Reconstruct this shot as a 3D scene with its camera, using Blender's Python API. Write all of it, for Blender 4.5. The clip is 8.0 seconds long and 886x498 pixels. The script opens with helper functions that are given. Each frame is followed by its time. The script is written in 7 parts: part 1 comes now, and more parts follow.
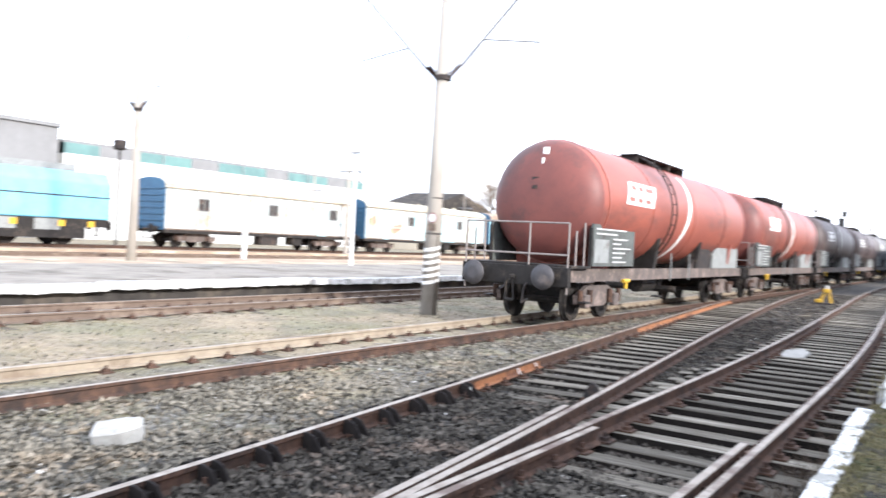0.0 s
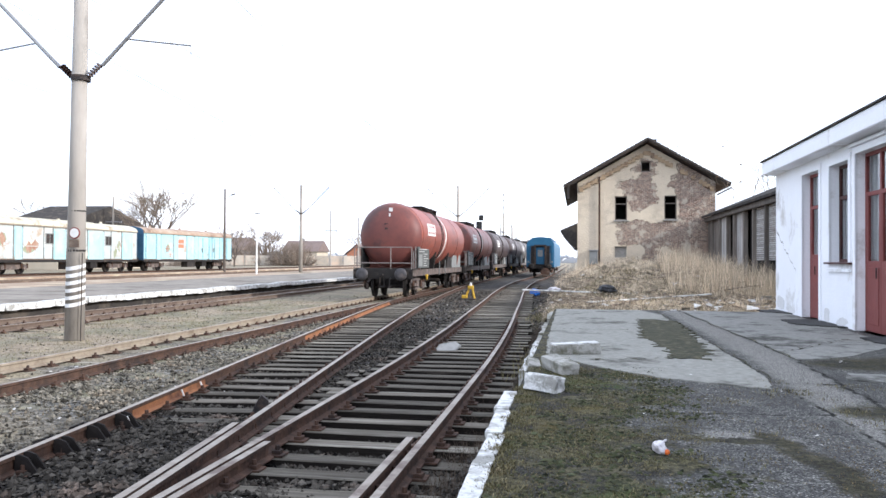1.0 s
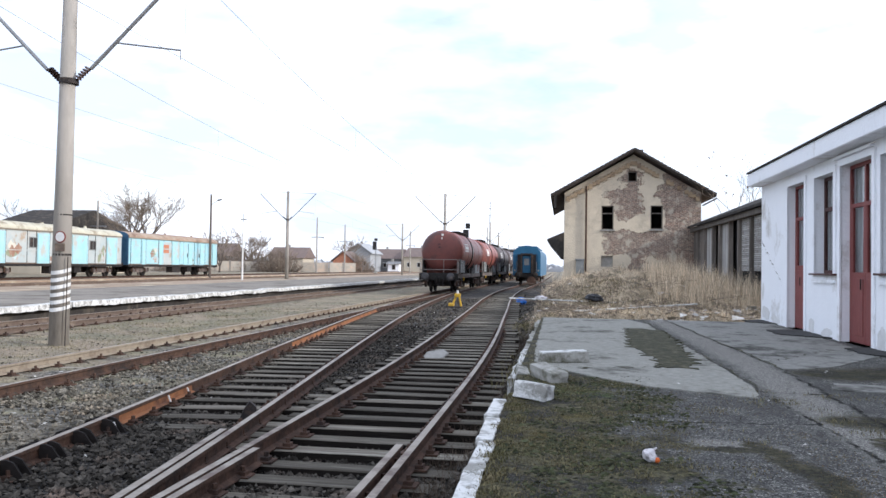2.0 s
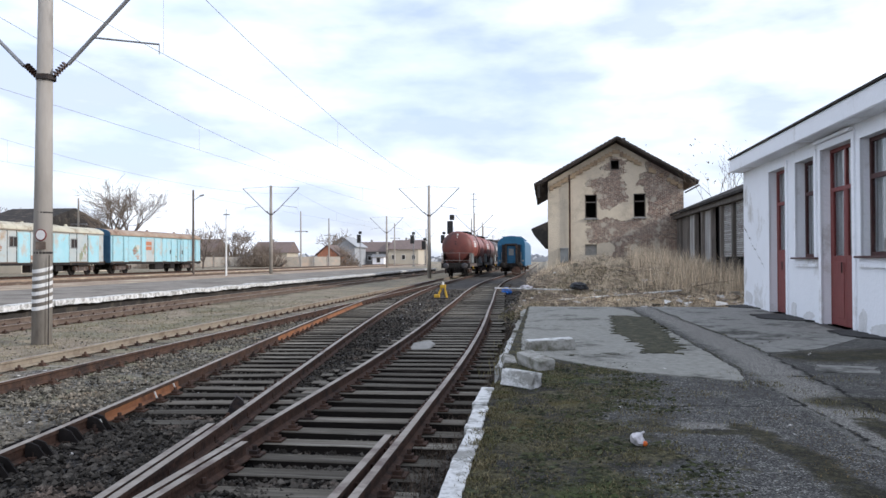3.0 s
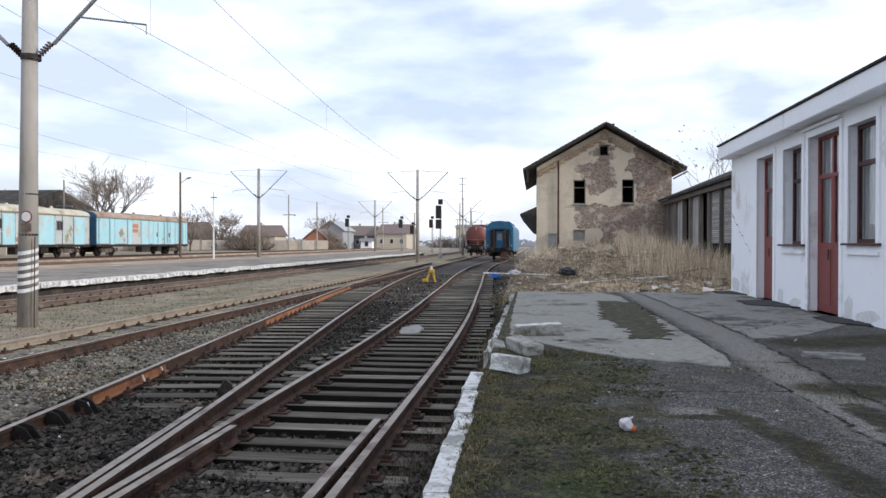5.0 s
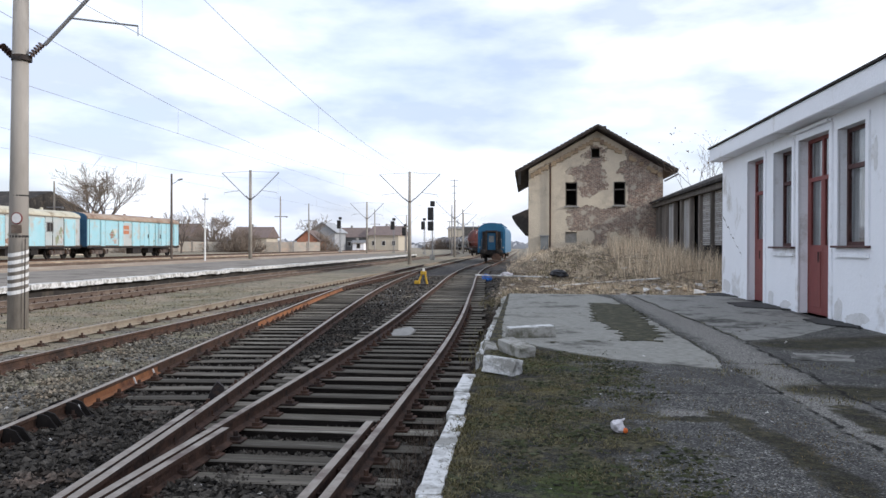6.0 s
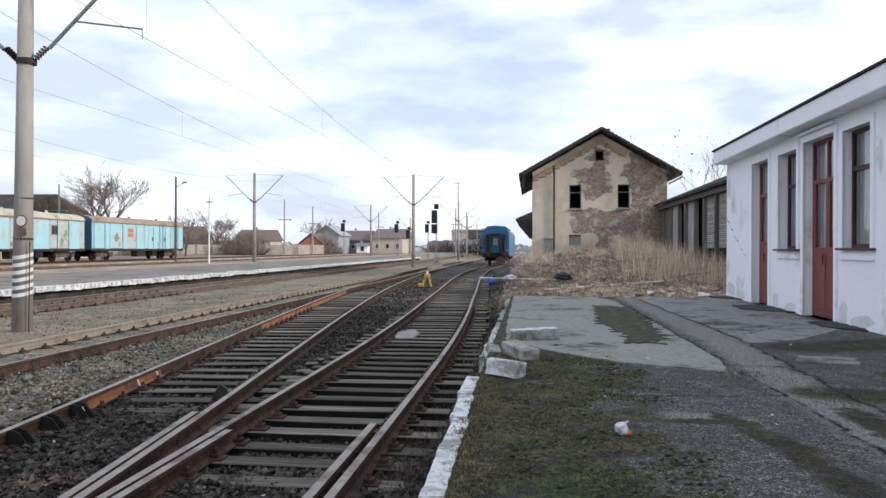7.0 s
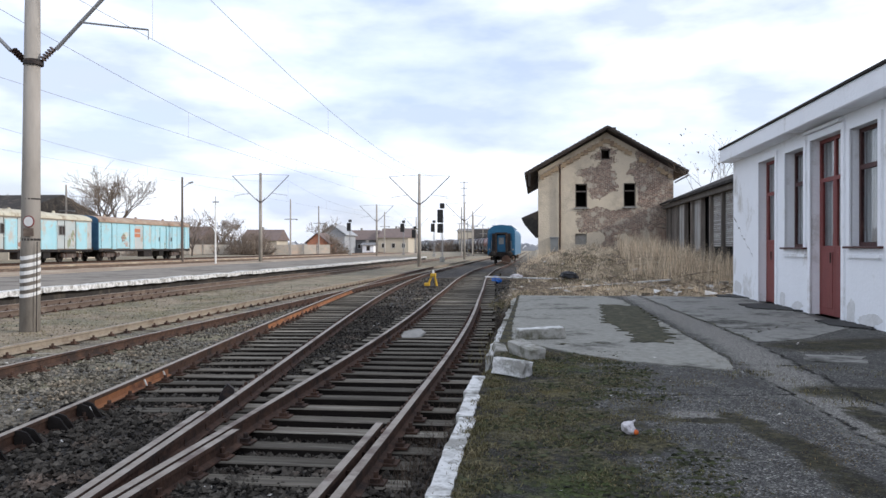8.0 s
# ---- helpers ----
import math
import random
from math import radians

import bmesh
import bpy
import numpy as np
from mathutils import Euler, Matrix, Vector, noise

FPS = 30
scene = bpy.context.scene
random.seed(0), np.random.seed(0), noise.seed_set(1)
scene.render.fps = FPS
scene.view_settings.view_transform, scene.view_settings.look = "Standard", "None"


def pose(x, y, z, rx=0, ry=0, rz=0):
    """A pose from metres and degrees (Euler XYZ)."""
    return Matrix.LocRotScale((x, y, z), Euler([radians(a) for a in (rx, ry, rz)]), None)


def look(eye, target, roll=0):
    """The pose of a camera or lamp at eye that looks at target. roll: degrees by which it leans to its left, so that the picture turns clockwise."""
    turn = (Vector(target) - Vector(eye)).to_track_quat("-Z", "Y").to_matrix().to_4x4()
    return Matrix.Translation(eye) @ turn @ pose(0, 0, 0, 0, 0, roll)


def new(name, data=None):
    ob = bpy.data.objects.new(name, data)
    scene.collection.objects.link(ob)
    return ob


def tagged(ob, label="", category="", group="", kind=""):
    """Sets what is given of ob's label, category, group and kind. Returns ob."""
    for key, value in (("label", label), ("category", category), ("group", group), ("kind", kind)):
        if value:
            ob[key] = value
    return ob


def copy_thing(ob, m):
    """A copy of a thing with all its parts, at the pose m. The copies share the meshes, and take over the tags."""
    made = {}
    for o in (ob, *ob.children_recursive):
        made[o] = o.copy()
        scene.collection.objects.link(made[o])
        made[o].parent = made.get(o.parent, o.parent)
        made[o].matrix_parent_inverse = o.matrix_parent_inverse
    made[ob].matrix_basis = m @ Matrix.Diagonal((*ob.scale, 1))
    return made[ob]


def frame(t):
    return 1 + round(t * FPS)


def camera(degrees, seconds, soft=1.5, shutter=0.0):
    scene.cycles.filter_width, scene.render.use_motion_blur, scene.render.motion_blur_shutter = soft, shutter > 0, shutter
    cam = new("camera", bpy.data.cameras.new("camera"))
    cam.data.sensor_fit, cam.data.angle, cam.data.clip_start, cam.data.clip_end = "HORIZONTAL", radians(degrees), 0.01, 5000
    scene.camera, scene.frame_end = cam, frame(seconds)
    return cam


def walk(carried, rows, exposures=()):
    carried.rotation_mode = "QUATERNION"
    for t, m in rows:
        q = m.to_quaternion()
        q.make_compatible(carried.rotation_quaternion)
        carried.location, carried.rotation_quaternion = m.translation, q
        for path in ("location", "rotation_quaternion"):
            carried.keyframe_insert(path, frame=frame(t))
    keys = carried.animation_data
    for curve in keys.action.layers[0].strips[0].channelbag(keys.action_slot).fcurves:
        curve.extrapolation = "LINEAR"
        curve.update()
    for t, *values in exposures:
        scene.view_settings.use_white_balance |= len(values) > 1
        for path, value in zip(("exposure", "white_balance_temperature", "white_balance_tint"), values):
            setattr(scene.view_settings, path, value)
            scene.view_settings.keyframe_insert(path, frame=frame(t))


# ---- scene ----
cam = camera(58.5, 8.0, 1.5, 0.2)


def turn(t, x, y, z, yaw, pitch, roll):
    return t, pose(x, y, z, 0, 0, yaw) @ pose(0, 0, 0, 90 + pitch) @ pose(0, 0, 0, 0, 0, roll)


walk(cam, [
    turn(0.0, 0.138, -0.120, 1.755, 33.65, -0.67, 2.93),
    turn(0.1, 0.110, -0.074, 1.766, 29.43, -0.42, 2.29),
    turn(0.2, 0.120, 0.041, 1.748, 25.87, -0.13, 1.91),
    turn(0.3, 0.125, 0.050, 1.723, 22.70, 0.17, 1.42),
    turn(0.4, 0.140, 0.164, 1.698, 19.74, 0.73, 0.95),
    turn(0.5, 0.130, 0.055, 1.728, 16.92, 0.71, 0.53),
    turn(0.7, 0.119, 0.132, 1.708, 12.39, 0.76, -0.38),
    turn(0.8, 0.108, 0.136, 1.708, 10.93, 0.68, -0.24),
    turn(1.0, 0.075, 0.012, 1.747, 9.61, 0.72, 0.30),
    turn(2.5, 0.025, -0.010, 1.730, 8.25, 1.45, 0.53),
    turn(3.0, 0.021, -0.008, 1.720, 7.49, 0.71, -0.25),
    turn(3.5, 0.016, -0.013, 1.726, 6.98, -0.12, -0.19),
    turn(4.0, 0.005, 0.007, 1.724, 6.84, -0.29, -0.17),
    turn(4.5, 0.001, 0.009, 1.722, 6.87, -0.43, 0.04),
    turn(6.0, -0.004, -0.013, 1.728, 6.05, -0.28, 0.17),
    turn(6.5, -0.001, -0.007, 1.724, 5.97, -0.17, 0.23),
    turn(7.0, -0.001, -0.003, 1.720, 6.33, -0.07, 0.16),
    turn(7.5, 0.004, -0.003, 1.723, 6.65, -0.06, 0.01),
    turn(8.0, 0.000, 0.000, 1.720, 6.76, -0.12, 0.00),
], exposures=[(0.0, 1.5, 6000, 10), (0.5, 1.2, 5960, 10), (1.0, 0.85, 5930, 10), (1.6, 0.55, 5920, 10), (2.5, 0.22, 5900, 10), (3.2, 0.06, 5950, 10), (4.5, 0.03, 6030, 10), (8.0, 0.03, 6030, 10)])


# ---------------------------------------------------------------- light
world = bpy.data.worlds.new("sky")
scene.world = world
world.use_nodes = True
wn, wl = world.node_tree.nodes, world.node_tree.links
wn.clear()
w_out, w_bg, w_sky = wn.new("ShaderNodeOutputWorld"), wn.new("ShaderNodeBackground"), wn.new("ShaderNodeTexSky")
w_sky.sky_type, w_sky.sun_disc = "NISHITA", False
w_sky.sun_elevation, w_sky.sun_rotation = radians(23), radians(103)
w_sky.dust_density, w_sky.air_density = 2.0, 1.2
w_co, w_map, w_no, w_ramp = wn.new("ShaderNodeTexCoord"), wn.new("ShaderNodeMapping"), wn.new("ShaderNodeTexNoise"), wn.new("ShaderNodeValToRGB")
w_map.inputs["Scale"].default_value = (1.7, 1.5, 5.2)
w_map.inputs["Location"].default_value = (0.3, 0.1, 0.45)
w_no.inputs["Scale"].default_value, w_no.inputs["Detail"].default_value, w_no.inputs["Roughness"].default_value = 1.7, 7, 0.55
w_ramp.color_ramp.elements[0].position, w_ramp.color_ramp.elements[1].position = 0.36, 0.6
w_scale, w_mix = wn.new("ShaderNodeMix"), wn.new("ShaderNodeMix")
for m in (w_scale, w_mix):
    m.data_type = "RGBA"
w_scale.blend_type, w_scale.inputs[0].default_value = "MULTIPLY", 1.0
SKY = 0.215
w_scale.inputs[7].default_value = (1.0, 0.93, 1.0, 1)
w_no2, w_tone = wn.new("ShaderNodeTexNoise"), wn.new("ShaderNodeValToRGB")
w_no2.inputs["Scale"].default_value, w_no2.inputs["Detail"].default_value = 2.6, 6
w_tone.color_ramp.elements[0].position, w_tone.color_ramp.elements[1].position = 0.4, 0.66
w_tone.color_ramp.elements[0].color, w_tone.color_ramp.elements[1].color = (0.5, 0.545, 0.65, 1), (0.97, 0.97, 0.99, 1)
w_gain = wn.new("ShaderNodeVectorMath")
w_gain.operation = "SCALE"
w_gain.inputs["Scale"].default_value = 7.1
wl.new(w_map.outputs["Vector"], w_no2.inputs["Vector"])
wl.new(w_no2.outputs["Fac"], w_tone.inputs["Fac"])
wl.new(w_tone.outputs["Color"], w_gain.inputs[0])
wl.new(w_gain.outputs[0], w_mix.inputs[7])
# thin cloud over the whole sky, thicker in drifting bands
w_math = wn.new("ShaderNodeMath")
w_math.operation, w_math.inputs[1].default_value, w_math.inputs[2].default_value = "MULTIPLY_ADD", 0.42, 0.56
wl.new(w_co.outputs["Generated"], w_map.inputs["Vector"])
wl.new(w_map.outputs["Vector"], w_no.inputs["Vector"])
wl.new(w_no.outputs["Fac"], w_ramp.inputs["Fac"])
wl.new(w_ramp.outputs["Color"], w_math.inputs[0])
wl.new(w_math.outputs[0], w_mix.inputs[0])
wl.new(w_sky.outputs["Color"], w_scale.inputs[6])
wl.new(w_scale.outputs[2], w_mix.inputs[6])
wl.new(w_mix.outputs[2], w_bg.inputs["Color"])
w_bg.inputs["Strength"].default_value = SKY
wl.new(w_bg.outputs[0], w_out.inputs[0])

sun = new("sun", bpy.data.lights.new("sun", "SUN"))
sun.data.energy, sun.data.angle, sun.data.color = 2.5, radians(3.5), (1.0, 0.93, 0.84)
sun.matrix_world = look((30, -7, 13.1), (0, 0, 0))


# ---------------------------------------------------------------- materials
def mat(name, c1, c2=None, scale=3.0, rough=0.85, metal=0.0, bump=0.3, c3=None, scale3=0.6, amount3=0.5, stretch=(1, 1, 1), fine=None, spec=0.3):
    """Mottled surface: c1/c2 by grain, c3 in larger worn patches."""
    m = bpy.data.materials.new(name)
    m.use_nodes = True
    n, l = m.node_tree.nodes, m.node_tree.links
    p = n["Principled BSDF"]
    p.inputs["Roughness"].default_value, p.inputs["Metallic"].default_value = rough, metal
    p.inputs["Specular IOR Level"].default_value = spec
    c2 = c2 or tuple(v * 0.72 for v in c1)
    co, info, add, mp = n.new("ShaderNodeTexCoord"), n.new("ShaderNodeObjectInfo"), n.new("ShaderNodeVectorMath"), n.new("ShaderNodeMapping")
    mul = n.new("ShaderNodeMath")
    mul.operation, mul.inputs[1].default_value = "MULTIPLY", 40.0
    l.new(info.outputs["Random"], mul.inputs[0])
    l.new(co.outputs["Object"], add.inputs[0])
    l.new(mul.outputs[0], add.inputs[1])
    mp.inputs["Scale"].default_value = stretch
    l.new(add.outputs[0], mp.inputs["Vector"])
    n1 = n.new("ShaderNodeTexNoise")
    n1.inputs["Scale"].default_value, n1.inputs["Detail"].default_value, n1.inputs["Roughness"].default_value = scale, 8, 0.65
    l.new(mp.outputs[0], n1.inputs["Vector"])
    r1 = n.new("ShaderNodeValToRGB")
    r1.color_ramp.elements[0].position, r1.color_ramp.elements[1].position = 0.33, 0.68
    r1.color_ramp.elements[0].color, r1.color_ramp.elements[1].color = (*c1, 1), (*c2, 1)
    l.new(n1.outputs["Fac"], r1.inputs[0])
    col = r1.outputs[0]
    if c3:
        n3, r3, x3 = n.new("ShaderNodeTexNoise"), n.new("ShaderNodeValToRGB"), n.new("ShaderNodeMix")
        n3.inputs["Scale"].default_value, n3.inputs["Detail"].default_value, n3.inputs["Roughness"].default_value = scale3, 9, 0.7
        l.new(mp.outputs[0], n3.inputs["Vector"])
        r3.color_ramp.elements[0].position, r3.color_ramp.elements[1].position = 0.62 - 0.25 * amount3, 0.72 - 0.2 * amount3
        l.new(n3.outputs["Fac"], r3.inputs[0])
        x3.data_type = "RGBA"
        x3.inputs[7].default_value = (*c3, 1)
        l.new(r3.outputs[0], x3.inputs[0])
        l.new(col, x3.inputs[6])
        col = x3.outputs[2]
    l.new(col, p.inputs["Base Color"])
    if bump:
        b, nf = n.new("ShaderNodeBump"), n.new("ShaderNodeTexNoise")
        nf.inputs["Scale"].default_value, nf.inputs["Detail"].default_value = fine or scale * 4, 6
        l.new(mp.outputs[0], nf.inputs["Vector"])
        b.inputs["Strength"].default_value, b.inputs["Distance"].default_value = bump, 0.02
        l.new(nf.outputs["Fac"], b.inputs["Height"])
        l.new(b.outputs[0], p.inputs["Normal"])
    return m


def island(m, low=0.6, high=1.3):
    """Vary the colour from piece to piece of a joined mesh."""
    n, l = m.node_tree.nodes, m.node_tree.links
    p = n["Principled BSDF"]
    src = p.inputs["Base Color"].links[0].from_socket
    g, mr, x = n.new("ShaderNodeNewGeometry"), n.new("ShaderNodeMapRange"), n.new("ShaderNodeVectorMath")
    mr.inputs["To Min"].default_value, mr.inputs["To Max"].default_value = low, high
    x.operation = "SCALE"
    l.new(g.outputs["Random Per Island"], mr.inputs["Value"])
    l.new(src, x.inputs[0])
    l.new(mr.outputs[0], x.inputs["Scale"])
    l.new(x.outputs[0], p.inputs["Base Color"])
    return m


def per_object(m, low=0.7, high=1.25):
    n, l = m.node_tree.nodes, m.node_tree.links
    p = n["Principled BSDF"]
    src = p.inputs["Base Color"].links[0].from_socket
    g, mr, x = n.new("ShaderNodeObjectInfo"), n.new("ShaderNodeMapRange"), n.new("ShaderNodeVectorMath")
    mr.inputs["To Min"].default_value, mr.inputs["To Max"].default_value = low, high
    x.operation = "SCALE"
    l.new(g.outputs["Random"], mr.inputs["Value"])
    l.new(src, x.inputs[0])
    l.new(mr.outputs[0], x.inputs["Scale"])
    l.new(x.outputs[0], p.inputs["Base Color"])
    return m


RUST = mat("rusty_steel", (0.055, 0.036, 0.028), (0.115, 0.067, 0.047), 9, 0.85, 0.1, 0.4, (0.04, 0.03, 0.026), 2.5, 0.5, spec=0.15)
RUST_BRIGHT = mat("orange_rust", (0.36, 0.16, 0.07), (0.22, 0.1, 0.05), 7, 0.85, 0.1, 0.4, (0.12, 0.06, 0.04), 1.5, 0.5)
RAIL_TOP = mat("worn_rail_head", (0.35, 0.305, 0.255), (0.235, 0.19, 0.148), 6, 0.55, 0.3, 0.1, (0.12, 0.08, 0.06), 1.2, 0.5)
BLACK_IRON = mat("black_iron", (0.022, 0.02, 0.02), (0.05, 0.042, 0.038), 8, 0.75, 0.3, 0.3, (0.09, 0.06, 0.045), 3, 0.35)
SLEEPER = per_object(mat("weathered_sleeper", (0.19, 0.17, 0.137), (0.085, 0.074, 0.059), 5, 0.95, 0, 0.8, (0.28, 0.258, 0.212), 2.2, 0.4, (0.25, 3, 3), spec=0.1), 0.55, 1.35)
CONC = mat("worn_concrete", (0.36, 0.345, 0.315), (0.27, 0.26, 0.235), 4, 0.92, 0, 0.5, (0.17, 0.17, 0.14), 0.9, 0.35)
CONC_POLE = mat("pole_concrete", (0.37, 0.34, 0.3), (0.29, 0.265, 0.23), 3, 0.9, 0, 0.3, (0.2, 0.18, 0.155), 0.7, 0.5, (1, 1, 0.25))
WHITE_KERB = mat("flaking_whitewash", (0.74, 0.73, 0.7), (0.58, 0.57, 0.54), 7, 0.9, 0, 0.6, (0.29, 0.28, 0.25), 5.0, 0.62)
WHITE_PAINT = mat("white_band", (0.72, 0.71, 0.68), (0.6, 0.59, 0.56), 5, 0.8, 0, 0.2)
WHITE_WALL = mat("whitewashed_render", (0.9, 0.905, 0.92), (0.86, 0.865, 0.88), 1.3, 0.93, 0, 0.35, (0.6, 0.58, 0.55), 0.7, 0.2, fine=18)
BROWN_WOOD = mat("dark_brown_frame_paint", (0.085, 0.034, 0.03), (0.055, 0.024, 0.022), 6, 0.6, 0, 0.2, (0.14, 0.07, 0.055), 2.5, 0.25, (3, 3, 0.6))
RED_WOOD = mat("dark_red_paint", (0.23, 0.062, 0.055), (0.17, 0.045, 0.04), 6, 0.6, 0, 0.2, (0.24, 0.08, 0.06), 2.5, 0.25, (3, 3, 0.6))
# near-black that holds the shade inside the house and the shed
DARK = mat("interior_shade", (0.02, 0.019, 0.018), (0.03, 0.028, 0.026), 2, 0.95, 0, 0)
CURTAIN = mat("grey_net_curtain", (0.5, 0.49, 0.46), (0.36, 0.35, 0.335), 2.0, 0.95, 0, 0.2, None, 1, 0.5, (6, 9, 0.5))
TAR = mat("tar_strip", (0.03, 0.029, 0.028), (0.05, 0.048, 0.045), 5, 0.9, 0, 0.6)
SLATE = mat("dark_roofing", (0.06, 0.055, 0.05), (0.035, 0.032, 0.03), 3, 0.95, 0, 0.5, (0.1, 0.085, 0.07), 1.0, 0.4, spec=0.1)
TILE = mat("old_roof_tiles", (0.085, 0.07, 0.06), (0.05, 0.042, 0.038), 2.5, 0.9, 0, 0.5, (0.13, 0.11, 0.09), 0.8, 0.3)
OLD_WOOD = per_object(mat("grey_boards", (0.2, 0.175, 0.15), (0.12, 0.105, 0.09), 4, 0.9, 0, 0.5, (0.27, 0.24, 0.21), 1.5, 0.4, (3, 3, 0.25)), 0.6, 1.3)
TANK_RED = mat("oil_stained_red_paint", (0.27, 0.078, 0.052), (0.2, 0.058, 0.042), 1.2, 0.45, 0, 0.15, (0.13, 0.048, 0.038), 0.5, 0.5, (1, 0.4, 1.3), spec=0.4)
# end dish: grime and the shade on it, both put into the darker red
TANK_END = mat("grimy_shaded_tank_end", (0.17, 0.055, 0.043), (0.12, 0.042, 0.036), 1.3, 0.5, 0, 0.15, (0.085, 0.04, 0.036), 0.6, 0.45, spec=0.3)
TANK_DARK = mat("sooty_tank_paint", (0.075, 0.05, 0.046), (0.055, 0.042, 0.04), 1.6, 0.5, 0, 0.15, (0.12, 0.1, 0.09), 0.7, 0.3, (1, 0.5, 1.6))
TANK_GREY = mat("dirty_grey_tank_paint", (0.17, 0.155, 0.145), (0.11, 0.1, 0.094), 1.6, 0.5, 0, 0.15, (0.06, 0.052, 0.048), 0.7, 0.4, (1, 0.5, 1.6))
FRAME_GREY = mat("grimy_underframe", (0.026, 0.023, 0.021), (0.014, 0.012, 0.011), 5, 0.75, 0.2, 0.3, (0.07, 0.055, 0.043), 2, 0.35)
PANEL_GREY = mat("light_grey_panel", (0.24, 0.25, 0.24), (0.18, 0.185, 0.18), 4, 0.6, 0, 0.1, (0.13, 0.12, 0.11), 3, 0.3)
RAILING = mat("railing_paint", (0.25, 0.22, 0.2), (0.17, 0.14, 0.125), 6, 0.6, 0.2, 0.1)
BLUE_COACH = mat("blue_coach_paint", (0.024, 0.115, 0.21), (0.018, 0.09, 0.17), 2, 0.45, 0, 0.1, (0.02, 0.07, 0.13), 1.2, 0.25)
LIGHT_BLUE = mat("pale_turquoise_paint", (0.31, 0.55, 0.6), (0.38, 0.58, 0.62), 1.2, 0.6, 0, 0.15, (0.44, 0.43, 0.38), 0.9, 0.35)
RUST_TAN = mat("tan_rusted_steel", (0.15, 0.112, 0.086), (0.105, 0.075, 0.058), 7, 0.9, 0.0, 0.4, (0.2, 0.155, 0.12), 1.5, 0.4)
RUST_PALE = mat("pale_rusted_steel", (0.24, 0.2, 0.15), (0.31, 0.26, 0.195), 7, 0.9, 0.0, 0.4, (0.18, 0.138, 0.1), 1.5, 0.5)
PALE_SIDE = mat("peeling_cream_turquoise", (0.47, 0.47, 0.435), (0.36, 0.43, 0.435), 1.1, 0.65, 0, 0.15, (0.36, 0.28, 0.2), 0.8, 0.35)
DEEP_BLUE = mat("strong_blue_paint", (0.05, 0.12, 0.2), (0.035, 0.085, 0.15), 2, 0.5, 0, 0.1)
LOCO_BLUE = mat("bright_blue_paint", (0.15, 0.4, 0.55), (0.19, 0.44, 0.59), 1.5, 0.45, 0, 0.1)
RUST_ROOF = mat("rusty_coach_roof", (0.27, 0.17, 0.11), (0.38, 0.32, 0.25), 1.1, 0.85, 0, 0.2, (0.15, 0.09, 0.06), 1.0, 0.4)
CREAM_ROOF = mat("dirty_cream_roof", (0.52, 0.49, 0.38), (0.42, 0.39, 0.3), 1.5, 0.85, 0, 0.2, (0.24, 0.19, 0.13), 1.0, 0.4)
GRAFFITI = mat("faded_red_graffiti", (0.32, 0.13, 0.08), (0.5, 0.42, 0.34), 2.2, 0.7, 0, 0, (0.45, 0.55, 0.56), 1.3, 0.9)
YELLOW = mat("yellow_paint", (0.55, 0.34, 0.03), (0.42, 0.26, 0.03), 6, 0.6, 0, 0.1)
PLASTIC_WHITE = mat("white_plastic_bag", (0.66, 0.63, 0.63), (0.52, 0.48, 0.49), 8, 0.5, 0, 0.2)
ORANGE = mat("orange_print", (0.75, 0.16, 0.03), None, 8, 0.5, 0, 0)
BLUE_BAG = mat("blue_plastic", (0.03, 0.16, 0.55), (0.02, 0.12, 0.42), 8, 0.45, 0, 0.2)
SIGNAL_BLACK = mat("signal_black", (0.02, 0.02, 0.021), (0.035, 0.033, 0.032), 4, 0.6, 0, 0)
STEEL = mat("galvanised_steel", (0.3, 0.3, 0.3), (0.22, 0.22, 0.22), 6, 0.5, 0.5, 0.1)
INSULATOR = mat("brown_porcelain", (0.06, 0.035, 0.028), (0.045, 0.027, 0.022), 4, 0.3, 0, 0)
BARK = mat("bare_bark", (0.13, 0.105, 0.085), (0.085, 0.07, 0.06), 5, 0.95, 0, 0.3)
TWIGS = mat("brown_twigs", (0.24, 0.19, 0.145), (0.15, 0.12, 0.095), 5, 0.95, 0, 0)
DRY = island(mat("dry_reed", (0.76, 0.63, 0.45), (0.62, 0.5, 0.36), 3, 0.95, 0, 0, spec=0.1), 0.35, 1.4)
DEAD_WEED = island(mat("rotting_weeds", (0.06, 0.045, 0.034), (0.1, 0.075, 0.055), 4, 0.95, 0, 0, spec=0.1), 0.4, 1.7)
GRASS = island(mat("winter_grass", (0.095, 0.09, 0.04), (0.17, 0.14, 0.08), 3, 0.95, 0, 0, spec=0.1), 0.25, 2.1)
STONE = island(mat("ballast_stone", (0.046, 0.041, 0.034), (0.018, 0.016, 0.0135), 9, 0.95, 0, 0.3, (0.085, 0.066, 0.052), 1.2, 0.25, spec=0.08), 0.12, 3.4)
STONE_PALE = island(mat("dusty_gravel", (0.112, 0.102, 0.083), (0.058, 0.053, 0.043), 9, 0.95, 0, 0.3, (0.14, 0.112, 0.08), 1.2, 0.35, spec=0.1), 0.3, 2.6)
BOGIE_DUST = mat("dusty_bogie_steel", (0.13, 0.105, 0.093), (0.065, 0.055, 0.05), 5, 0.8, 0.1, 0.3, (0.22, 0.17, 0.145), 2.5, 0.45)
BUFFER_GREY = mat("worn_buffer_steel", (0.075, 0.07, 0.072), (0.05, 0.047, 0.048), 5, 0.5, 0.3, 0.1, (0.12, 0.1, 0.09), 3, 0.3)
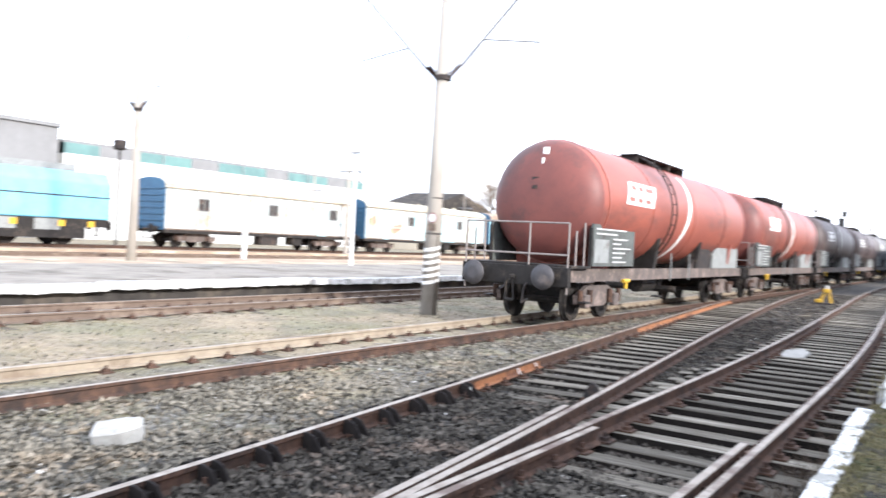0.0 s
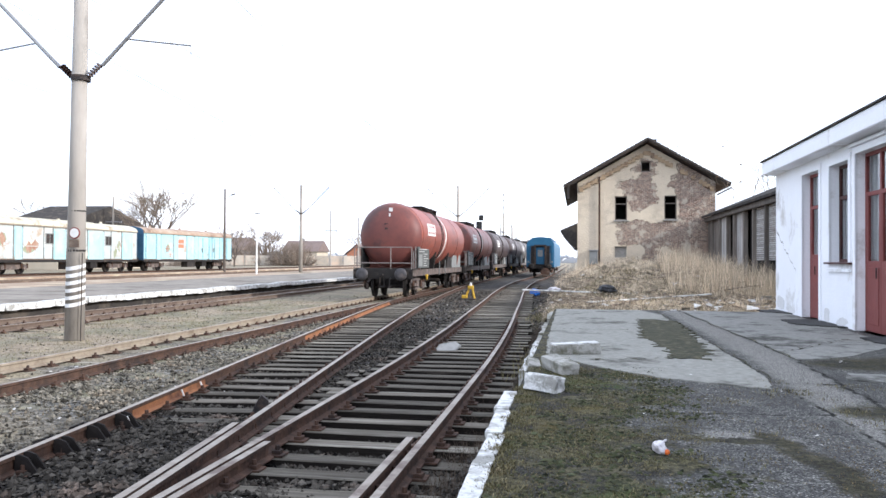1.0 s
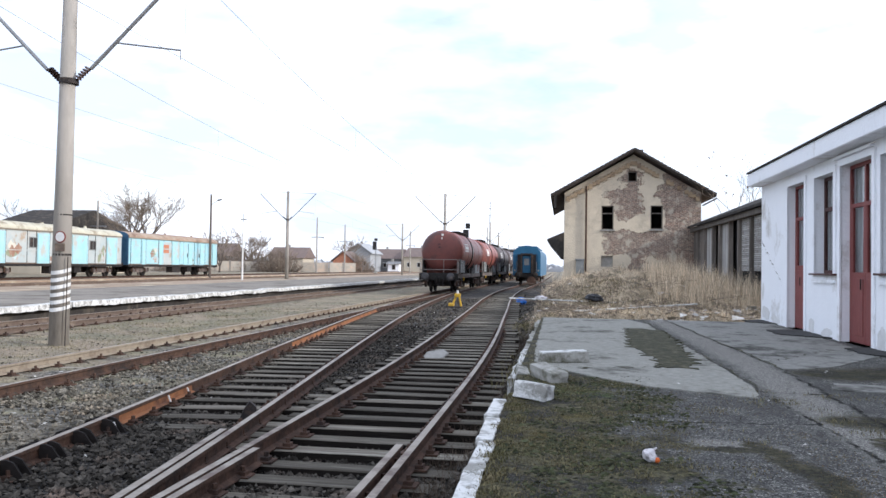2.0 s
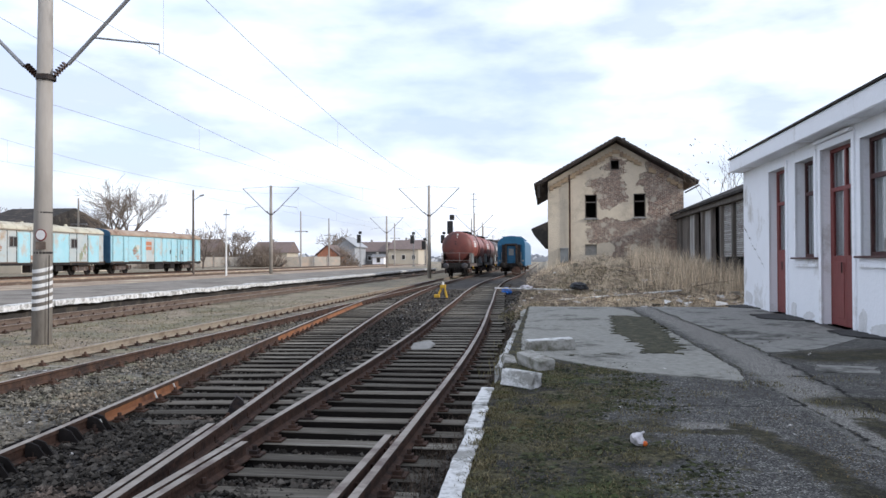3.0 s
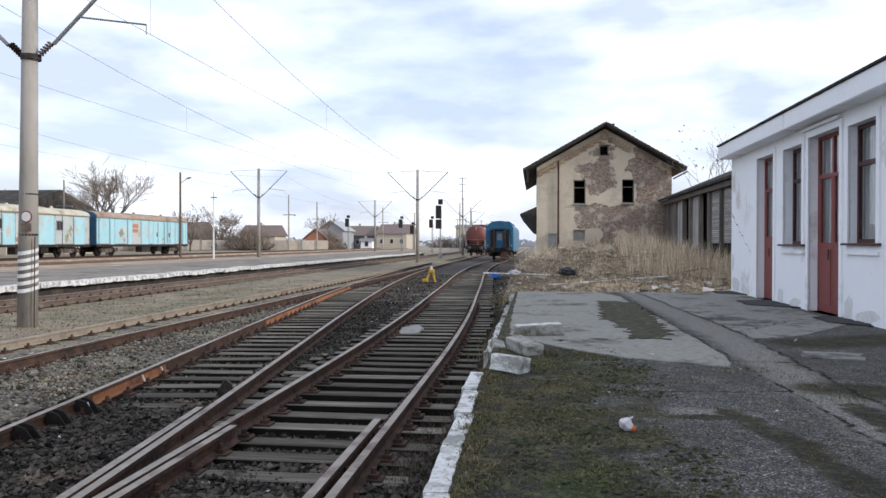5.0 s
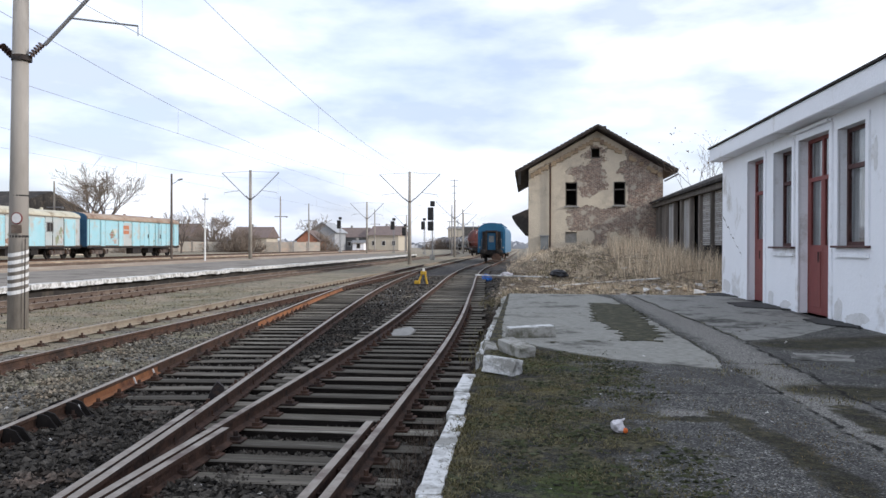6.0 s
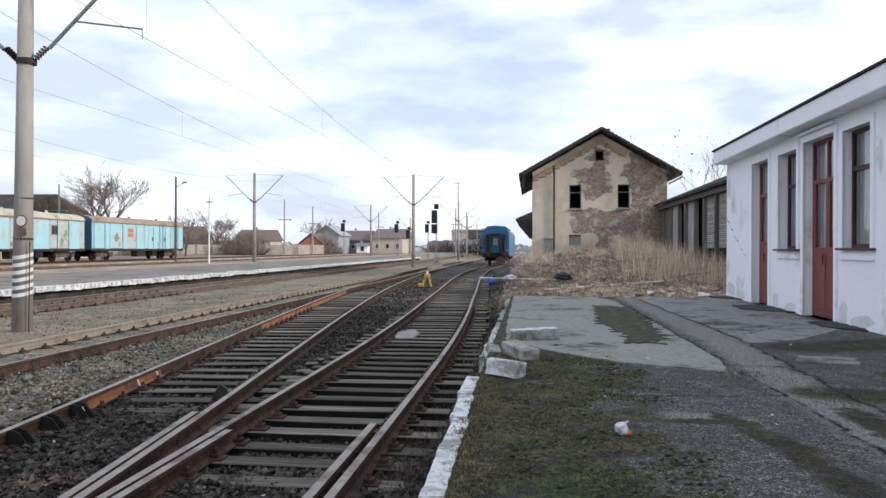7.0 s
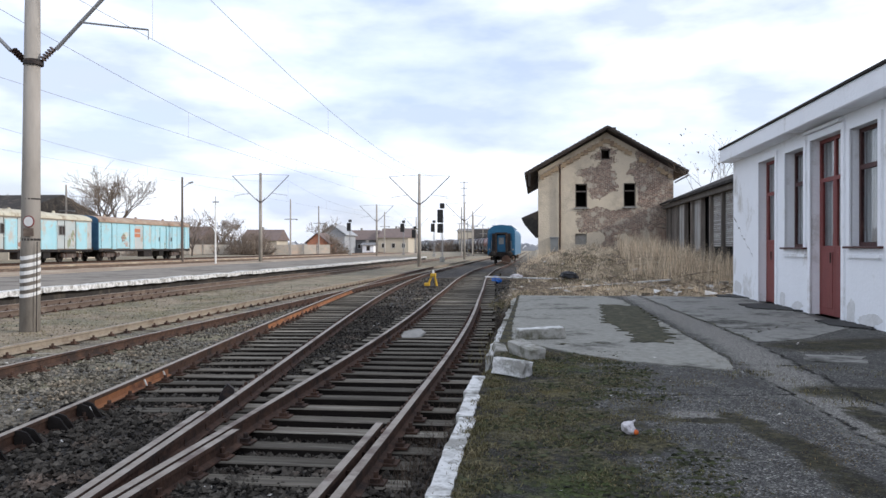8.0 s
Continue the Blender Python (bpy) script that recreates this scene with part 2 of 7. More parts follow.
LITTER = island(mat("pale_litter", (0.62, 0.6, 0.56), (0.5, 0.47, 0.42), 5, 0.8, 0, 0), 0.5, 1.25)
RUBBLE = island(mat("rubble", (0.36, 0.28, 0.21), (0.24, 0.18, 0.13), 5, 0.95, 0, 0.3), 0.5, 1.6)


def glass(name, tint=(0.6, 0.65, 0.68)):
    m = bpy.data.materials.new(name)
    m.use_nodes = True
    p = m.node_tree.nodes["Principled BSDF"]
    p.inputs["Base Color"].default_value = (*tint, 1)
    p.inputs["Roughness"].default_value, p.inputs["Transmission Weight"].default_value, p.inputs["IOR"].default_value = 0.04, 1.0, 1.3
    return m


GLASS = glass("window_glass", (0.85, 0.88, 0.9))


def nodes_of(m):
    return m.node_tree.nodes, m.node_tree.links, m.node_tree.nodes["Principled BSDF"]


def noise_node(n, l, vec, scale, detail=8, rough=0.6):
    t = n.new("ShaderNodeTexNoise")
    t.inputs["Scale"].default_value, t.inputs["Detail"].default_value, t.inputs["Roughness"].default_value = scale, detail, rough
    l.new(vec, t.inputs["Vector"])
    return t.outputs["Fac"]


def ramp(n, l, fac, *stops):
    r = n.new("ShaderNodeValToRGB")
    e = r.color_ramp.elements
    while len(e) < len(stops):
        e.new(0.5)
    for s, (pos, c) in zip(e, stops):
        s.position, s.color = pos, (*c, 1) if isinstance(c, tuple) else (c, c, c, 1)
    l.new(fac, r.inputs[0])
    return r.outputs[0]


def blend(n, l, fac, a, b, kind="MIX"):
    x = n.new("ShaderNodeMix")
    x.data_type, x.blend_type = "RGBA", kind
    for sock, v in ((x.inputs[0], fac), (x.inputs[6], a), (x.inputs[7], b)):
        if isinstance(v, (int, float)):
            sock.default_value = v
        elif isinstance(v, tuple):
            sock.default_value = (*v, 1)
        else:
            l.new(v, sock)
    return x.outputs[2]


def math_node(n, l, op, a, b=0.0):
    x = n.new("ShaderNodeMath")
    x.operation = op
    for sock, v in zip(x.inputs, (a, b)):
        if isinstance(v, (int, float)):
            sock.default_value = v
        else:
            l.new(v, sock)
    return x.outputs[0]


def flat_point(n, l, co, wobble):
    """The plan position, pushed about a little by noise."""
    nz = n.new("ShaderNodeTexNoise")
    nz.inputs["Scale"].default_value, nz.inputs["Detail"].default_value, nz.inputs["Roughness"].default_value = 2.6, 10, 0.72
    l.new(co, nz.inputs["Vector"])
    mid, sc, ad, fl = (n.new("ShaderNodeVectorMath") for _ in range(4))
    mid.operation, mid.inputs[1].default_value = "SUBTRACT", (0.5, 0.5, 0.5)
    l.new(nz.outputs["Color"], mid.inputs[0])
    sc.operation, sc.inputs["Scale"].default_value = "SCALE", wobble
    l.new(mid.outputs[0], sc.inputs[0])
    ad.operation = "ADD"
    l.new(co, ad.inputs[0])
    l.new(sc.outputs[0], ad.inputs[1])
    fl.operation, fl.inputs[1].default_value = "MULTIPLY", (1, 1, 0)
    l.new(ad.outputs[0], fl.inputs[0])
    return fl.outputs[0]


def strip(n, l, p, a, b, width, soft=0.5):
    """1 within a strip of that half-width along a to b, fading outwards."""
    ab = Vector((b[0] - a[0], b[1] - a[1], 0))
    rel, dot, cl, along, dist, mr = n.new("ShaderNodeVectorMath"), n.new("ShaderNodeVectorMath"), n.new("ShaderNodeClamp"), n.new("ShaderNodeVectorMath"), n.new("ShaderNodeVectorMath"), n.new("ShaderNodeMapRange")
    rel.operation, rel.inputs[1].default_value = "SUBTRACT", (a[0], a[1], 0)
    l.new(p, rel.inputs[0])
    dot.operation, dot.inputs[1].default_value = "DOT_PRODUCT", ab / ab.length_squared
    l.new(rel.outputs[0], dot.inputs[0])
    l.new(dot.outputs["Value"], cl.inputs[0])
    along.operation, along.inputs[0].default_value = "SCALE", ab
    l.new(cl.outputs[0], along.inputs["Scale"])
    dist.operation = "DISTANCE"
    l.new(rel.outputs[0], dist.inputs[0])
    l.new(along.outputs[0], dist.inputs[1])
    mr.inputs["From Min"].default_value, mr.inputs["From Max"].default_value = width, width * soft
    l.new(dist.outputs["Value"], mr.inputs["Value"])
    return mr.outputs[0]


def strips(n, l, p, *specs):
    out = None
    for s in specs:
        m = strip(n, l, p, *s)
        out = m if out is None else math_node(n, l, "MAXIMUM", out, m)
    return out


def ground_material():
    """Crushed stone between the rails; weedy soil, tan earth and painted sun patches beyond."""
    m = bpy.data.materials.new("yard_ground")
    m.use_nodes = True
    n, l, p = nodes_of(m)
    co = n.new("ShaderNodeTexCoord").outputs["Object"]
    sep = n.new("ShaderNodeSeparateXYZ")
    l.new(co, sep.inputs[0])
    vor = n.new("ShaderNodeTexVoronoi")
    vor.inputs["Scale"].default_value = 17
    l.new(co, vor.inputs["Vector"])
    bw = n.new("ShaderNodeSeparateColor")
    l.new(vor.outputs["Color"], bw.inputs[0])
    stone = ramp(n, l, bw.outputs[0], (0.0, (0.008, 0.007, 0.006)), (0.6, (0.024, 0.021, 0.018)), (1.0, (0.075, 0.067, 0.058)))
    soil = ramp(n, l, noise_node(n, l, co, 9), (0.3, (0.17, 0.13, 0.083)), (0.7, (0.42, 0.335, 0.225)))
    weed = ramp(n, l, noise_node(n, l, co, 14), (0.3, (0.1, 0.095, 0.052)), (0.7, (0.29, 0.26, 0.16)))
    soil = blend(n, l, ramp(n, l, noise_node(n, l, co, 0.5), (0.42, 0.0), (0.6, 1.0)), soil, weed)
    # soil takes over beyond the second track, and in patches
    band_n = n.new("ShaderNodeMapRange")
    band_n.inputs["From Min"].default_value, band_n.inputs["From Max"].default_value = -7.0, -11.0
    l.new(sep.outputs[0], band_n.inputs["Value"])
    mask = math_node(n, l, "ADD", math_node(n, l, "MULTIPLY", band_n.outputs[0], 0.55), math_node(n, l, "MULTIPLY", noise_node(n, l, co, 0.7), 0.75))
    col = blend(n, l, ramp(n, l, mask, (0.42, 0.0), (0.62, 1.0)), stone, soil)
    brown = ramp(n, l, noise_node(n, l, co, 1.3, 6), (0.45, 0.0), (0.7, 0.6))
    col = blend(n, l, brown, col, (0.085, 0.066, 0.05))
    slant = math_node(n, l, "ADD", sep.outputs[0], math_node(n, l, "MULTIPLY", sep.outputs[1], 0.113))
    pale = n.new("ShaderNodeMapRange")
    pale.inputs["From Min"].default_value, pale.inputs["From Max"].default_value = -4.0, -4.5
    l.new(math_node(n, l, "ADD", slant, math_node(n, l, "MULTIPLY", noise_node(n, l, co, 1.1), 0.9)), pale.inputs["Value"])
    gravel = ramp(n, l, bw.outputs[0], (0.0, (0.035, 0.032, 0.028)), (0.6, (0.095, 0.088, 0.075)), (1.0, (0.22, 0.207, 0.18)))
    gravel = blend(n, l, ramp(n, l, noise_node(n, l, co, 0.9, 7), (0.46, 0.0), (0.62, 0.85)), gravel, weed)
    not_soil = ramp(n, l, mask, (0.5, 1.0), (0.72, 0.25))
    col = blend(n, l, math_node(n, l, "MULTIPLY", pale.outputs[0], not_soil), col, gravel)
    # two pale patches paint sunlight onto the dry ground
    lit_patches = strips(n, l, flat_point(n, l, co, 1.2), ((-7.6, 6.6), (-6.6, 7.6), 1.3, 0.2), ((-9.0, 9.5), (-8.0, 11.0), 1.0, 0.2))
    lit_sand = ramp(n, l, noise_node(n, l, co, 18, 10, 0.75), (0.34, (0.1, 0.08, 0.05)), (0.54, (0.27, 0.22, 0.145)), (0.7, (0.42, 0.36, 0.25)))
    col = blend(n, l, math_node(n, l, "MULTIPLY", lit_patches, 0.8), col, lit_sand)
    heap_y, heap_x = n.new("ShaderNodeMapRange"), n.new("ShaderNodeMapRange")
    heap_y.inputs["From Min"].default_value, heap_y.inputs["From Max"].default_value = 22, 25
    heap_x.inputs["From Min"].default_value, heap_x.inputs["From Max"].default_value = -1.6, 0.4
    l.new(sep.outputs[1], heap_y.inputs["Value"])
    l.new(sep.outputs[0], heap_x.inputs["Value"])
    earth = ramp(n, l, noise_node(n, l, co, 2.2, 10, 0.7), (0.34, (0.07, 0.065, 0.032)), (0.5, (0.33, 0.26, 0.17)), (0.66, (0.6, 0.49, 0.34)))
    col = blend(n, l, math_node(n, l, "MULTIPLY", heap_y.outputs[0], heap_x.outputs[0]), col, earth)
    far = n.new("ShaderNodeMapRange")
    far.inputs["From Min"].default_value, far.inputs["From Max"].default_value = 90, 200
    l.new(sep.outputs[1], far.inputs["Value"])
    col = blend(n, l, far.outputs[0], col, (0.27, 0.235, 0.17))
    l.new(col, p.inputs["Base Color"])
    p.inputs["Roughness"].default_value = 0.95
    b = n.new("ShaderNodeBump")
    b.inputs["Strength"].default_value, b.inputs["Distance"].default_value = 0.9, 0.05
    l.new(vor.outputs["Distance"], b.inputs["Height"])
    l.new(b.outputs[0], p.inputs["Normal"])
    return m


def platform_material():
    """Worn asphalt: gritty, with a pale trodden lane, moss by the kerb and along the cracks."""
    m = bpy.data.materials.new("mossy_asphalt")
    m.use_nodes = True
    n, l, p = nodes_of(m)
    co = n.new("ShaderNodeTexCoord").outputs["Object"]
    sep = n.new("ShaderNodeSeparateXYZ")
    l.new(co, sep.inputs[0])
    flat = flat_point(n, l, co, 0.55)
    tight = flat_point(n, l, co, 0.34)
    grit = n.new("ShaderNodeTexVoronoi")
    grit.inputs["Scale"].default_value = 95
    l.new(co, grit.inputs["Vector"])
    gc = n.new("ShaderNodeSeparateColor")
    l.new(grit.outputs["Color"], gc.inputs[0])
    asphalt = ramp(n, l, gc.outputs[0], (0.0, (0.035, 0.034, 0.031)), (0.6, (0.125, 0.12, 0.11)), (0.88, (0.21, 0.203, 0.186)), (1.0, (0.46, 0.445, 0.405)))
    asphalt = blend(n, l, 1.0, asphalt, ramp(n, l, noise_node(n, l, co, 9, 8, 0.75), (0.34, (0.62, 0.62, 0.62)), (0.52, (1.0, 1.0, 1.0)), (0.68, (1.45, 1.43, 1.38))), "MULTIPLY")
    asphalt = blend(n, l, ramp(n, l, noise_node(n, l, co, 1.6, 9, 0.7), (0.46, 0.0), (0.66, 0.7)), asphalt, (0.065, 0.063, 0.059))
    lane = ramp(n, l, gc.outputs[1], (0.0, (0.1, 0.096, 0.086)), (0.6, (0.26, 0.247, 0.22)), (1.0, (0.5, 0.475, 0.425)))
    pale = strips(n, l, flat, ((2.65, 22), (2.75, 12), 0.4), ((2.75, 12), (2.55, 7.5), 0.36), ((2.55, 7.5), (2.5, 2.5), 0.34), ((1.1, 6.45), (1.6, 6.4), 0.2))
    col = blend(n, l, math_node(n, l, "MULTIPLY", pale, 0.85), asphalt, lane)
    moss = ramp(n, l, noise_node(n, l, co, 16, 14, 0.8), (0.36, (0.006, 0.0055, 0.004)), (0.45, (0.036, 0.032, 0.019)), (0.53, (0.11, 0.098, 0.05)), (0.61, (0.2, 0.178, 0.1)), (0.7, (0.4, 0.355, 0.235)))
    green = strips(n, l, flat, ((0.05, 4.3), (0.55, 4.7), 0.5, 0.1), ((-0.1, 3.4), (0.5, 3.6), 0.4, 0.1), ((0.0, 9.0), (0.5, 8.7), 0.35, 0.1))
    moss = blend(n, l, math_node(n, l, "MULTIPLY", green, 0.8), moss, ramp(n, l, noise_node(n, l, co, 22, 12, 0.78), (0.36, (0.012, 0.017, 0.005)), (0.52, (0.055, 0.085, 0.02)), (0.66, (0.15, 0.2, 0.06))))
    ochre = strips(n, l, flat, ((-0.3, 6.2), (-0.05, 6.6), 0.3, 0.1), ((0.1, 7.4), (0.4, 7.6), 0.25, 0.1))
    moss = blend(n, l, math_node(n, l, "MULTIPLY", ochre, 0.5), moss, (0.12, 0.09, 0.02))
    moss = blend(n, l, ramp(n, l, noise_node(n, l, co, 5, 8, 0.7), (0.5, 0.0), (0.62, 0.65)), moss, (0.15, 0.135, 0.085))
    bare = ramp(n, l, noise_node(n, l, co, 2.4, 10, 0.75), (0.47, 0.0), (0.56, 0.9))
    moss = blend(n, l, bare, moss, ramp(n, l, gc.outputs[2], (0.0, (0.012, 0.011, 0.01)), (0.8, (0.05, 0.046, 0.042)), (1.0, (0.13, 0.125, 0.115))))
    reach = math_node(n, l, "SUBTRACT", 0.95, sep.outputs[0])
    reach = math_node(n, l, "ADD", math_node(n, l, "MULTIPLY", reach, 0.55), math_node(n, l, "MULTIPLY", math_node(n, l, "SUBTRACT", noise_node(n, l, co, 1.3, 10, 0.68), 0.5), 2.4))
    mask = ramp(n, l, reach, (0.0, 0.0), (0.16, 1.0))
    dark = strips(n, l, flat, ((3.7, 11.2), (5.6, 12.0), 0.75), ((2.75, 7.7), (3.6, 7.5), 0.45), ((2.62, 6.9), (2.62, 6.0), 0.16), ((4.0, 8.9), (5.4, 9.2), 0.35), ((1.55, 6.5), (1.75, 5.5), 0.16), ((1.75, 5.5), (1.85, 4.0), 0.17), ((1.1, 6.3), (1.5, 6.3), 0.1), ((3.2, 5.9), (3.9, 6.1), 0.4))
    mask = math_node(n, l, "MAXIMUM", mask, math_node(n, l, "MULTIPLY", dark, ramp(n, l, noise_node(n, l, co, 5, 9, 0.75), (0.36, 0.35), (0.5, 1.0))))
    # fine cracks
    seams = strips(n, l, tight, ((0.9, 9.45), (2.9, 9.35), 0.035), ((2.28, 8.9), (2.33, 7.0), 0.03), ((2.33, 7.0), (2.27, 3.0), 0.03), ((3.05, 11.5), (2.9, 7.6), 0.035), ((2.9, 7.6), (2.85, 3.0), 0.03), ((0.3, 7.3), (2.3, 7.5), 0.025))
    col = blend(n, l, mask, col, moss)
    rotten = ramp(n, l, noise_node(n, l, co, 20, 12, 0.78), (0.38, (0.008, 0.007, 0.005)), (0.54, (0.045, 0.042, 0.026)), (0.68, (0.13, 0.12, 0.08)))
    col = blend(n, l, math_node(n, l, "MULTIPLY", dark, ramp(n, l, noise_node(n, l, co, 4, 9, 0.75), (0.4, 0.1), (0.56, 0.7))), col, rotten)
    seams = math_node(n, l, "MULTIPLY", seams, ramp(n, l, noise_node(n, l, co, 3.5, 5), (0.4, 0.2), (0.55, 1.0)))
    col = blend(n, l, seams, col, (0.014, 0.013, 0.01))
    l.new(col, p.inputs["Base Color"])
    p.inputs["Roughness"].default_value, p.inputs["Specular IOR Level"].default_value = 0.95, 0.15
    b = n.new("ShaderNodeBump")
    b.inputs["Strength"].default_value, b.inputs["Distance"].default_value = 0.8, 0.03
    l.new(math_node(n, l, "ADD", noise_node(n, l, co, 28, 10, 0.75), math_node(n, l, "MULTIPLY", grit.outputs["Distance"], 0.5)), b.inputs["Height"])
    l.new(b.outputs[0], p.inputs["Normal"])
    return m


def facade_material():
    """Ochre render fallen away from brickwork; x runs across the gable, z up."""
    m = bpy.data.materials.new("crumbling_render_on_brick")
    m.use_nodes = True
    n, l, p = nodes_of(m)
    co = n.new("ShaderNodeTexCoord").outputs["Object"]
    sep = n.new("ShaderNodeSeparateXYZ")
    l.new(co, sep.inputs[0])
    comb = n.new("ShaderNodeCombineXYZ")
    l.new(sep.outputs[0], comb.inputs[0])
    l.new(sep.outputs[2], comb.inputs[1])
    br = n.new("ShaderNodeTexBrick")
    br.inputs["Scale"].default_value = 1.0
    br.inputs["Brick Width"].default_value, br.inputs["Row Height"].default_value, br.inputs["Mortar Size"].default_value = 0.26, 0.075, 0.013
    br.inputs["Color1"].default_value, br.inputs["Color2"].default_value = (0.13, 0.07, 0.05, 1), (0.31, 0.18, 0.125, 1)
    br.inputs["Mortar"].default_value = (0.4, 0.355, 0.29, 1)
    br.inputs["Bias"].default_value = -0.1
    l.new(comb.outputs[0], br.inputs["Vector"])
    brick = blend(n, l, ramp(n, l, noise_node(n, l, co, 0.7), (0.4, 0.0), (0.7, 0.6)), br.outputs["Color"], (0.3, 0.25, 0.2))
    brick = blend(n, l, 1.0, brick, ramp(n, l, noise_node(n, l, co, 6, 9, 0.8), (0.34, (0.4, 0.38, 0.36)), (0.52, (1.0, 1.0, 1.0)), (0.68, (1.7, 1.65, 1.55))), "MULTIPLY")
    plaster = ramp(n, l, noise_node(n, l, co, 1.1, 10, 0.7), (0.3, (0.67, 0.575, 0.43)), (0.7, (0.54, 0.46, 0.345)))
    plaster = blend(n, l, ramp(n, l, noise_node(n, l, co, 0.5, 10, 0.75), (0.52, 0.0), (0.62, 0.7)), plaster, (0.42, 0.36, 0.27))
    # where the render has fallen (gain > 0) and where it clings (gain < 0)
    f = math_node(n, l, "MULTIPLY", noise_node(n, l, co, 1.7, 12, 0.75), 1.5)
    for cx, cz, rx, rz, gain in ((3.95, 5.75, 1.15, 1.15, 0.5), (3.1, 6.35, 0.9, 0.3, 0.3), (5.0, 3.4, 2.9, 1.1, 0.55), (7.4, 5.5, 1.9, 2.3, 0.6), (7.2, 2.8, 1.8, 1.8, 0.55), (4.25, 7.4, 0.85, 0.75, 0.3), (6.7, 7.5, 0.7, 0.6, 0.4), (4.6, 1.9, 0.9, 0.5, 0.3),
                                 (1.75, 5.75, 0.35, 0.4, 0.3), (0.9, 5.95, 0.4, 0.2, 0.2), (5.75, 5.0, 0.65, 1.1, -0.5), (4.75, 4.5, 0.75, 0.65, -0.5), (3.6, 2.25, 0.55, 0.5, -0.35), (5.7, 2.6, 0.65, 0.5, -0.3), (1.1, 4.0, 1.3, 4.5, -0.3)):
        rel, div, size, near = n.new("ShaderNodeVectorMath"), n.new("ShaderNodeVectorMath"), n.new("ShaderNodeVectorMath"), n.new("ShaderNodeMapRange")
        rel.operation, rel.inputs[1].default_value = "SUBTRACT", (cx, 0, cz)
        l.new(co, rel.inputs[0])
        div.operation, div.inputs[1].default_value = "MULTIPLY", (1 / rx, 0, 1 / rz)
        l.new(rel.outputs[0], div.inputs[0])
        size.operation = "LENGTH"
        l.new(div.outputs[0], size.inputs[0])
        near.inputs["From Min"].default_value, near.inputs["From Max"].default_value = 1.15, 0.6
        l.new(size.outputs["Value"], near.inputs["Value"])
        f = math_node(n, l, "ADD", f, math_node(n, l, "MULTIPLY", near.outputs[0], gain))
    mask = ramp(n, l, f, (0.96, 0.0), (0.975, 1.0))
    grey = ramp(n, l, noise_node(n, l, co, 1.4, 9, 0.7), (0.53, 0.0), (0.57, 0.85))
    brick = blend(n, l, grey, brick, (0.47, 0.41, 0.32))
    l.new(blend(n, l, mask, plaster, brick), p.inputs["Base Color"])
    p.inputs["Roughness"].default_value = 0.95
    b = n.new("ShaderNodeBump")
    b.inputs["Strength"].default_value, b.inputs["Distance"].default_value = 0.8, 0.05
    l.new(math_node(n, l, "SUBTRACT", noise_node(n, l, co, 9), mask), b.inputs["Height"])
    l.new(b.outputs[0], p.inputs["Normal"])
    return m


GROUND, ASPHALT, FACADE = ground_material(), platform_material(), facade_material()
PAVING = mat("pale_worn_paving", (0.25, 0.223, 0.187), (0.175, 0.156, 0.13), 1.1, 0.95, 0, 0.4, (0.11, 0.094, 0.075), 0.45, 0.5, fine=12)


# ---------------------------------------------------------------- mesh helpers
def box(bm, x0, x1, y0, y1, z0, z1, m=None):
    r = bmesh.ops.create_cube(bm, size=1)
    t = Matrix.LocRotScale(((x0 + x1) / 2, (y0 + y1) / 2, (z0 + z1) / 2), None, (abs(x1 - x0), abs(y1 - y0), abs(z1 - z0)))
    bmesh.ops.transform(bm, matrix=(m @ t) if m else t, verts=r["verts"])
    return r["verts"]


def rod(bm, a, b, r0, r1=None, n=8):
    a, b = Vector(a), Vector(b)
    r1 = r0 if r1 is None else r1
    q = (b - a).to_track_quat("Z", "Y").to_matrix().to_4x4()
    r = bmesh.ops.create_cone(bm, cap_ends=True, segments=n, radius1=r0, radius2=r1, depth=(b - a).length)
    bmesh.ops.transform(bm, matrix=Matrix.Translation((a + b) / 2) @ q, verts=r["verts"])
    return r["verts"]


def prism(bm, outline, axis, a, b):
    """Extrude a closed outline of 2D points along 'x', 'y' or 'z' from a to b."""
    put = {"x": lambda u, v, w: (w, u, v), "y": lambda u, v, w: (u, w, v), "z": lambda u, v, w: (u, v, w)}[axis]
    va = [bm.verts.new(put(u, v, a)) for u, v in outline]
    vb = [bm.verts.new(put(u, v, b)) for u, v in outline]
    k = len(outline)
    bm.faces.new(va)
    bm.faces.new(vb[::-1])
    for i in range(k):
        bm.faces.new((va[i], vb[i], vb[(i + 1) % k], va[(i + 1) % k]))


def lathe(bm, rings, axis="y", n=28):
    """Rings of (place along the axis, radius), closed at both ends."""
    rows = []
    for w, r in rings:
        row = []
        for i in range(n):
            a = 2 * math.pi * i / n
            c, s = r * math.cos(a), r * math.sin(a)
            row.append(bm.verts.new({"y": (c, w, s), "x": (w, c, s), "z": (c, s, w)}[axis]))
        rows.append(row)
    for p, q in zip(rows, rows[1:]):
        for i in range(n):
            bm.faces.new((p[i], p[(i + 1) % n], q[(i + 1) % n], q[i]))
    bm.faces.new(rows[0][::-1])
    bm.faces.new(rows[-1])


def finish(bm, name, material, smooth=False, bevel=0.0):
    if bevel:
        bmesh.ops.bevel(bm, geom=[e for e in bm.edges if e.calc_length() > bevel * 3], offset=bevel, segments=1, affect="EDGES", clamp_overlap=True)
    bmesh.ops.recalc_face_normals(bm, faces=bm.faces)
    me = bpy.data.meshes.new(name)
    if smooth:
        for f in bm.faces:
            f.smooth = len(f.verts) < 5
    bm.to_mesh(me)
    bm.free()
    me.materials.append(material)
    return me


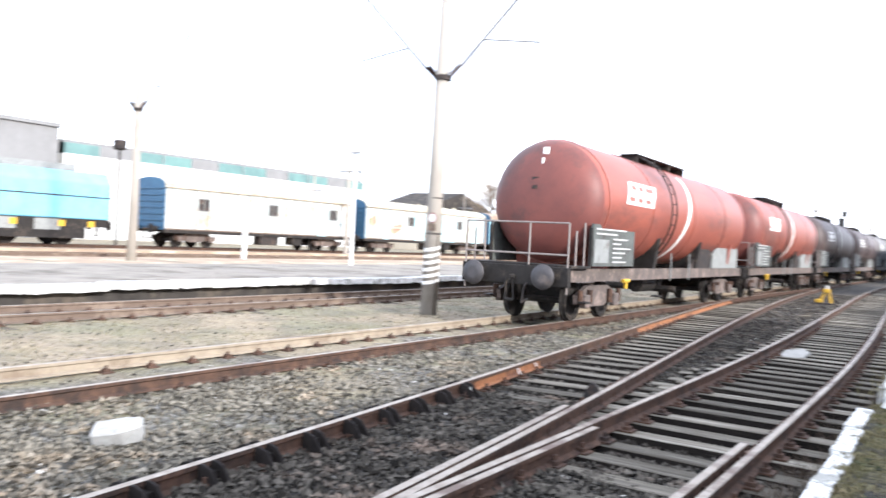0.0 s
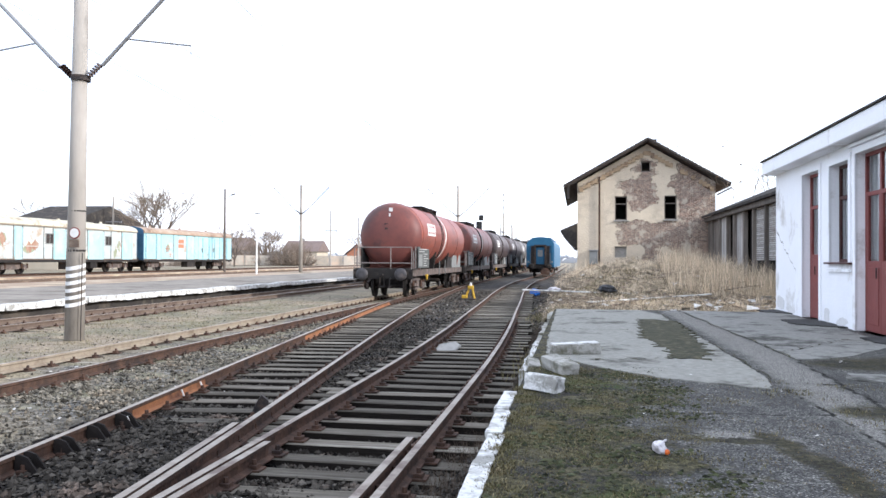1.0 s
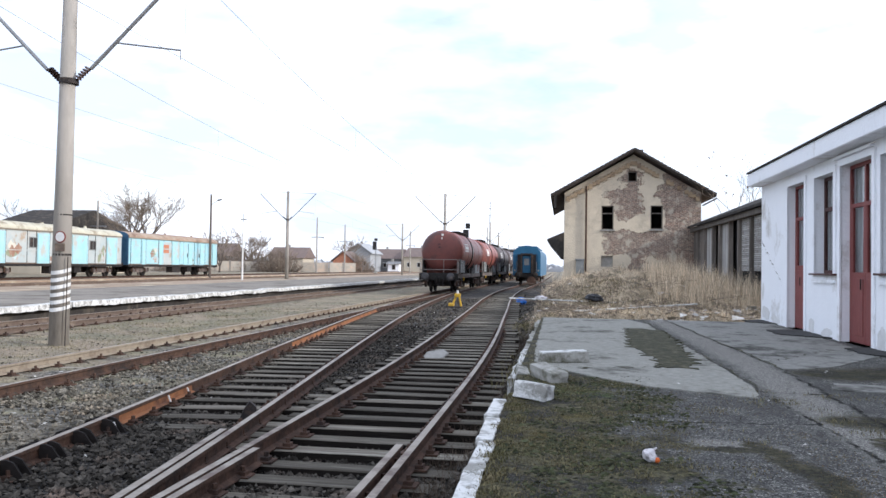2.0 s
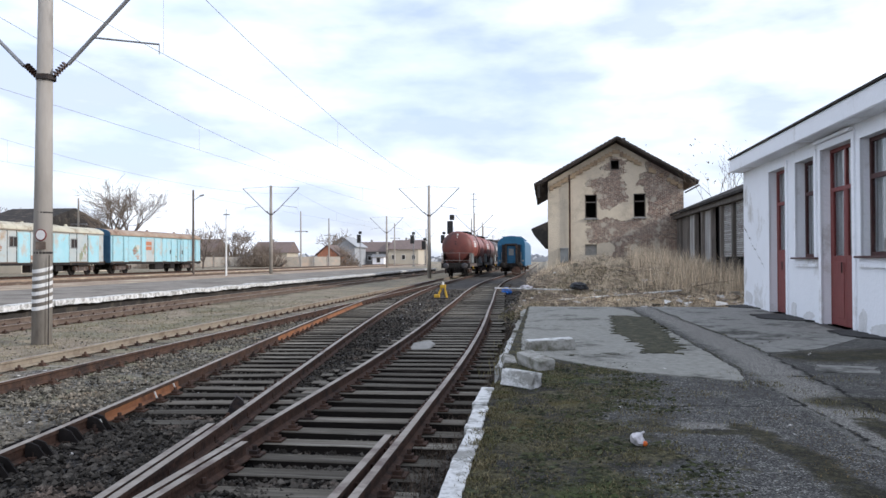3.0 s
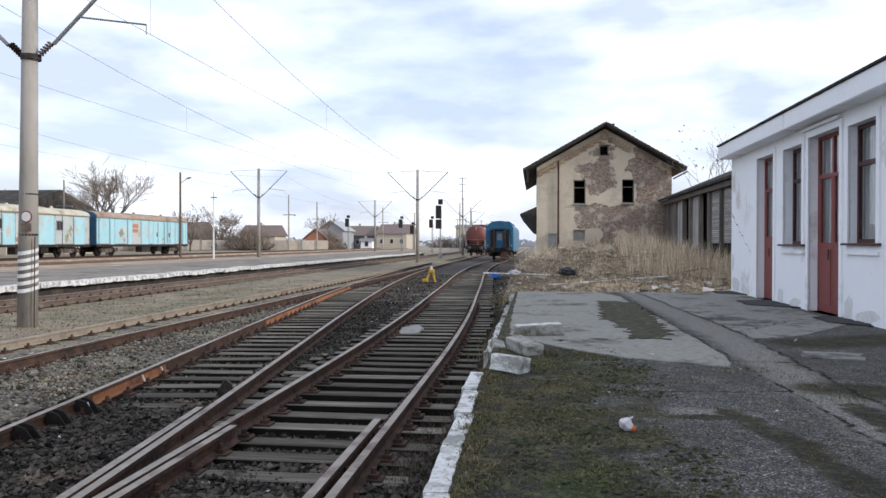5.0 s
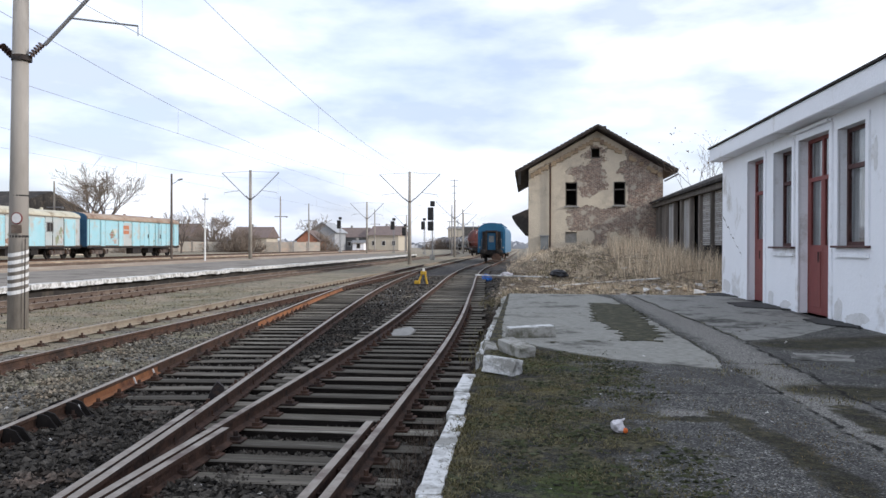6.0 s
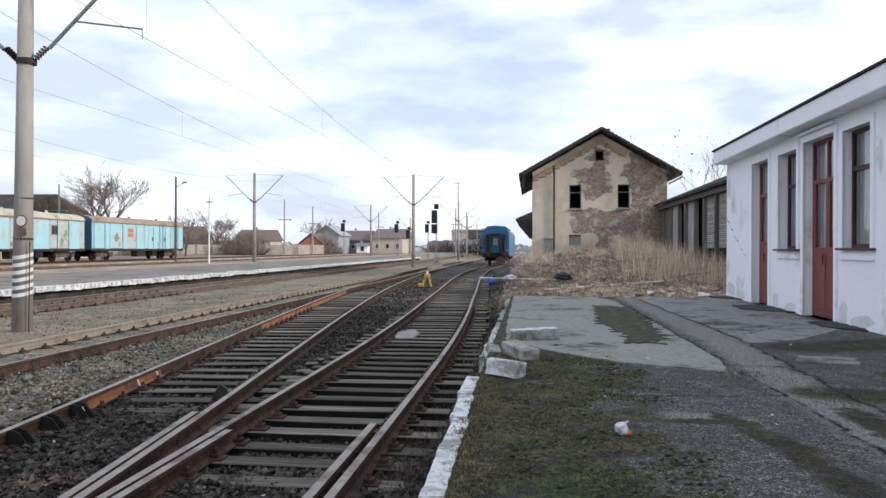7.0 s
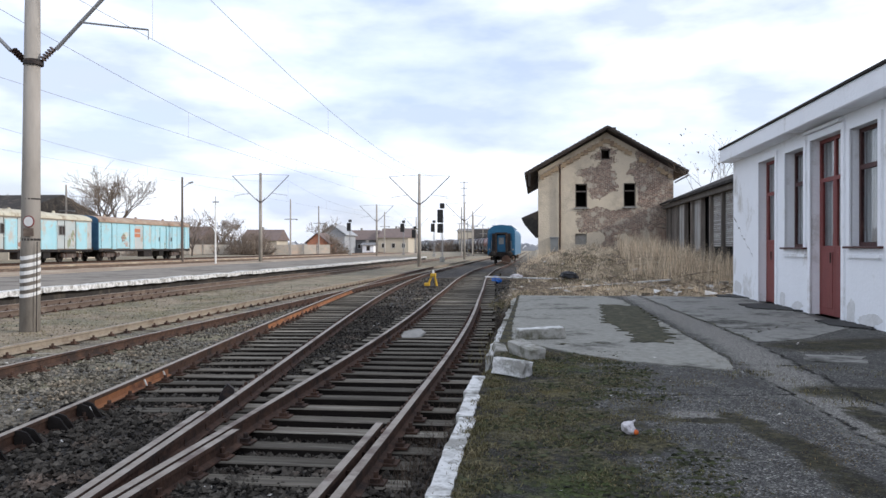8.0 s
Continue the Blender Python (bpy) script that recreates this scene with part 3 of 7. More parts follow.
def part(name, bm, material, parent, label="", smooth=False, bevel=0.0):
    ob = new(name, finish(bm, name, material, smooth, bevel))
    ob.parent = parent
    return tagged(ob, label)


def thing(name, label, category, group="", m=None):
    ob = new(name)
    if m:
        ob.matrix_basis = m
    return tagged(ob, label, category, group)


def solid(name, bm, material, label, category, group="", kind="", smooth=False, bevel=0.0):
    return tagged(new(name, finish(bm, name, material, smooth, bevel)), label, category, group, kind)


def boxes(*specs):
    bm = bmesh.new()
    for s in specs:
        box(bm, *s)
    return bm


def rods(*specs):
    bm = bmesh.new()
    for s in specs:
        rod(bm, *s)
    return bm


def raw(name, verts, faces, material, label, category, kind="stuff"):
    me = bpy.data.meshes.new(name)
    me.from_pydata(verts, [], faces)
    me.materials.append(material)
    return tagged(new(name, me), label, category, "", kind)


# ---------------------------------------------------------------- the ground
def smooth_step(v, a, b):
    t = np.clip((v - a) / (b - a), 0, 1)
    return t * t * (3 - 2 * t)


def wave(x, y, k, seed=0.0):
    return np.sin(x * k + seed) * np.cos(y * k * 1.3 + seed * 2) + 0.5 * np.sin(x * k * 2.3 - y * k * 1.9 + seed)


def ground_z(x, y):
    z = -0.19 + 0.012 * wave(x, y, 1.7) + 0.008 * wave(x, y, 5.1, 2)
    z = z - 0.115 * smooth_step(x, -3.75, -3.45) * (1 - smooth_step(x, -0.95, -0.75)) * smooth_step(y, 5, 9) + 0.016 * (1 - smooth_step(y, 7, 10)) * smooth_step(x, -8, -7)
    z = z + 0.45 * smooth_step(-x, 17.5, 24)
    z = z - 0.08 * np.exp(-((x + 4.26 + 0.113 * (y - 8)) / 0.68) ** 4) * smooth_step(y, 8, 10) * (1 - smooth_step(y, 30, 36))
    near_edge = smooth_step(x, -1.15, -0.6)
    behind = smooth_step(y, 22.5, 26)
    heap = 1.2 * np.exp(-((x - 1.9) / 3.0) ** 2 - ((y - 33) / 4.5) ** 2) + 0.55 * np.exp(-((x - 5.6) / 2.6) ** 2 - ((y - 34) / 5.0) ** 2)
    heap = heap + 0.12 * wave(x, y, 1.5, 1) + 0.06 * wave(x, y, 4.7, 3) - 0.35 * np.exp(-((x + 0.6) / 0.9) ** 2 - ((y - 27) / 2.0) ** 2)
    z = z + behind * smooth_step(x, -2.0, -0.2) * (0.5 + heap)
    return z + 0.1 * near_edge * (1 - behind)


def axis_steps(dense_a, dense_b, step, far):
    mid = np.arange(dense_a, dense_b + 1e-6, step)
    lo, hi = [], []
    s, v = step, dense_a
    while v > -far:
        s *= 1.25
        v -= s
        lo.append(v)
    s, v = step, dense_b
    while v < far:
        s *= 1.25
        v += s
        hi.append(v)
    return np.concatenate([lo[::-1], mid, hi])


gx, gy = axis_steps(-18, 10, 0.22, 3000), axis_steps(1, 48, 0.22, 3500)
GX, GY = np.meshgrid(gx, gy)
GZ = ground_z(GX, GY)
gv = np.stack([GX, GY, GZ], -1).reshape(-1, 3)
w = len(gx)
gi = (np.arange(len(gy) - 1)[:, None] * w + np.arange(w - 1)[None]).reshape(-1)
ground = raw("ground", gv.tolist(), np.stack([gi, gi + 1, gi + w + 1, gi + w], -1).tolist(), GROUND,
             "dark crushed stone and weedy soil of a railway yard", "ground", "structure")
for f in ground.data.polygons:
    f.use_smooth = True

# ---------------------------------------------------------------- platforms
PZ = 0.38
platform = solid("platform", boxes((-0.53, 40, -20, 22.2, -0.4, PZ)), ASPHALT, "cracked grey asphalt platform with moss and weeds", "platform", kind="structure")


def patch(outline, z, thick, material, name, label, ragged=0.05, seed=1):
    """A slab with an uneven outline lying on the platform."""
    rnd = random.Random(seed)
    pts = []
    for (x0, y0), (x1, y1) in zip(outline, outline[1:] + outline[:1]):
        k = max(2, int(math.hypot(x1 - x0, y1 - y0) / 0.11))
        for i in range(k):
            t = i / k
            pts.append((x0 + (x1 - x0) * t + rnd.uniform(-ragged, ragged), y0 + (y1 - y0) * t + rnd.uniform(-ragged, ragged)))
    bm = bmesh.new()
    prism(bm, pts, "z", z, z + thick)
    ob = part(name, bm, material, platform, label)
    return ob


SLAB = mat("pale_concrete_paving", (0.34, 0.33, 0.29), (0.225, 0.218, 0.19), 9, 0.95, 0, 0.9, (0.085, 0.082, 0.068), 1.3, 0.4, fine=40, spec=0.12)
SLAB_DARK = mat("grey_concrete_paving", (0.3, 0.292, 0.265), (0.19, 0.185, 0.168), 9.0, 0.95, 0, 0.9, (0.06, 0.058, 0.05), 1.2, 0.45, fine=40, spec=0.12)
MOSS = mat("dark_moss", (0.018, 0.017, 0.01), (0.07, 0.068, 0.034), 7, 0.95, 0, 0.9, (0.12, 0.105, 0.062), 5, 0.4)
patch([(0.3, 10.3), (1.0, 9.5), (2.1, 8.85), (2.24, 9.6), (2.24, 12.7), (2.13, 20.3), (1.75, 22.0), (-0.46, 22.0), (-0.42, 14.5), (-0.36, 11.6)], PZ, 0.012, SLAB, "concrete_slab", "pale concrete slab, broken at its edge", 0.022, 2)
patch([(3.06, 11.5), (3.9, 12.1), (5.2, 13.9), (5.46, 22.0), (2.8, 22.1), (3.0, 15)], PZ, 0.009, SLAB_DARK, "concrete_slab", "grey concrete slab", 0.02, 3)
patch([(1.48, 18.7), (2.2, 18.2), (2.18, 15.7), (2.0, 12.05), (1.78, 11.2), (1.38, 11.4), (1.36, 12.6), (1.2, 14.2)], PZ, 0.022, MOSS, "moss_patch", "mossy hole in the concrete", 0.1, 4)
patch([(3.3, 10.3), (3.95, 10.15), (3.75, 9.6), (3.15, 9.7)], PZ, 0.012, SLAB_DARK, "cement_patch", "grey cement patch", 0.05, 6)
for k, (y0, y1, wdt) in enumerate([(21.4, 23.0, 0.6), (17.2, 19.4, 0.85), (13.4, 15.2, 0.5)]):
    patch([(5.5 - wdt, y0 + 0.6), (5.49, y0), (5.49, y1), (5.5 - wdt * 0.9, y1 - 0.2)], PZ, 0.03, TAR, "tar_patch", "black tar strip at the foot of the wall", 0.09, 10 + k)


def crack(points, width, seed):
    rnd = random.Random(seed)
    bm = bmesh.new()
    pts = []
    for (x0, y0), (x1, y1) in zip(points, points[1:]):
        for i in range(16):
            t = i / 16
            pts.append((x0 + (x1 - x0) * t + rnd.uniform(-0.06, 0.06), y0 + (y1 - y0) * t + rnd.uniform(-0.1, 0.1)))
    pts.append(points[-1])
    prev = None
    for i, (x, y) in enumerate(pts):
        hw = width * rnd.uniform(0.25, 1.0)
        row = [bm.verts.new((x - hw, y, PZ + 0.017)), bm.verts.new((x + hw, y + 0.02, PZ + 0.017))]
        if prev:
            bm.faces.new((prev[0], prev[1], row[1], row[0]))
        prev = row
    part("crack", bm, MOSS, platform, "dark weedy crack")


crack([(2.13, 21.8), (2.2, 17.5), (2.26, 13.0), (2.26, 9.6)], 0.024, 1)
crack([(2.76, 22.0), (3.0, 14.7), (3.05, 11.6)], 0.024, 2)
crack([(0.2, 10.9), (1.3, 11.3), (1.5, 11.3)], 0.03, 3)
crack([(2.9, 17.2), (4.4, 17.5), (5.3, 17.2)], 0.016, 5)
crack([(3.0, 12.3), (3.7, 13.3), (4.6, 14.6), (5.2, 14.2)], 0.02, 6)
crack([(-0.4, 15.8), (0.6, 15.6), (1.3, 15.9)], 0.012, 7)

# edge of kerb stones, some knocked out of line
kerb = tagged(new("kerb"), "whitewashed concrete kerb stones along the platform edge", "kerb", "", "structure")
rnd = random.Random(8)


def worn_stone(material, seed):
    """A kerb stone with chipped, uneven upper edges."""
    bm = boxes((-0.065, 0.065, -0.493, 0.493, -0.55, 0))
    bmesh.ops.subdivide_edges(bm, edges=[e for e in bm.edges if abs(e.verts[0].co.y - e.verts[1].co.y) > 0.5], cuts=9)
    r = random.Random(seed)
    for v in bm.verts:
        if v.co.z > -0.1:
            v.co += Vector((r.uniform(-0.006, 0.006), 0, -r.uniform(0, 0.008)))
    return finish(bm, "kerb_stone", material)


kerb_mesh = worn_stone(WHITE_KERB, 3)
GREY_KERB = mat("bare_kerb_concrete", (0.4, 0.385, 0.345), (0.27, 0.258, 0.225), 6, 0.92, 0, 0.7, (0.13, 0.125, 0.085), 3.0, 0.5)
kerb_grey = worn_stone(GREY_KERB, 4)
for i in range(-8, 22):
    y = i + 0.68
    if 8.2 < y < 10.2:
        continue
    k = new("kerb_stone", kerb_mesh if y < 9 or 10 < y < 14.5 else kerb_grey)
    k.parent = kerb
    k.matrix_basis = pose((-0.51 - 0.0235 * (y - 4.15) if y < 9 else -0.57) + rnd.uniform(-0.012, 0.012), y, PZ + 0.015 + rnd.uniform(-0.012, 0.012) - (0.05 + rnd.uniform(0, 0.08) if y > 10 else 0), rnd.uniform(-0.6, 0.6) * (5 if y > 10 else 1), 0, rnd.uniform(-0.8, 0.8) * (5 if y > 10 else 1))


def loose_block(m, size, white_top, label):
    t = thing("concrete_block", label, "concrete block", "loose blocks by the kerb", m)
    x, y, z = size
    bm = boxes((-x / 2, x / 2, -y / 2, y / 2, 0, z))
    bmesh.ops.subdivide_edges(bm, edges=bm.edges, cuts=2, use_grid_fill=True)
    r = random.Random(int(x * 100))
    for v in bm.verts:
        v.co += Vector((r.uniform(-1, 1), r.uniform(-1, 1), r.uniform(-1, 1))) * 0.012
    part("block", bm, WHITE_KERB if white_top == 2 else GREY_KERB, t, bevel=0.008)
    if white_top:
        patch_bm = boxes((-x / 2 + 0.02, x / 2 - 0.02, -y / 2 + 0.02, y / 2 - 0.02, z - 0.005, z + 0.012))
        part("paint_layer", patch_bm, WHITE_KERB, t, "flaking white paint")


loose_block(pose(-0.26, 8.3, PZ + 0.0, 4, 9, 66), (0.24, 0.36, 0.16), 2, "tilted kerb block with white paint on moss")
loose_block(pose(-0.12, 9.8, PZ - 0.02, 4, -4, 25), (0.22, 0.62, 0.17), False, "grey kerb block lying in the weeds")
loose_block(pose(0.05, 11.6, PZ + 0.01, 2, 2, -72), (0.22, 0.7, 0.15), True, "whitewashed kerb block lying on concrete")
loose_block(pose(-0.55, 10.6, PZ - 0.22, 0, 18, 4), (0.16, 0.8, 0.25), False, "sunken grey kerb block")

# island platform across the tracks
island_platform = solid("platform", boxes((-25.5, -17.0, -60, 120, -0.5, 0.3)), PAVING, "broad pale paved island platform", "platform", kind="structure")
edge = tagged(new("kerb"), "white-painted edge stones of the island platform with dark gaps", "kerb", "", "structure")
kbm = bmesh.new()
box(kbm, -0.22, 0.22, -0.985, 0.985, -0.15, 0.03)
bmesh.ops.subdivide_edges(kbm, edges=[e for e in kbm.edges if abs(e.verts[0].co.y - e.verts[1].co.y) > 0.5], cuts=7)
for v in kbm.verts:
    v.co += Vector((rnd.uniform(-0.02, 0.02), 0, rnd.uniform(-0.015, 0.02) if v.co.z < 0 else rnd.uniform(-0.008, 0.008)))
edge_mesh = finish(kbm, "edge_stone", WHITE_KERB)
# a flat dark strip paints the shade below the stones
part("edge_wall", boxes((-17.02, -16.9, -60, 120, -0.4, 0.15)), SLATE, edge, "dark strip painted for the shaded hollow under the edge stones")
for i in range(-10, 60):
    k = new("edge_stone", edge_mesh)
    k.parent = edge
    k.matrix_basis = pose(-16.85 + rnd.uniform(-0.03, 0.03), i * 2.0, 0.31 + rnd.uniform(-0.03, 0.015), rnd.uniform(-0.6, 0.6), 0, rnd.uniform(-0.8, 0.8) + 180 * (i % 2))

# ---------------------------------------------------------------- tracks
HALF = 0.7525
RAIL_PROFILE = [(-0.036, 0), (0.036, 0), (0.036, -0.035), (0.01, -0.05), (0.01, -0.125), (0.068, -0.145), (0.068, -0.158), (-0.068, -0.158), (-0.068, -0.145), (-0.01, -0.125), (-0.01, -0.05), (-0.036, -0.035)]


def smooth_line(knots, step=1.0):
    ys = np.array([k[0] for k in knots], float)
    xs = np.array([k[1] for k in knots], float)
    d = np.gradient(xs, ys)
    out = []
    n = max(2, int((ys[-1] - ys[0]) / step))
    for y in np.linspace(ys[0], ys[-1], n):
        i = min(max(np.searchsorted(ys, y) - 1, 0), len(ys) - 2)
        h = ys[i + 1] - ys[i]
        t = (y - ys[i]) / h
        x = (2 * t**3 - 3 * t**2 + 1) * xs[i] + (t**3 - 2 * t**2 + t) * h * d[i] + (-2 * t**3 + 3 * t**2) * xs[i + 1] + (t**3 - t**2) * h * d[i + 1]
        out.append((x, y))
    return np.array(out)


def offset_line(line, off):
    t = np.gradient(line, axis=0)
    t /= np.linalg.norm(t, axis=1)[:, None]
    return line + np.stack([t[:, 1], -t[:, 0]], -1) * off


def rail(line, z, parent, body, name="rail", label=""):
    t = np.gradient(line, axis=0)
    t /= np.linalg.norm(t, axis=1)[:, None]
    side = np.stack([t[:, 1], -t[:, 0]], -1)
    bm = bmesh.new()
    rows = []
    for p, s in zip(line, side):
        rows.append([bm.verts.new((p[0] + s[0] * u, p[1] + s[1] * u, z + v)) for u, v in RAIL_PROFILE])
    k = len(RAIL_PROFILE)
    for a, b in zip(rows, rows[1:]):
        for i in range(k):
            f = bm.faces.new((a[i], a[(i + 1) % k], b[(i + 1) % k], b[i]))
            f.material_index = 1 if i == 0 else 0
    bm.faces.new(rows[0])
    bm.faces.new(rows[-1][::-1])
    ob = part(name, bm, body, parent, label)
    ob.data.materials.append(RAIL_TOP)
    return ob


sbm = bmesh.new()
box(sbm, -1.28, 1.28, -0.12, 0.12, -0.15, 0)
SLEEPER_MESH = finish(sbm, "sleeper", SLEEPER, bevel=0.012)
# sleeper sides: tar and the shade of the ballast pits in one near-black
SLEEPER_MESH.materials.append(mat("tarred_shaded_timber", (0.02, 0.017, 0.014), (0.012, 0.01, 0.009), 6, 0.95, 0, 0.6, (0.05, 0.042, 0.035), 3, 0.25, (0.3, 3, 3), spec=0.08))
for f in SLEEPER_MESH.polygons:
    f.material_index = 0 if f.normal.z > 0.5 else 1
cbm = bmesh.new()
box(cbm, -0.19, 0.19, -0.085, 0.085, 0.0, 0.02)
for sx in (-1, 1):
    box(cbm, sx * 0.07, sx * 0.15, -0.05, 0.05, 0.02, 0.055)
    rod(cbm, (sx * 0.11, 0, 0.055), (sx * 0.11, 0, 0.1), 0.024, 0.022, 6)
CLIP_MESH = finish(cbm, "rail_clip", RUST)


def track(label, line, z, bodies, sleepers=None, clips_to=0.0, sink=0.0, group="yard tracks", extra=(0.0, 0.0)):
    t = thing("railway_track", label, "railway track", group)
    for s, b, e in zip((-1, 1), bodies, extra):
        rail(offset_line(line, s * HALF + e), z, t, b)
    if sleepers:
        y0, y1, step = sleepers
        r = random.Random(int(y1 * 7))
        y = y0
        while y < y1:
            i = int(np.clip(np.searchsorted(line[:, 1], y), 1, len(line) - 1))
            dx, dy = line[i] - line[i - 1]
            f = (y - line[i - 1][1]) / max(dy, 1e-6)
            x = line[i - 1][0] + dx * f
            a = -math.degrees(math.atan2(dx, dy))
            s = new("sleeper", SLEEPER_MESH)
            s.parent = t
            s.matrix_basis = pose(x + r.uniform(-0.06, 0.06), y, z - 0.166 - sink + r.uniform(-0.008, 0.008), 0, r.uniform(-0.5, 0.5), a + r.uniform(-1.2, 1.2))
            if y < clips_to:
                for sd in (-1, 1):
                    c = new("rail_clip", CLIP_MESH)
                    c.parent = t
                    c.matrix_basis = pose(x + sd * HALF * math.cos(radians(a)), y + sd * HALF * math.sin(radians(a)), z - 0.163 - sink * 0.8, 0, 0, a)
            y += step * r.uniform(0.93, 1.07)
    return t


NEAR_LINE = smooth_line([(-30, -2.13), (-5, -2.13), (5, -2.13), (9, -2.14), (13, -2.17), (17.5, -2.28), (22, -2.46), (26, -2.66), (33, -2.99), (42, -3.46), (58, -3.9), (80, -3.62), (120, -3.45), (300, -3.4)])
SECOND_LINE = smooth_line([(-30, -2.3), (-14, -2.45), (-4, -3.1), (3, -3.74), (7, -4.15), (11.5, -4.66), (17, -5.3), (23, -5.96), (30, -6.65), (40, -7.4), (50, -7.95), (60, -8.3), (70, -8.4)])
BEND_Y, BEND_R = 150.0, 376.0


def bend(y):
    """How far the main line has swung aside at y."""
    return max(0.0, y - BEND_Y) ** 2 / (2 * BEND_R)


THIRD_LINE = smooth_line([(-60, -8.42), (0, -8.42), (40, -8.4)] + [(y, -8.4 - bend(y)) for y in range(80, 401, 20)], 4.0)
FOURTH_LINE = smooth_line([(-60, -15.0), (0, -15.0), (40, -14.95)] + [(y, -14.8 - bend(y)) for y in range(80, 401, 20)], 4.0)

near_track = track("rusty siding track on weathered sleepers, curving away", NEAR_LINE, 0.0, (RUST, RUST), (2.6, 60, 0.6), 24, 0.0, extra=(-0.05, 0.0))
second_track = track("turnout track with an orange rusty rail on dark sleepers", SECOND_LINE, 0.0, (RUST, RUST), (3.2, 56, 0.62), 24, 0.022, extra=(0.0, 0.11))
# left rail's paler steel has the sunlight on it put into the colour
third_track = track("straight yard track half sunk in gravel", THIRD_LINE, -0.0, (RUST_PALE, RUST), (6, 70, 0.65), 64, 0.03)
fourth_track = track("rusty track beside the island platform", FOURTH_LINE, 0.0, (RUST_TAN, RUST_TAN), (4, 80, 0.65), 32, 0.03)
WAGON_X, WAGON_Z = -39.0, 0.52
fifth_track = track("siding under parked coaches", smooth_line([(-60, WAGON_X), (200, WAGON_X)], 10), WAGON_Z, (RUST, RUST))
part("track_bed", boxes((WAGON_X - 8, -25.5, -60, 200, 0.0, 0.27), (WAGON_X - 2.2, WAGON_X + 3, -60, 200, 0.1, WAGON_Z - 0.14)), mat("brown_track_bed", (0.34, 0.25, 0.175), (0.22, 0.165, 0.12), 2, 0.95, 0, 0.5, (0.46, 0.39, 0.28), 0.5, 0.5), fifth_track, "brown rusty gravel bed")


track("rusty siding in straw-coloured gravel before the coaches", smooth_line([(-60, -31.8), (60, -31.8), (200, -33.0)], 8), 0.4, (RUST_TAN, RUST_TAN))


def sub_line(line, y0, y1, off):
    o = offset_line(line, off)
    ys = np.concatenate([[y0], o[(o[:, 1] > y0 + 0.05) & (o[:, 1] < y1 - 0.05), 1], [y1]])
    return np.stack([np.interp(ys, o[:, 1], o[:, 0]), ys], -1)


# frog wings and check rails of the turnout
rail(sub_line(NEAR_LINE, 1.0, 7.6, HALF - 0.14), 0.01, near_track, RUST, "check_rail", "worn check rail beside the running rail")
rail(sub_line(SECOND_LINE, 0.5, 7.95, HALF + 0.005), 0.0, second_track, RUST, "wing_rail", "cut-off wing rail of the frog")
rail(sub_line(NEAR_LINE, 0.5, 7.2, -HALF + 0.058), 0.0, near_track, RUST, "wing_rail", "cut-off wing rail of the frog")
# iron braces on the outer rail
bbm = bmesh.new()
for fy in (-0.075, 0.055):
    prism(bbm, [(0.0, -0.17), (-0.24, -0.19), (-0.2, -0.13), (-0.12, -0.02), (-0.05, 0.004), (0.0, -0.004)], "y", fy, fy + 0.022)
box(bbm, -0.27, 0.05, -0.11, 0.11, -0.19, -0.168)
box(bbm, -0.09, -0.012, -0.05, 0.05, -0.17, -0.06)
BRACE = finish(bbm, "rail_brace", mat("tarry_iron", (0.014, 0.012, 0.011), (0.024, 0.02, 0.018), 8, 0.8, 0.1, 0.3, spec=0.15))
sec = offset_line(SECOND_LINE, -HALF)
for yb in np.arange(2.0, 8.3, 0.62):
    xb = float(np.interp(yb, sec[:, 1], sec[:, 0]))
    for sd in (0, 180):
        b = new("rail_brace", BRACE)
        b.parent = second_track
        b.matrix_basis = pose(xb + (-0.03 if sd == 0 else 0.03), yb, 0, 0, 0, sd + 6)

wedge = bmesh.new()
prism(wedge, [(-0.12, -0.17), (0.1, -0.17), (0.08, -0.02), (0.0, 0.05), (-0.07, -0.05)], "y", -0.05, 0.05)
part("iron_wedge", wedge, BLACK_IRON, second_track, "black iron plate standing in the frog").matrix_basis = pose(-3.78, 9.35, 0, 0, 0, 20)

# bright orange stretch of the outer rail
for sd, (ya, yb) in [(s, r) for s in (-1, 1) for r in ((8.6, 11.0), (17.5, 32.0))]:
    bm = bmesh.new()
    prev = None
    for p in sub_line(SECOND_LINE, ya, yb, -HALF):
        row = [bm.verts.new((p[0] + sd * 0.0125, p[1], v)) for v in (-0.05, -0.125)]
        row.append(bm.verts.new((p[0] + sd * 0.071, p[1], -0.142)))
        if prev:
            bm.faces.new((prev[0], prev[1], row[1], row[0]))
            bm.faces.new((prev[1], prev[2], row[2], row[1]))
        prev = row
    part("rust_scale", bm, RUST_BRIGHT, second_track, "bright orange scale on the rail web")

# ---------------------------------------------------------------- station building
def cell_wall(bm, x0, x1, y0, y1, z0, z1, holes):
    """A wall along y with rectangular openings (ya, yb, za, zb)."""
    ys = sorted({y0, y1, *[h[0] for h in holes], *[h[1] for h in holes]})
    zs = sorted({z0, z1, *[h[2] for h in holes], *[h[3] for h in holes]})
    for a, b in zip(ys, ys[1:]):
        run = None
        for c, d in zip(zs, zs[1:]):
            inside = any(h[0] <= (a + b) / 2 <= h[1] and h[2] <= (c + d) / 2 <= h[3] for h in holes)
            if inside:
                if run:
                    box(bm, x0, x1, a, b, *run)
                run = None
            else:
                run = (run[0], d) if run else (c, d)
        if run:
            box(bm, x0, x1, a, b, *run)
    bmesh.ops.remove_doubles(bm, verts=bm.verts, dist=0.001)


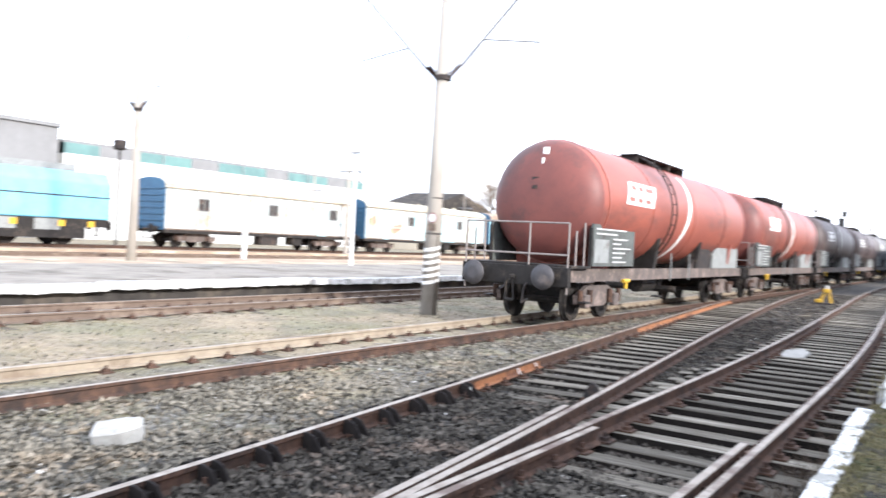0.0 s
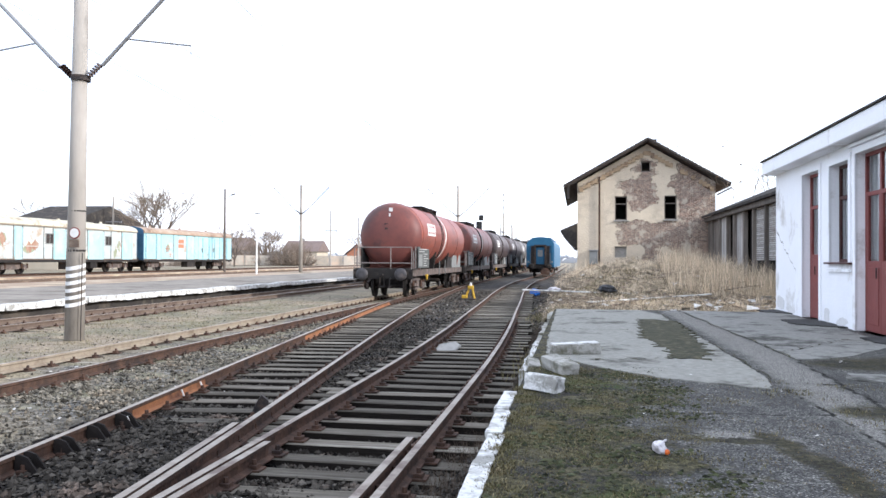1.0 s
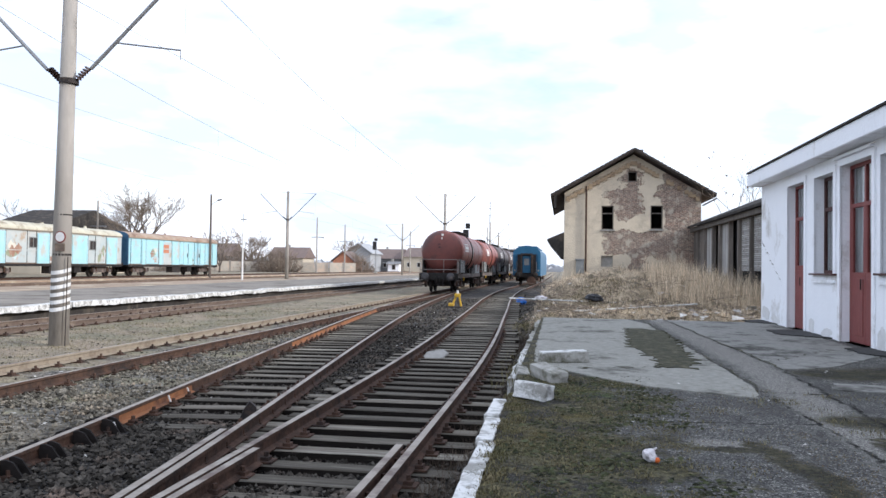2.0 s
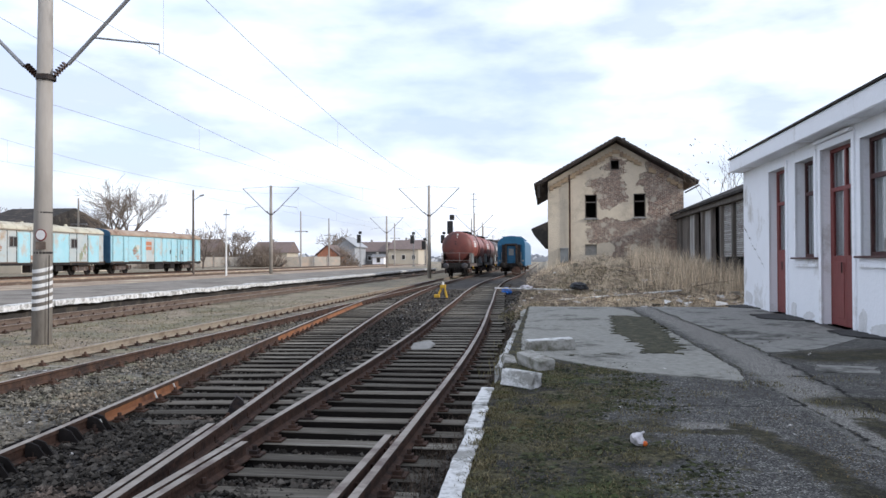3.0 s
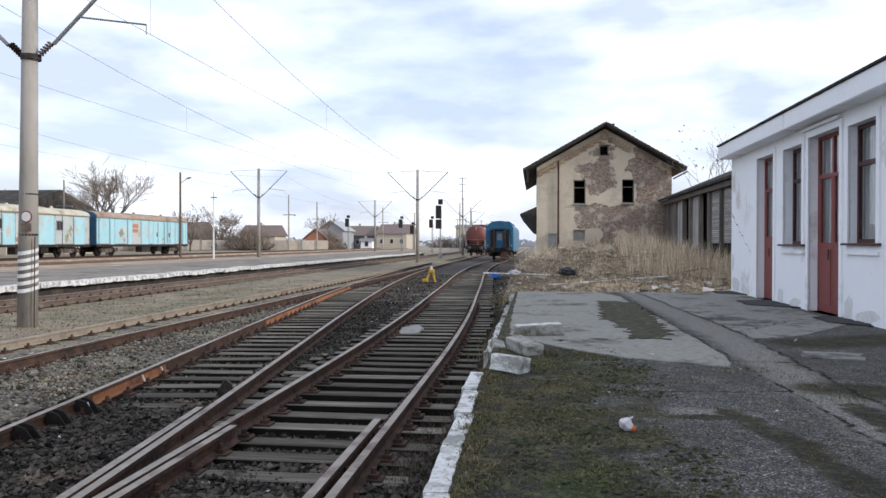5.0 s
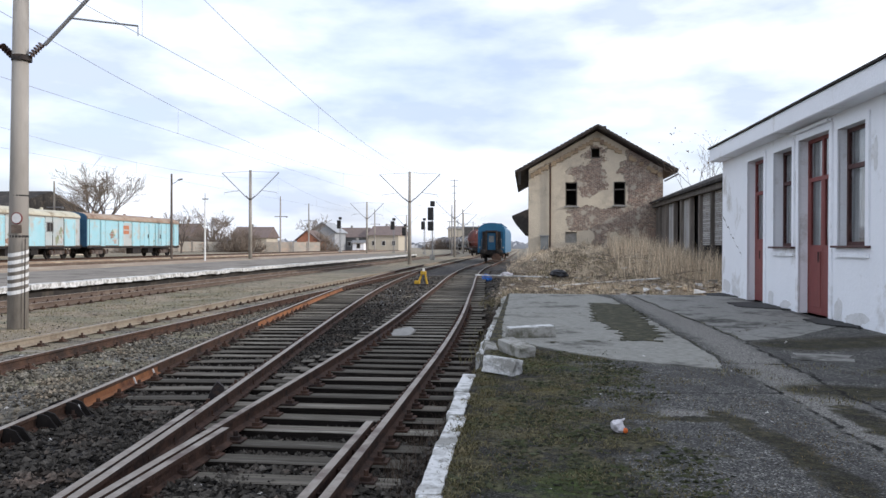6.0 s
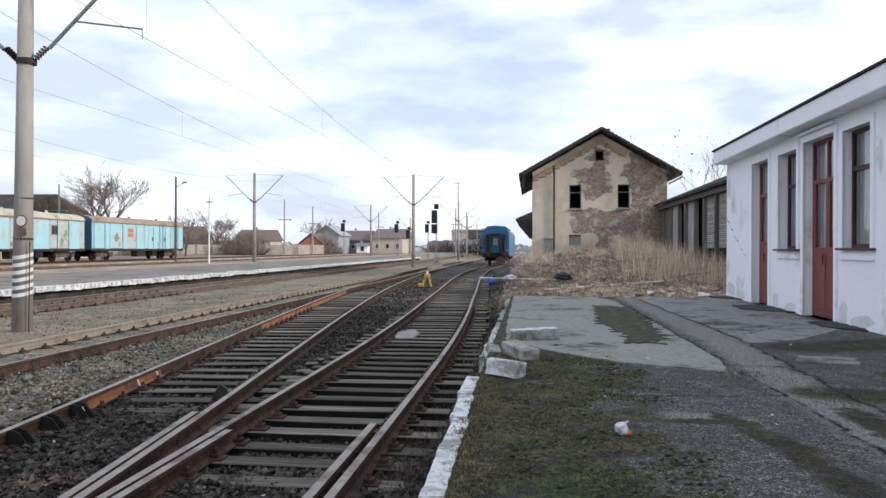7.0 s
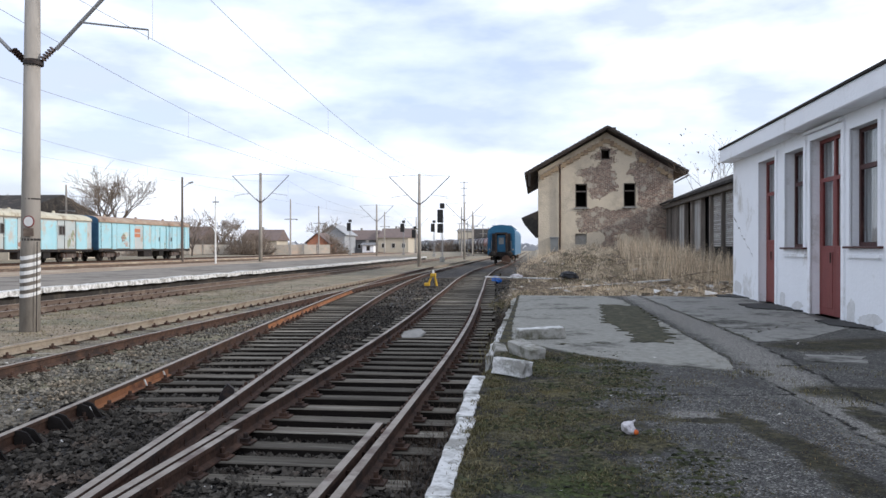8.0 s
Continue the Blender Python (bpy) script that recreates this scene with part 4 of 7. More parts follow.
SX, SY0, SY1 = 5.5, -14.0, 23.1
OPEN = {"door_1": (19.1, 20.45, PZ, 3.82), "window_1": (17.12, 18.35, 1.72, 3.8), "door_2": (15.08, 16.72, PZ, 3.86), "window_2": (13.52, 14.68, 1.74, 3.8)}
bm = bmesh.new()
cell_wall(bm, SX, SX + 0.42, SY0, SY1, 0.2, 4.12, list(OPEN.values()))
wall_w = solid("wall_west", bm, WHITE_WALL, "whitewashed rendered station wall with cracks and stains", "wall", kind="structure")
solid("wall_north", boxes((SX + 0.42, 12.5, SY1 - 0.42, SY1, 0.2, 4.12)), WHITE_WALL, "whitewashed end wall", "wall", kind="structure")
solid("wall_south", boxes((SX + 0.42, 12.5, SY0, SY0 + 0.42, 0.2, 4.12)), WHITE_WALL, "whitewashed end wall", "wall", kind="structure")
solid("wall_east", boxes((12.08, 12.5, SY0 + 0.42, SY1 - 0.42, 0.2, 4.12)), WHITE_WALL, "whitewashed back wall", "wall", kind="structure")
solid("wall_inner", boxes((7.4, 7.5, SY0 + 0.42, SY1 - 0.42, 0.38, 4.1)), CURTAIN, "dim inner partition wall", "wall", kind="structure")
roof = solid("roof", boxes((SX - 0.36, 12.8, SY0 - 0.06, SY1 + 0.05, 4.1, 4.46)), WHITE_WALL, "flat roof with a deep white cornice", "roof", kind="structure", bevel=0.02)
part("roof_sheet", boxes((SX - 0.4, 12.85, SY0 - 0.1, SY1 + 0.1, 4.46, 4.5)), SLATE, roof, "black roofing edge")
# plaster surrounds and sills
trim = tagged(new("trim"), "raised white plaster frames and sills round the openings", "trim", "", "structure")
for key, (ya, yb, za, zb) in OPEN.items():
    part("plaster_frame", boxes((SX - 0.035, SX + 0.01, ya - 0.13, ya, za, zb + 0.13), (SX - 0.035, SX + 0.01, yb, yb + 0.13, za, zb + 0.13), (SX - 0.035, SX + 0.01, ya, yb, zb, zb + 0.13)), WHITE_WALL, trim)
    if key.startswith("window"):
        part("sill", boxes((SX - 0.1, SX + 0.15, ya - 0.15, yb + 0.15, za - 0.04, za)), BROWN_WOOD, trim, "dark brown sill", bevel=0.008)
        part("sill_moulding", boxes((SX - 0.05, SX + 0.01, ya - 0.1, yb + 0.1, za - 0.2, za - 0.14)), WHITE_WALL, trim)
part("hood", boxes((SX - 0.1, SX + 0.01, 15.0, 16.95, 4.0, 4.05)), WHITE_WALL, trim, "thin hood over the double door")


def glazed(name, label, ya, yb, za, zb, x, bars_y, bars_z, panels_to=None, category="window"):
    t = tagged(new(name), label, category, "", "structure")
    paint = BROWN_WOOD if panels_to is None else RED_WOOD
    fw = 0.07
    frame_bm = boxes((x, x + 0.07, ya, ya + fw, za, zb), (x, x + 0.07, yb - fw, yb, za, zb), (x, x + 0.07, ya + fw, yb - fw, zb - fw, zb))
    if panels_to is None:
        box(frame_bm, x, x + 0.07, ya + fw, yb - fw, za, za + fw)
    part("frame", frame_bm, paint, t, "dark painted wooden frame")
    ys = [ya + fw, *bars_y, yb - fw]
    zs = [za + (0 if panels_to is None else 0), *bars_z, zb - fw]
    for b in bars_z:
        part("transom", boxes((x - 0.01, x + 0.06, ya + fw, yb - fw, b - 0.04, b + 0.04)), paint, t)
    for b in bars_y:
        part("mullion", boxes((x - 0.005, x + 0.055, b - 0.045, b + 0.045, panels_to or za + fw, zb - fw)), RED_WOOD, t)
    if panels_to:
        for a, c in zip(ys, ys[1:]):
            leaf = part("door_leaf", boxes((x + 0.0, x + 0.05, a, c - 0.006, za + 0.01, panels_to), (x - 0.012, x, a + 0.1, c - 0.1, za + 0.15, panels_to - 0.12)), RED_WOOD, t, "scuffed dark red door leaf", bevel=0.006)
            top = bars_z[0] - 0.04
            part("stile", boxes((x, x + 0.05, a, a + 0.1, panels_to, top), (x, x + 0.05, c - 0.1, c - 0.006, panels_to, top)), RED_WOOD, t)
        part("handle", rods(((x - 0.05, (ya + yb) / 2 + 0.1, 1.42), (x - 0.05, (ya + yb) / 2 + 0.1, 1.62), 0.012)), BLACK_IRON, t, "black iron handle")
    gl = part("pane", boxes((x + 0.025, x + 0.031, ya + fw, yb - fw, (panels_to or za + fw), zb - fw)), GLASS, t, "dusty glass")
    gl.visible_shadow = False
    cbm = bmesh.new()
    n = 40
    prev = None
    for i in range(n + 1):
        y = ya + (yb - ya) * i / n
        xx = x + 0.14 + 0.025 * math.sin(i * 1.35) + 0.012 * math.sin(i * 3.1)
        row = [cbm.verts.new((xx, y, (panels_to or za))), cbm.verts.new((xx, y, zb))]
        if prev and not (0.38 < i / n < 0.44):
            cbm.faces.new((prev[0], prev[1], row[1], row[0]))
        prev = row
    part("curtain", cbm, CURTAIN, t, "grey net curtain", smooth=True)
    return t


glazed("door_1", "narrow dark red door with a glazed upper part", *OPEN["door_1"], SX + 0.16, [], [3.02], 1.9, "door")
glazed("window_1", "tall dark red window with a net curtain", *OPEN["window_1"], SX + 0.18, [], [3.1])
glazed("door_2", "dark red double door with tall panes and a transom light", *OPEN["door_2"], SX + 0.16, [15.9], [3.05], 1.75, "door")
glazed("window_2", "tall dark red window with a net curtain", *OPEN["window_2"], SX + 0.13, [], [3.12])
# render fallen from the foot of the wall and the cornice
PEEL = mat("bare_grey_render", (0.72, 0.71, 0.7), (0.63, 0.62, 0.6), 7, 0.95, 0, 0.5, (0.75, 0.74, 0.73), 4, 0.6)
prnd = random.Random(41)
for yc, zc, ry, rz in ((22.6, 0.62, 0.45, 0.28), (21.6, 0.5, 0.5, 0.16), (18.6, 0.55, 0.3, 0.2), (17.6, 0.47, 0.5, 0.12), (14.7, 0.6, 0.2, 0.3), (13.9, 0.5, 0.6, 0.15), (13.2, 3.2, 0.12, 0.3), (22.9, 1.2, 0.15, 0.3), (16.95, 2.9, 0.05, 0.4)):
    bm = bmesh.new()
    outline = []
    for i in range(26):
        a = 2 * math.pi * i / 26
        k = 0.75 + 0.18 * math.sin(2 * a + yc * 7) + prnd.uniform(-0.09, 0.09)
        outline.append((yc + ry * k * math.cos(a), max(zc + rz * k * math.sin(a), PZ + 0.03)))
    prism(bm, outline, "x", SX - 0.004, SX + 0.003)
    part("bare_patch", bm, PEEL, wall_w, "patch where the whitewash has fallen off")
# zigzag crack in the wall
bm = bmesh.new()
prev = None
rnd = random.Random(5)
for i in range(22):
    t = i / 21
    y, z = 23.0 - 2.05 * t + rnd.uniform(-0.05, 0.05), 2.55 - 1.15 * t + rnd.uniform(-0.04, 0.04)
    hw = 0.024 * (1 - 0.5 * t) * rnd.uniform(0.5, 1.3)
    row = [bm.verts.new((SX - 0.004, y, z - hw)), bm.verts.new((SX - 0.004, y + 0.02, z + hw))]
    if prev:
        bm.faces.new((prev[0], prev[1], row[1], row[0]))
    prev = row
part("crack", bm, CONC, wall_w, "jagged crack in the render")

OCHRE = mat("ochre_brick", (0.46, 0.35, 0.22), (0.33, 0.235, 0.15), 3, 0.95, 0, 0.3, (0.2, 0.14, 0.1), 1.2, 0.4)

# ---------------------------------------------------------------- derelict house
HY = 50.0
HX0, HX1, EAVE, RIDGE, MIDX = 0.1, 8.35, 6.5, 8.86, 4.3
house = thing("derelict_house", "abandoned two-storey house, ochre render fallen from brick, dark tiled gable roof", "house")
holes = [(2.38, 3.12, 4.2, 5.68), (5.35, 6.08, 4.24, 5.7), (3.95, 4.52, 7.18, 7.82), (2.38, 3.1, 1.9, 2.58)]


def gable_wall(y0, y1):
    bm = bmesh.new()
    xs = sorted({HX0, HX1, MIDX, *[h[0] for h in holes], *[h[1] for h in holes]})

    def top(x):
        return EAVE + (RIDGE - EAVE) * (1 - abs(x - MIDX) / (MIDX - HX0 if x < MIDX else HX1 - MIDX))

    for a, b in zip(xs, xs[1:]):
        cuts = sorted(h[2:] for h in holes if h[0] <= (a + b) / 2 <= h[1])
        z = -0.3
        for c, d in cuts:
            box(bm, a, b, y0, y1, z, c)
            z = d
        prism(bm, [(a, z), (b, z), (b, top(b)), (a, top(a))], "y", y0, y1)
    bmesh.ops.remove_doubles(bm, verts=bm.verts, dist=0.001)
    return bm


part("wall", gable_wall(HY, HY + 0.5), FACADE, house, "crumbling ochre render over red brick")
part("wall", boxes((HX0, HX0 + 0.45, HY + 0.5, HY + 16, -0.3, EAVE)), FACADE, house)
part("wall", boxes((HX1 - 0.45, HX1, HY + 0.5, HY + 16, -0.3, EAVE)), FACADE, house)
part("wall", boxes((HX0 + 0.45, HX1 - 0.45, HY + 15.5, HY + 16, -0.3, EAVE)), FACADE, house)
# floors and inner wall carry the indoor shade in their colour
part("floor", boxes((HX0 + 0.45, HX1 - 0.45, HY + 0.5, HY + 15.5, 3.3, 3.5), (HX0 + 0.45, HX1 - 0.45, HY + 0.5, HY + 15.5, 6.3, 6.45)), DARK, house, "floor inside, coloured black for shade")
part("partition", boxes((HX0 + 0.45, HX1 - 0.45, HY + 2.5, HY + 2.6, -0.2, 6.3)), DARK, house, "inner wall, coloured black for shade")
slope_l, slope_r = (RIDGE - EAVE) / (MIDX - HX0), (RIDGE - EAVE) / (HX1 - MIDX)
for s, x_e, sl in ((-1, HX0 - 0.85, slope_l), (1, HX1 + 0.75, slope_r)):
    z_e = RIDGE + 0.12 - abs(x_e - MIDX) * sl
    bm = bmesh.new()
    prism(bm, [(MIDX, RIDGE + 0.12), (x_e, z_e), (x_e, z_e + 0.16), (MIDX, RIDGE + 0.3)], "y", HY - 0.75, HY + 16.6)
    roof_side = part("roof", bm, TILE, house, "dark old tiled roof slope")
    # tile courses lie along the slope
    rough = random.Random(17)
    for i in range(20):
        xa, xb = MIDX + (x_e - MIDX) * i / 20, MIDX + (x_e - MIDX) * (i + 1.05) / 20
        za, zb = (RIDGE + 0.3 - abs(v - MIDX) * sl for v in (xa, xb))
        bm = bmesh.new()
        prism(bm, [(xa, za - 0.1), (xb, zb - 0.1), (xb, zb + 0.05), (xa, za + 0.015)], "y", HY - 0.8 - rough.uniform(0, 0.1), HY + 16.6)
        part("tile_course", bm, TILE, roof_side)
# toothed ornament under the verge
for s, x_e in ((-1, HX0 + 0.1), (1, HX1 - 0.1)):
    n = 18
    for i in range(n):
        t = (i + 0.5) / n
        x = MIDX + (x_e - MIDX) * t
        z = RIDGE - abs(x - MIDX) * (slope_l if s < 0 else slope_r) - 0.42
        if s > 0 and i in (7, 8, 11, 13):
            continue
        part("brick_tooth", boxes((x - 0.11, x + 0.11, HY - 0.12, HY, z - 0.17 - 0.06 * (i % 2), z + 0.06)), OCHRE, house, "ochre brick tooth of the verge frieze")
part("chimney", boxes((4.5, 5.0, HY + 1.2, HY + 1.9, 8.4, 9.35)), TILE, house, "stub of a chimney")
part("downpipe", rods(((1.44, HY - 0.1, 0.3), (1.44, HY - 0.1, 6.9), 0.055)), RUST, house, "rusty downpipe")
part("drain_box", boxes((0.84, 1.34, HY - 0.2, HY, 1.45, 2.3)), PANEL_GREY, house, "pale grey meter box")
part("drain_box_lid", boxes((0.8, 1.38, HY - 0.24, HY, 2.3, 2.36)), STEEL, house)
for (xa, xb, za, zb) in holes[:3]:
    w_fr = boxes((xa, xa + 0.06, HY + 0.12, HY + 0.2, za, zb), (xb - 0.06, xb, HY + 0.12, HY + 0.2, za, zb), (xa, xb, HY + 0.12, HY + 0.2, zb - 0.06, zb), (xa, xb, HY + 0.12, HY + 0.2, za, za + 0.06))
    win = part("window", w_fr, OLD_WOOD, house, "empty broken window with a weathered frame")
    if za < 6:
        part("crossbar", boxes((xa, xb, HY + 0.13, HY + 0.18, zb - 0.5, zb - 0.44)), OLD_WOOD, win)
part("bricked_window", boxes((2.38, 3.1, HY + 0.2, HY + 0.4, 1.9, 2.58)), CONC, house, "bricked-up low window")
part("sill", boxes((2.3, 3.2, HY - 0.1, HY + 0.1, 4.12, 4.2)), CONC, house)
part("sill", boxes((5.27, 6.16, HY - 0.1, HY + 0.1, 4.16, 4.24)), CONC, house)
bm = bmesh.new()
prism(bm, [(HX0, 4.05), (-0.95, 3.6), (-0.95, 3.5), (-0.1, 2.5), (HX0, 2.45), (HX0, 3.9)], "y", HY + 0.4, HY + 14)
part("side_canopy", bm, SLATE, house, "dark sagging canopy over the loading side")
part("hanging_board", boxes((-0.55, -0.4, HY - 0.6, HY - 0.3, 5.5, 6.3)), SLATE, house, "loose eave board")
part("gutter", rods(((9.15, HY - 0.7, 6.1), (8.4, HY - 0.2, 5.7), 0.05)), STEEL, house, "broken gutter end")

# ---------------------------------------------------------------- timber shed
shed = thing("timber_shed", "long dilapidated timber goods shed with grey boards and dark gaps", "shed")
SHX = 7.85
for xe in (SHX - 0.35, 15.0):
    bm = bmesh.new()
    prism(bm, [(xe, 4.28), (xe, 4.4), (11.5, 6.05), (11.5, 5.9)], "y", 24.5, 49.8)
    part("roof", bm, SLATE, shed, "sagging dark roof slope")
part("gable", (lambda b: (prism(b, [(SHX + 0.3, 4.3), (11.5, 5.9), (14.6, 4.3)], "y", 24.7, 24.8), b)[1])(bmesh.new()), OLD_WOOD, shed, "boarded gable end")
# a black sheet stands for the shade behind the open bays
part("wall", boxes((SHX + 0.25, SHX + 0.35, 25, 49.8, 0.2, 4.5)), DARK, shed, "black sheet painted for the shade inside the shed")
part("wall", boxes((14.4, 14.5, 25, 49.8, 0.2, 4.4)), OLD_WOOD, shed, "boarded back of the shed")
PALE_BOARD = per_object(mat("bleached_boards", (0.5, 0.49, 0.46), (0.36, 0.35, 0.33), 4, 0.9, 0, 0.5, (0.22, 0.155, 0.135), 1.5, 0.4, (3, 3, 0.3)), 0.75, 1.2)
part("end_pier", boxes((SHX - 0.12, SHX + 0.4, 24.6, 25.5, 0.2, 4.2)), CONC, shed, "pale masonry pier at the end of the shed")
for k in range(26):
    part("lath", boxes((SHX - 0.15, SHX - 0.12, 24.62, 25.48, 0.35 + 0.145 * k, 0.45 + 0.145 * k)), PALE_BOARD, shed)
rnd = random.Random(12)
# bays from the near end: kind of filling and width
bays = [("void", 2.2), ("louvre", 1.9), ("wood", 1.3), ("wood", 1.5), ("louvre", 2.1), ("louvre", 2.3), ("dark", 2.0), ("plain", 2.4), ("dark", 1.8), ("plain", 2.4), ("wood", 2.2), ("wood", 2.2)]
y = 25.6
for kind_, wdt in bays:
    part("post", boxes((SHX - 0.1, SHX + 0.1, y - 0.09, y + 0.09, 0.2, 4.3)), OLD_WOOD, shed)
    a, b = y + 0.12, y + wdt - 0.12
    if kind_ == "louvre":
        pan = part("shutter", boxes((SHX + 0.12, SHX + 0.15, a, b, 1.75, 4.05)), OLD_WOOD, shed, "pale slatted shutter")
        for j in range(27):
            part("board", boxes((SHX + 0.05, SHX + 0.11, a, b, 1.77 + j * 0.085, 1.77 + j * 0.085 + 0.06)), PALE_BOARD, pan)
    elif kind_ == "plain":
        pan = part("shutter", boxes((SHX + 0.12, SHX + 0.15, a, b, 1.5, 4.05)), OLD_WOOD, shed, "pale boarded shutter")
        c = a
        while c < b - 0.1:
            part("board", boxes((SHX + 0.05, SHX + 0.11, c, c + 0.17, 1.5 + rnd.uniform(0, 0.15), 4.05)), PALE_BOARD, pan)
            c += 0.19
    elif kind_ == "wood":
        c = a
        while c < b - 0.1:
            part("board", boxes((SHX + 0.05, SHX + 0.1, c, c + 0.2, 0.3 + rnd.uniform(0, 0.5), 4.08)), OLD_WOOD, shed)
            c += 0.23 + (0.2 if rnd.random() < 0.2 else 0)
    elif kind_ == "void":
        part("board", boxes((SHX + 0.05, SHX + 0.1, a, b, 3.3, 4.05)), PALE_BOARD, shed)
    y += wdt
part("eave_beam", boxes((SHX - 0.2, SHX - 0.02, 25, 49.8, 4.05, 4.28)), OLD_WOOD, shed, "weathered eave beam")
bm = bmesh.new()
prism(bm, [(SHX + 0.4, 4.82), (SHX + 2.6, 5.72), (SHX + 2.6, 5.77), (SHX + 0.4, 4.87)], "y", 27.0, 31.5)
part("rust_sheet", bm, RUST_PALE, shed, "rusty sheet over a hole in the roof")


# ---------------------------------------------------------------- rolling stock
def axle_set(parent, y, r=0.46, label=""):
    w = part("wheelset", rods(((-0.95, y, r), (0.95, y, r), 0.08)), FRAME_GREY, parent)
    for s in (-1, 1):
        bm = bmesh.new()
        lathe(bm, [(s * 0.67, r * 0.55), (s * 0.68, r + 0.03), (s * 0.72, r + 0.02), (s * 0.725, r), (s * 0.81, r - 0.01), (s * 0.815, r * 0.8), (s * 0.77, r * 0.7), (s * 0.8, 0.12), (s * 0.86, 0.1)], "x", 20)
        bmesh.ops.translate(bm, verts=bm.verts, vec=(0, y, r))
        part("wheel", bm, FRAME_GREY, w)
    return w


def bogie(parent, y, wb=1.8, r=0.46):
    b = part("bogie", boxes((-0.75, 0.75, y - 0.25, y + 0.25, 0.45, 0.85)), FRAME_GREY, parent, "grimy two-axle bogie")
    for s in (-1, 1):
        bm = bmesh.new()
        prism(bm, [(y - wb / 2 - 0.35, 0.62), (y - wb / 2 - 0.3, 0.42), (y - wb / 2 + 0.3, 0.42), (y - 0.4, 0.34), (y + 0.4, 0.34), (y + wb / 2 - 0.3, 0.42), (y + wb / 2 + 0.3, 0.42), (y + wb / 2 + 0.35, 0.62), (y + 0.6, 0.84), (y - 0.6, 0.84)], "x", s * 0.96, s * 1.06)
        part("side_frame", bm, BOGIE_DUST, b)
        for k in (-1, 1):
            part("axle_box", boxes((s * 1.05, s * 1.2, y + k * wb / 2 - 0.15, y + k * wb / 2 + 0.15, 0.33, 0.64)), BOGIE_DUST, b, bevel=0.02)
            for q in (-0.28, 0.28):
                part("spring", rods(((s * 1.12, y + k * wb / 2 + q, 0.42), (s * 1.12, y + k * wb / 2 + q, 0.75), 0.07)), RUST, b)
    for k in (-1, 1):
        axle_set(parent, y + k * wb / 2, r)
    return b


def buffers(parent, y, sign, material):
    for s in (-1, 1):
        bm = rods(((s * 0.875, y, 1.06), (s * 0.875, y + sign * 0.35, 1.06), 0.13, 0.11, 14))
        bf = part("buffer", bm, material, parent, "grey steel buffer")
        bm = bmesh.new()
        lathe(bm, [(sign * 0.35, 0.22), (sign * 0.37, 0.28), (sign * 0.41, 0.27), (sign * 0.43, 0.12)], "y", 22)
        bmesh.ops.translate(bm, verts=bm.verts, vec=(s * 0.875, y, 1.06))
        part("buffer_head", bm, material, bf, smooth=True)
    hook = part("coupling", rods(((0, y, 1.02), (0, y + sign * 0.3, 1.0), 0.06), ((-0.08, y + sign * 0.25, 1.0), (-0.1, y + sign * 0.22, 0.5), 0.03), ((0.08, y + sign * 0.25, 1.0), (0.1, y + sign * 0.22, 0.5), 0.03), ((-0.1, y + sign * 0.22, 0.5), (0.1, y + sign * 0.22, 0.5), 0.04)), FRAME_GREY, parent, "hanging screw coupling")
    part("brake_hose", rods(((0.35, y, 0.95), (0.36, y + sign * 0.22, 0.8), 0.03), ((0.36, y + sign * 0.22, 0.8), (0.3, y + sign * 0.2, 0.45), 0.03), ((0.3, y + sign * 0.2, 0.45), (0.42, y + sign * 0.12, 0.55), 0.025)), BLACK_IRON, parent)


WL = 16.8
DATA_GREY = mat("sooty_panel_paint", (0.1, 0.108, 0.1), (0.065, 0.07, 0.066), 4, 0.6, 0, 0.1, (0.045, 0.04, 0.036), 3, 0.4)
PANEL_TEXT = mat("pale_lettering", (0.5, 0.5, 0.48), (0.35, 0.35, 0.34), 9, 0.8, 0, 0)


